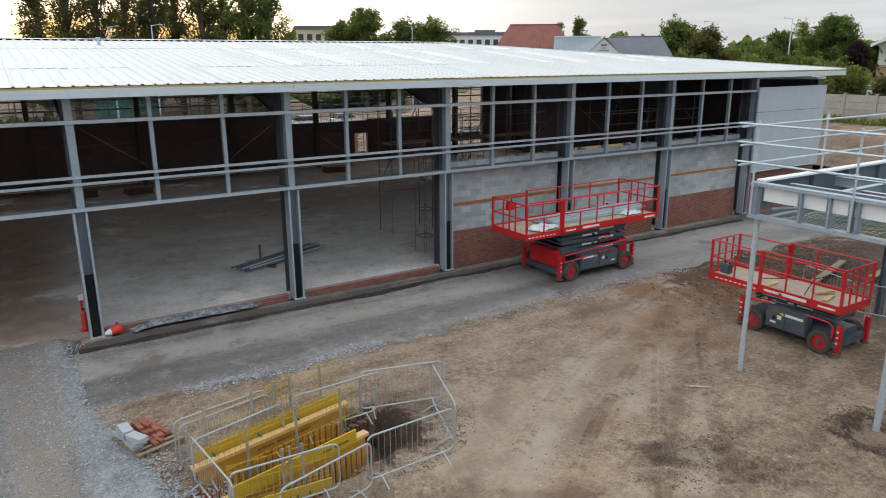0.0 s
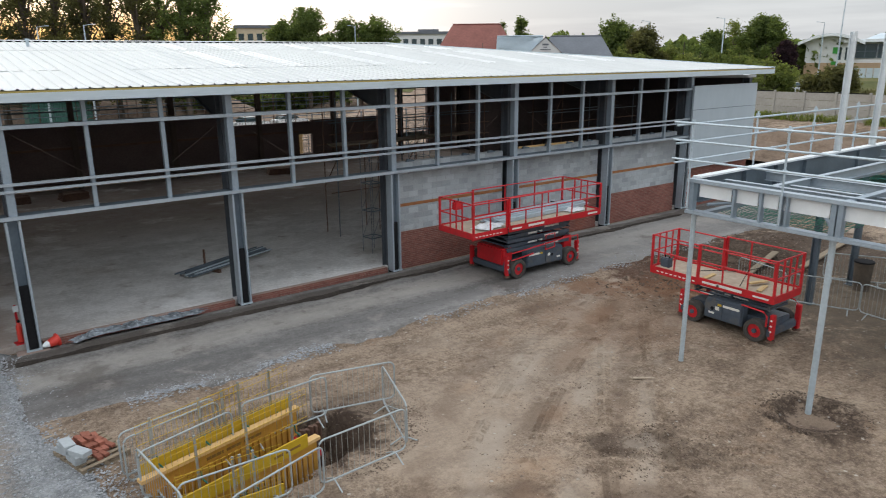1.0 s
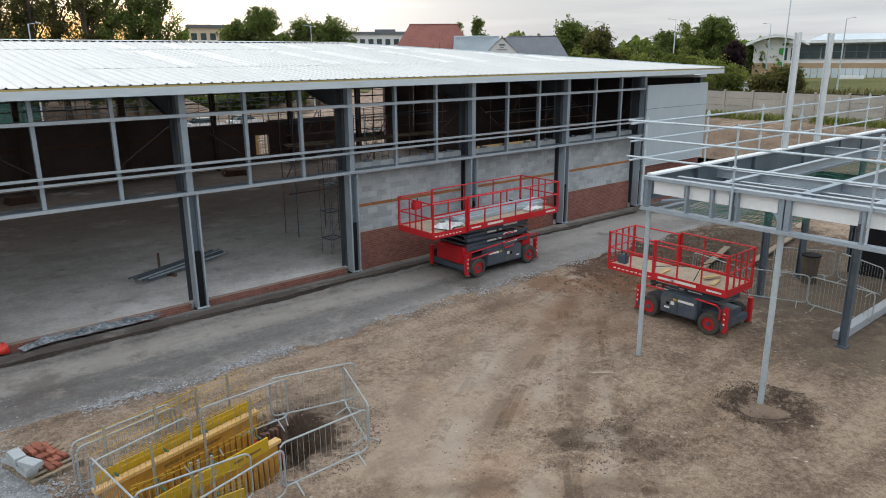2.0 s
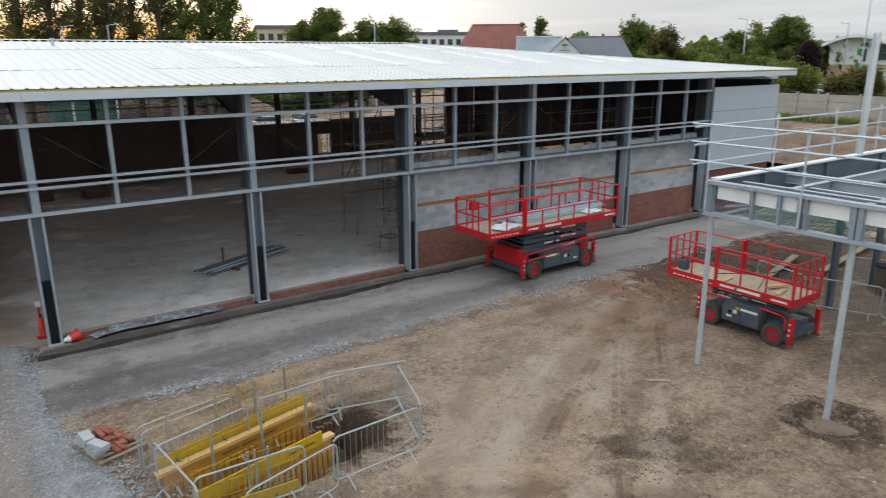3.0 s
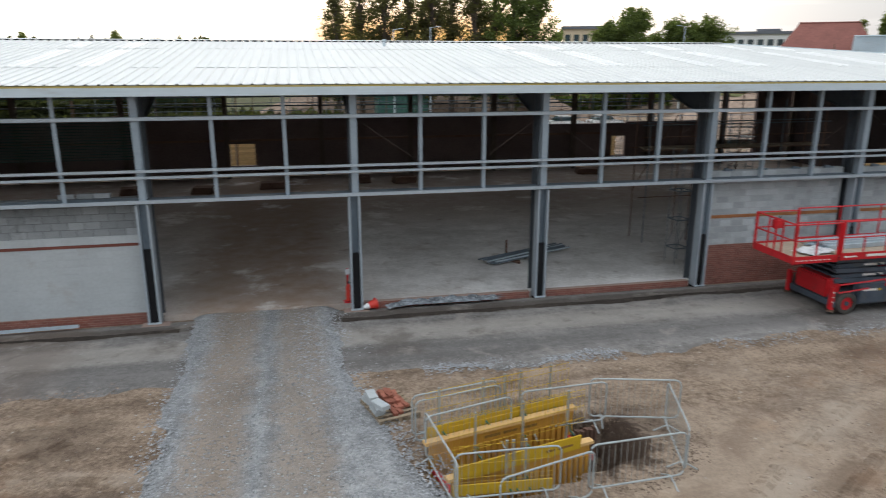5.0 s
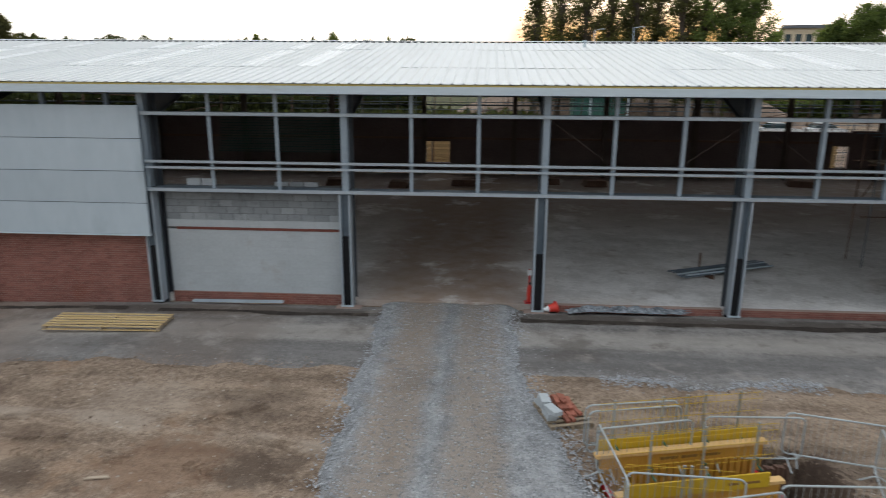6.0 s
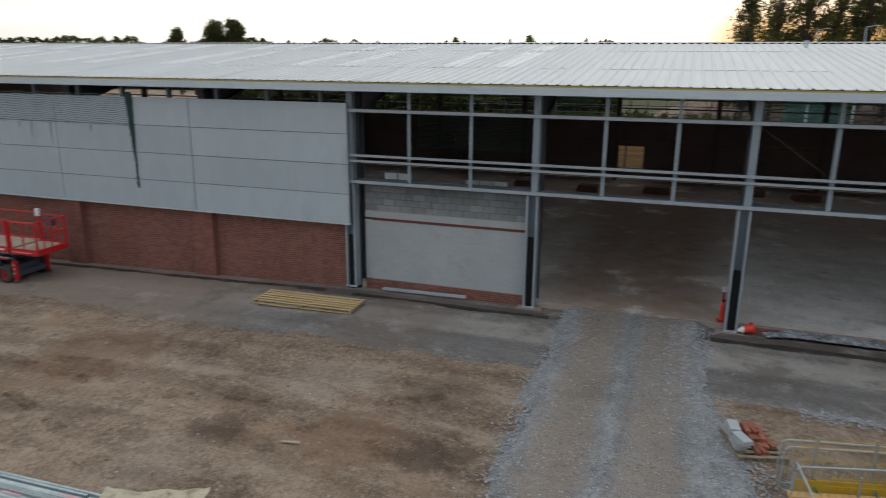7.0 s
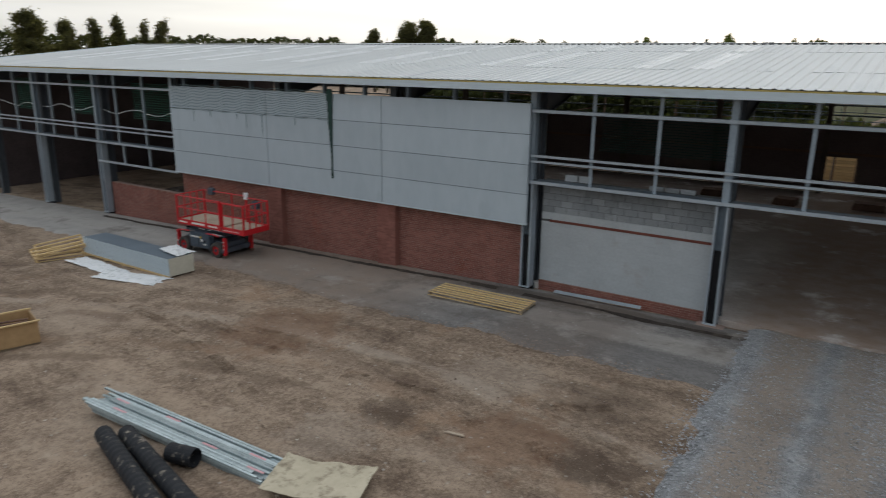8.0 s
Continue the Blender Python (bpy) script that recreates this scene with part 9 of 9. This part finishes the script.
scatter("gravel", "loose grey crushed stone along the track and tarmac edges", M_STONE, ((on_track, 9000), (on_verge, 3800), (by_wheels, 700)), 3)
scatter("clods", "small brown clods and stones scattered on the earth", M_CLOD, ((on_earth, 24000), (on_edge, 3000), (round_pit, 1100), (on_rut, 500)), 5)
scatter("wet_clods", "dark wet clods of dug earth round the post and ruts", M_WETCLOD, ((round_post, 800), (on_heaps, 2600), (on_rut, 420), (round_pit, 500)), 8)


# ---------- tyre treads pressed into the earth ----------
def treads(name, label, seed, paths):
    """Chevron ridges left by lift tyres along gentle arcs. paths: start, middle, end, and the chance of a mark."""
    rs = random.Random(seed)
    vs, fs = [], []
    for p0, p1, p2, chance in paths:
        n = int(math.hypot(p2[0] - p0[0], p2[1] - p0[1]) / 0.085)
        for k in range(n):
            t = k / n
            x = (1 - t) ** 2 * p0[0] + 2 * t * (1 - t) * p1[0] + t * t * p2[0]
            y = (1 - t) ** 2 * p0[1] + 2 * t * (1 - t) * p1[1] + t * t * p2[1]
            dx, dy = 2 * (1 - t) * (p1[0] - p0[0]) + 2 * t * (p2[0] - p1[0]), 2 * (1 - t) * (p1[1] - p0[1]) + 2 * t * (p2[1] - p1[1])
            q = math.hypot(dx, dy)
            dx, dy = dx / q, dy / q
            if nz(x, y, 0.8, seed) * 0.7 + 0.5 > chance or rs.random() > 0.85:
                continue
            for s in (-1, 1):
                ax, ay = x - dy * s * 0.02, y + dx * s * 0.02
                bx, by = x - dy * s * 0.16 - dx * 0.09, y + dx * s * 0.16 - dy * 0.09
                w, h = 0.026, rs.uniform(0.016, 0.036)
                b = len(vs)
                for u, v in ((ax, ay), (bx, by)):
                    z = ground_z(u, v)
                    vs.extend([(u - dx * w, v - dy * w, z - 0.004), (u, v, z + h), (u + dx * w, v + dy * w, z - 0.004)])
                fs += [(b, b + 1, b + 4, b + 3), (b + 1, b + 2, b + 5, b + 4), (b, b + 2, b + 1), (b + 3, b + 4, b + 5)]
    tagged(raw(name, vs, fs, M_EARTH), label, "tyre tracks", kind="stuff")


treads("tyre_treads", "chevron tyre treads pressed into the bare earth", 6, (
    ((9.0, -14.6), (11.2, -12.4), (16.5, -8.0), 0.62), ((10.2, -15.4), (12.6, -12.6), (17.4, -8.8), 0.62), ((9.7, -13.0), (11.2, -14.1), (13.2, -15.4), 0.95), ((10.2, -12.6), (11.8, -13.7), (13.6, -14.8), 0.95), ((9.5, -13.5), (10.6, -14.2), (12.2, -15.4), 0.9),
    ((8.2, -11.5), (12.0, -8.6), (18.5, -6.4), 0.5), ((8.8, -12.6), (12.8, -9.6), (19.0, -7.6), 0.5), ((17.9, -12.6), (18.3, -9.5), (17.0, -6.0), 0.5), ((12.0, -17.5), (15.5, -12.5), (17.6, -13.5), 0.45),
    ((-4.2, -9.9), (-8.0, -8.8), (-15.0, -9.6), 0.5), ((-4.0, -8.6), (-8.6, -7.3), (-16.0, -8.2), 0.5), ((-5.0, -7.0), (-10.0, -10.5), (-19.0, -8.0), 0.5), ((-12.0, -11.4), (-17.0, -9.0), (-24.0, -8.6), 0.5)))

# ---------- blocks as pieces; those past a fair number joined ----------
def lay_blocks(jobs):
    for w, rows, y, material in jobs:
        for a, z, wd, h in rows:
            shared("block", block_mesh(wd - 0.01 if wd > 0.43 else wd - 0.006, h - 0.004 if h > 0.2 else h - 0.003, material), pose(a, y + random.uniform(-0.003, 0.003), z), w)


lay_blocks(BLOCK_JOBS)
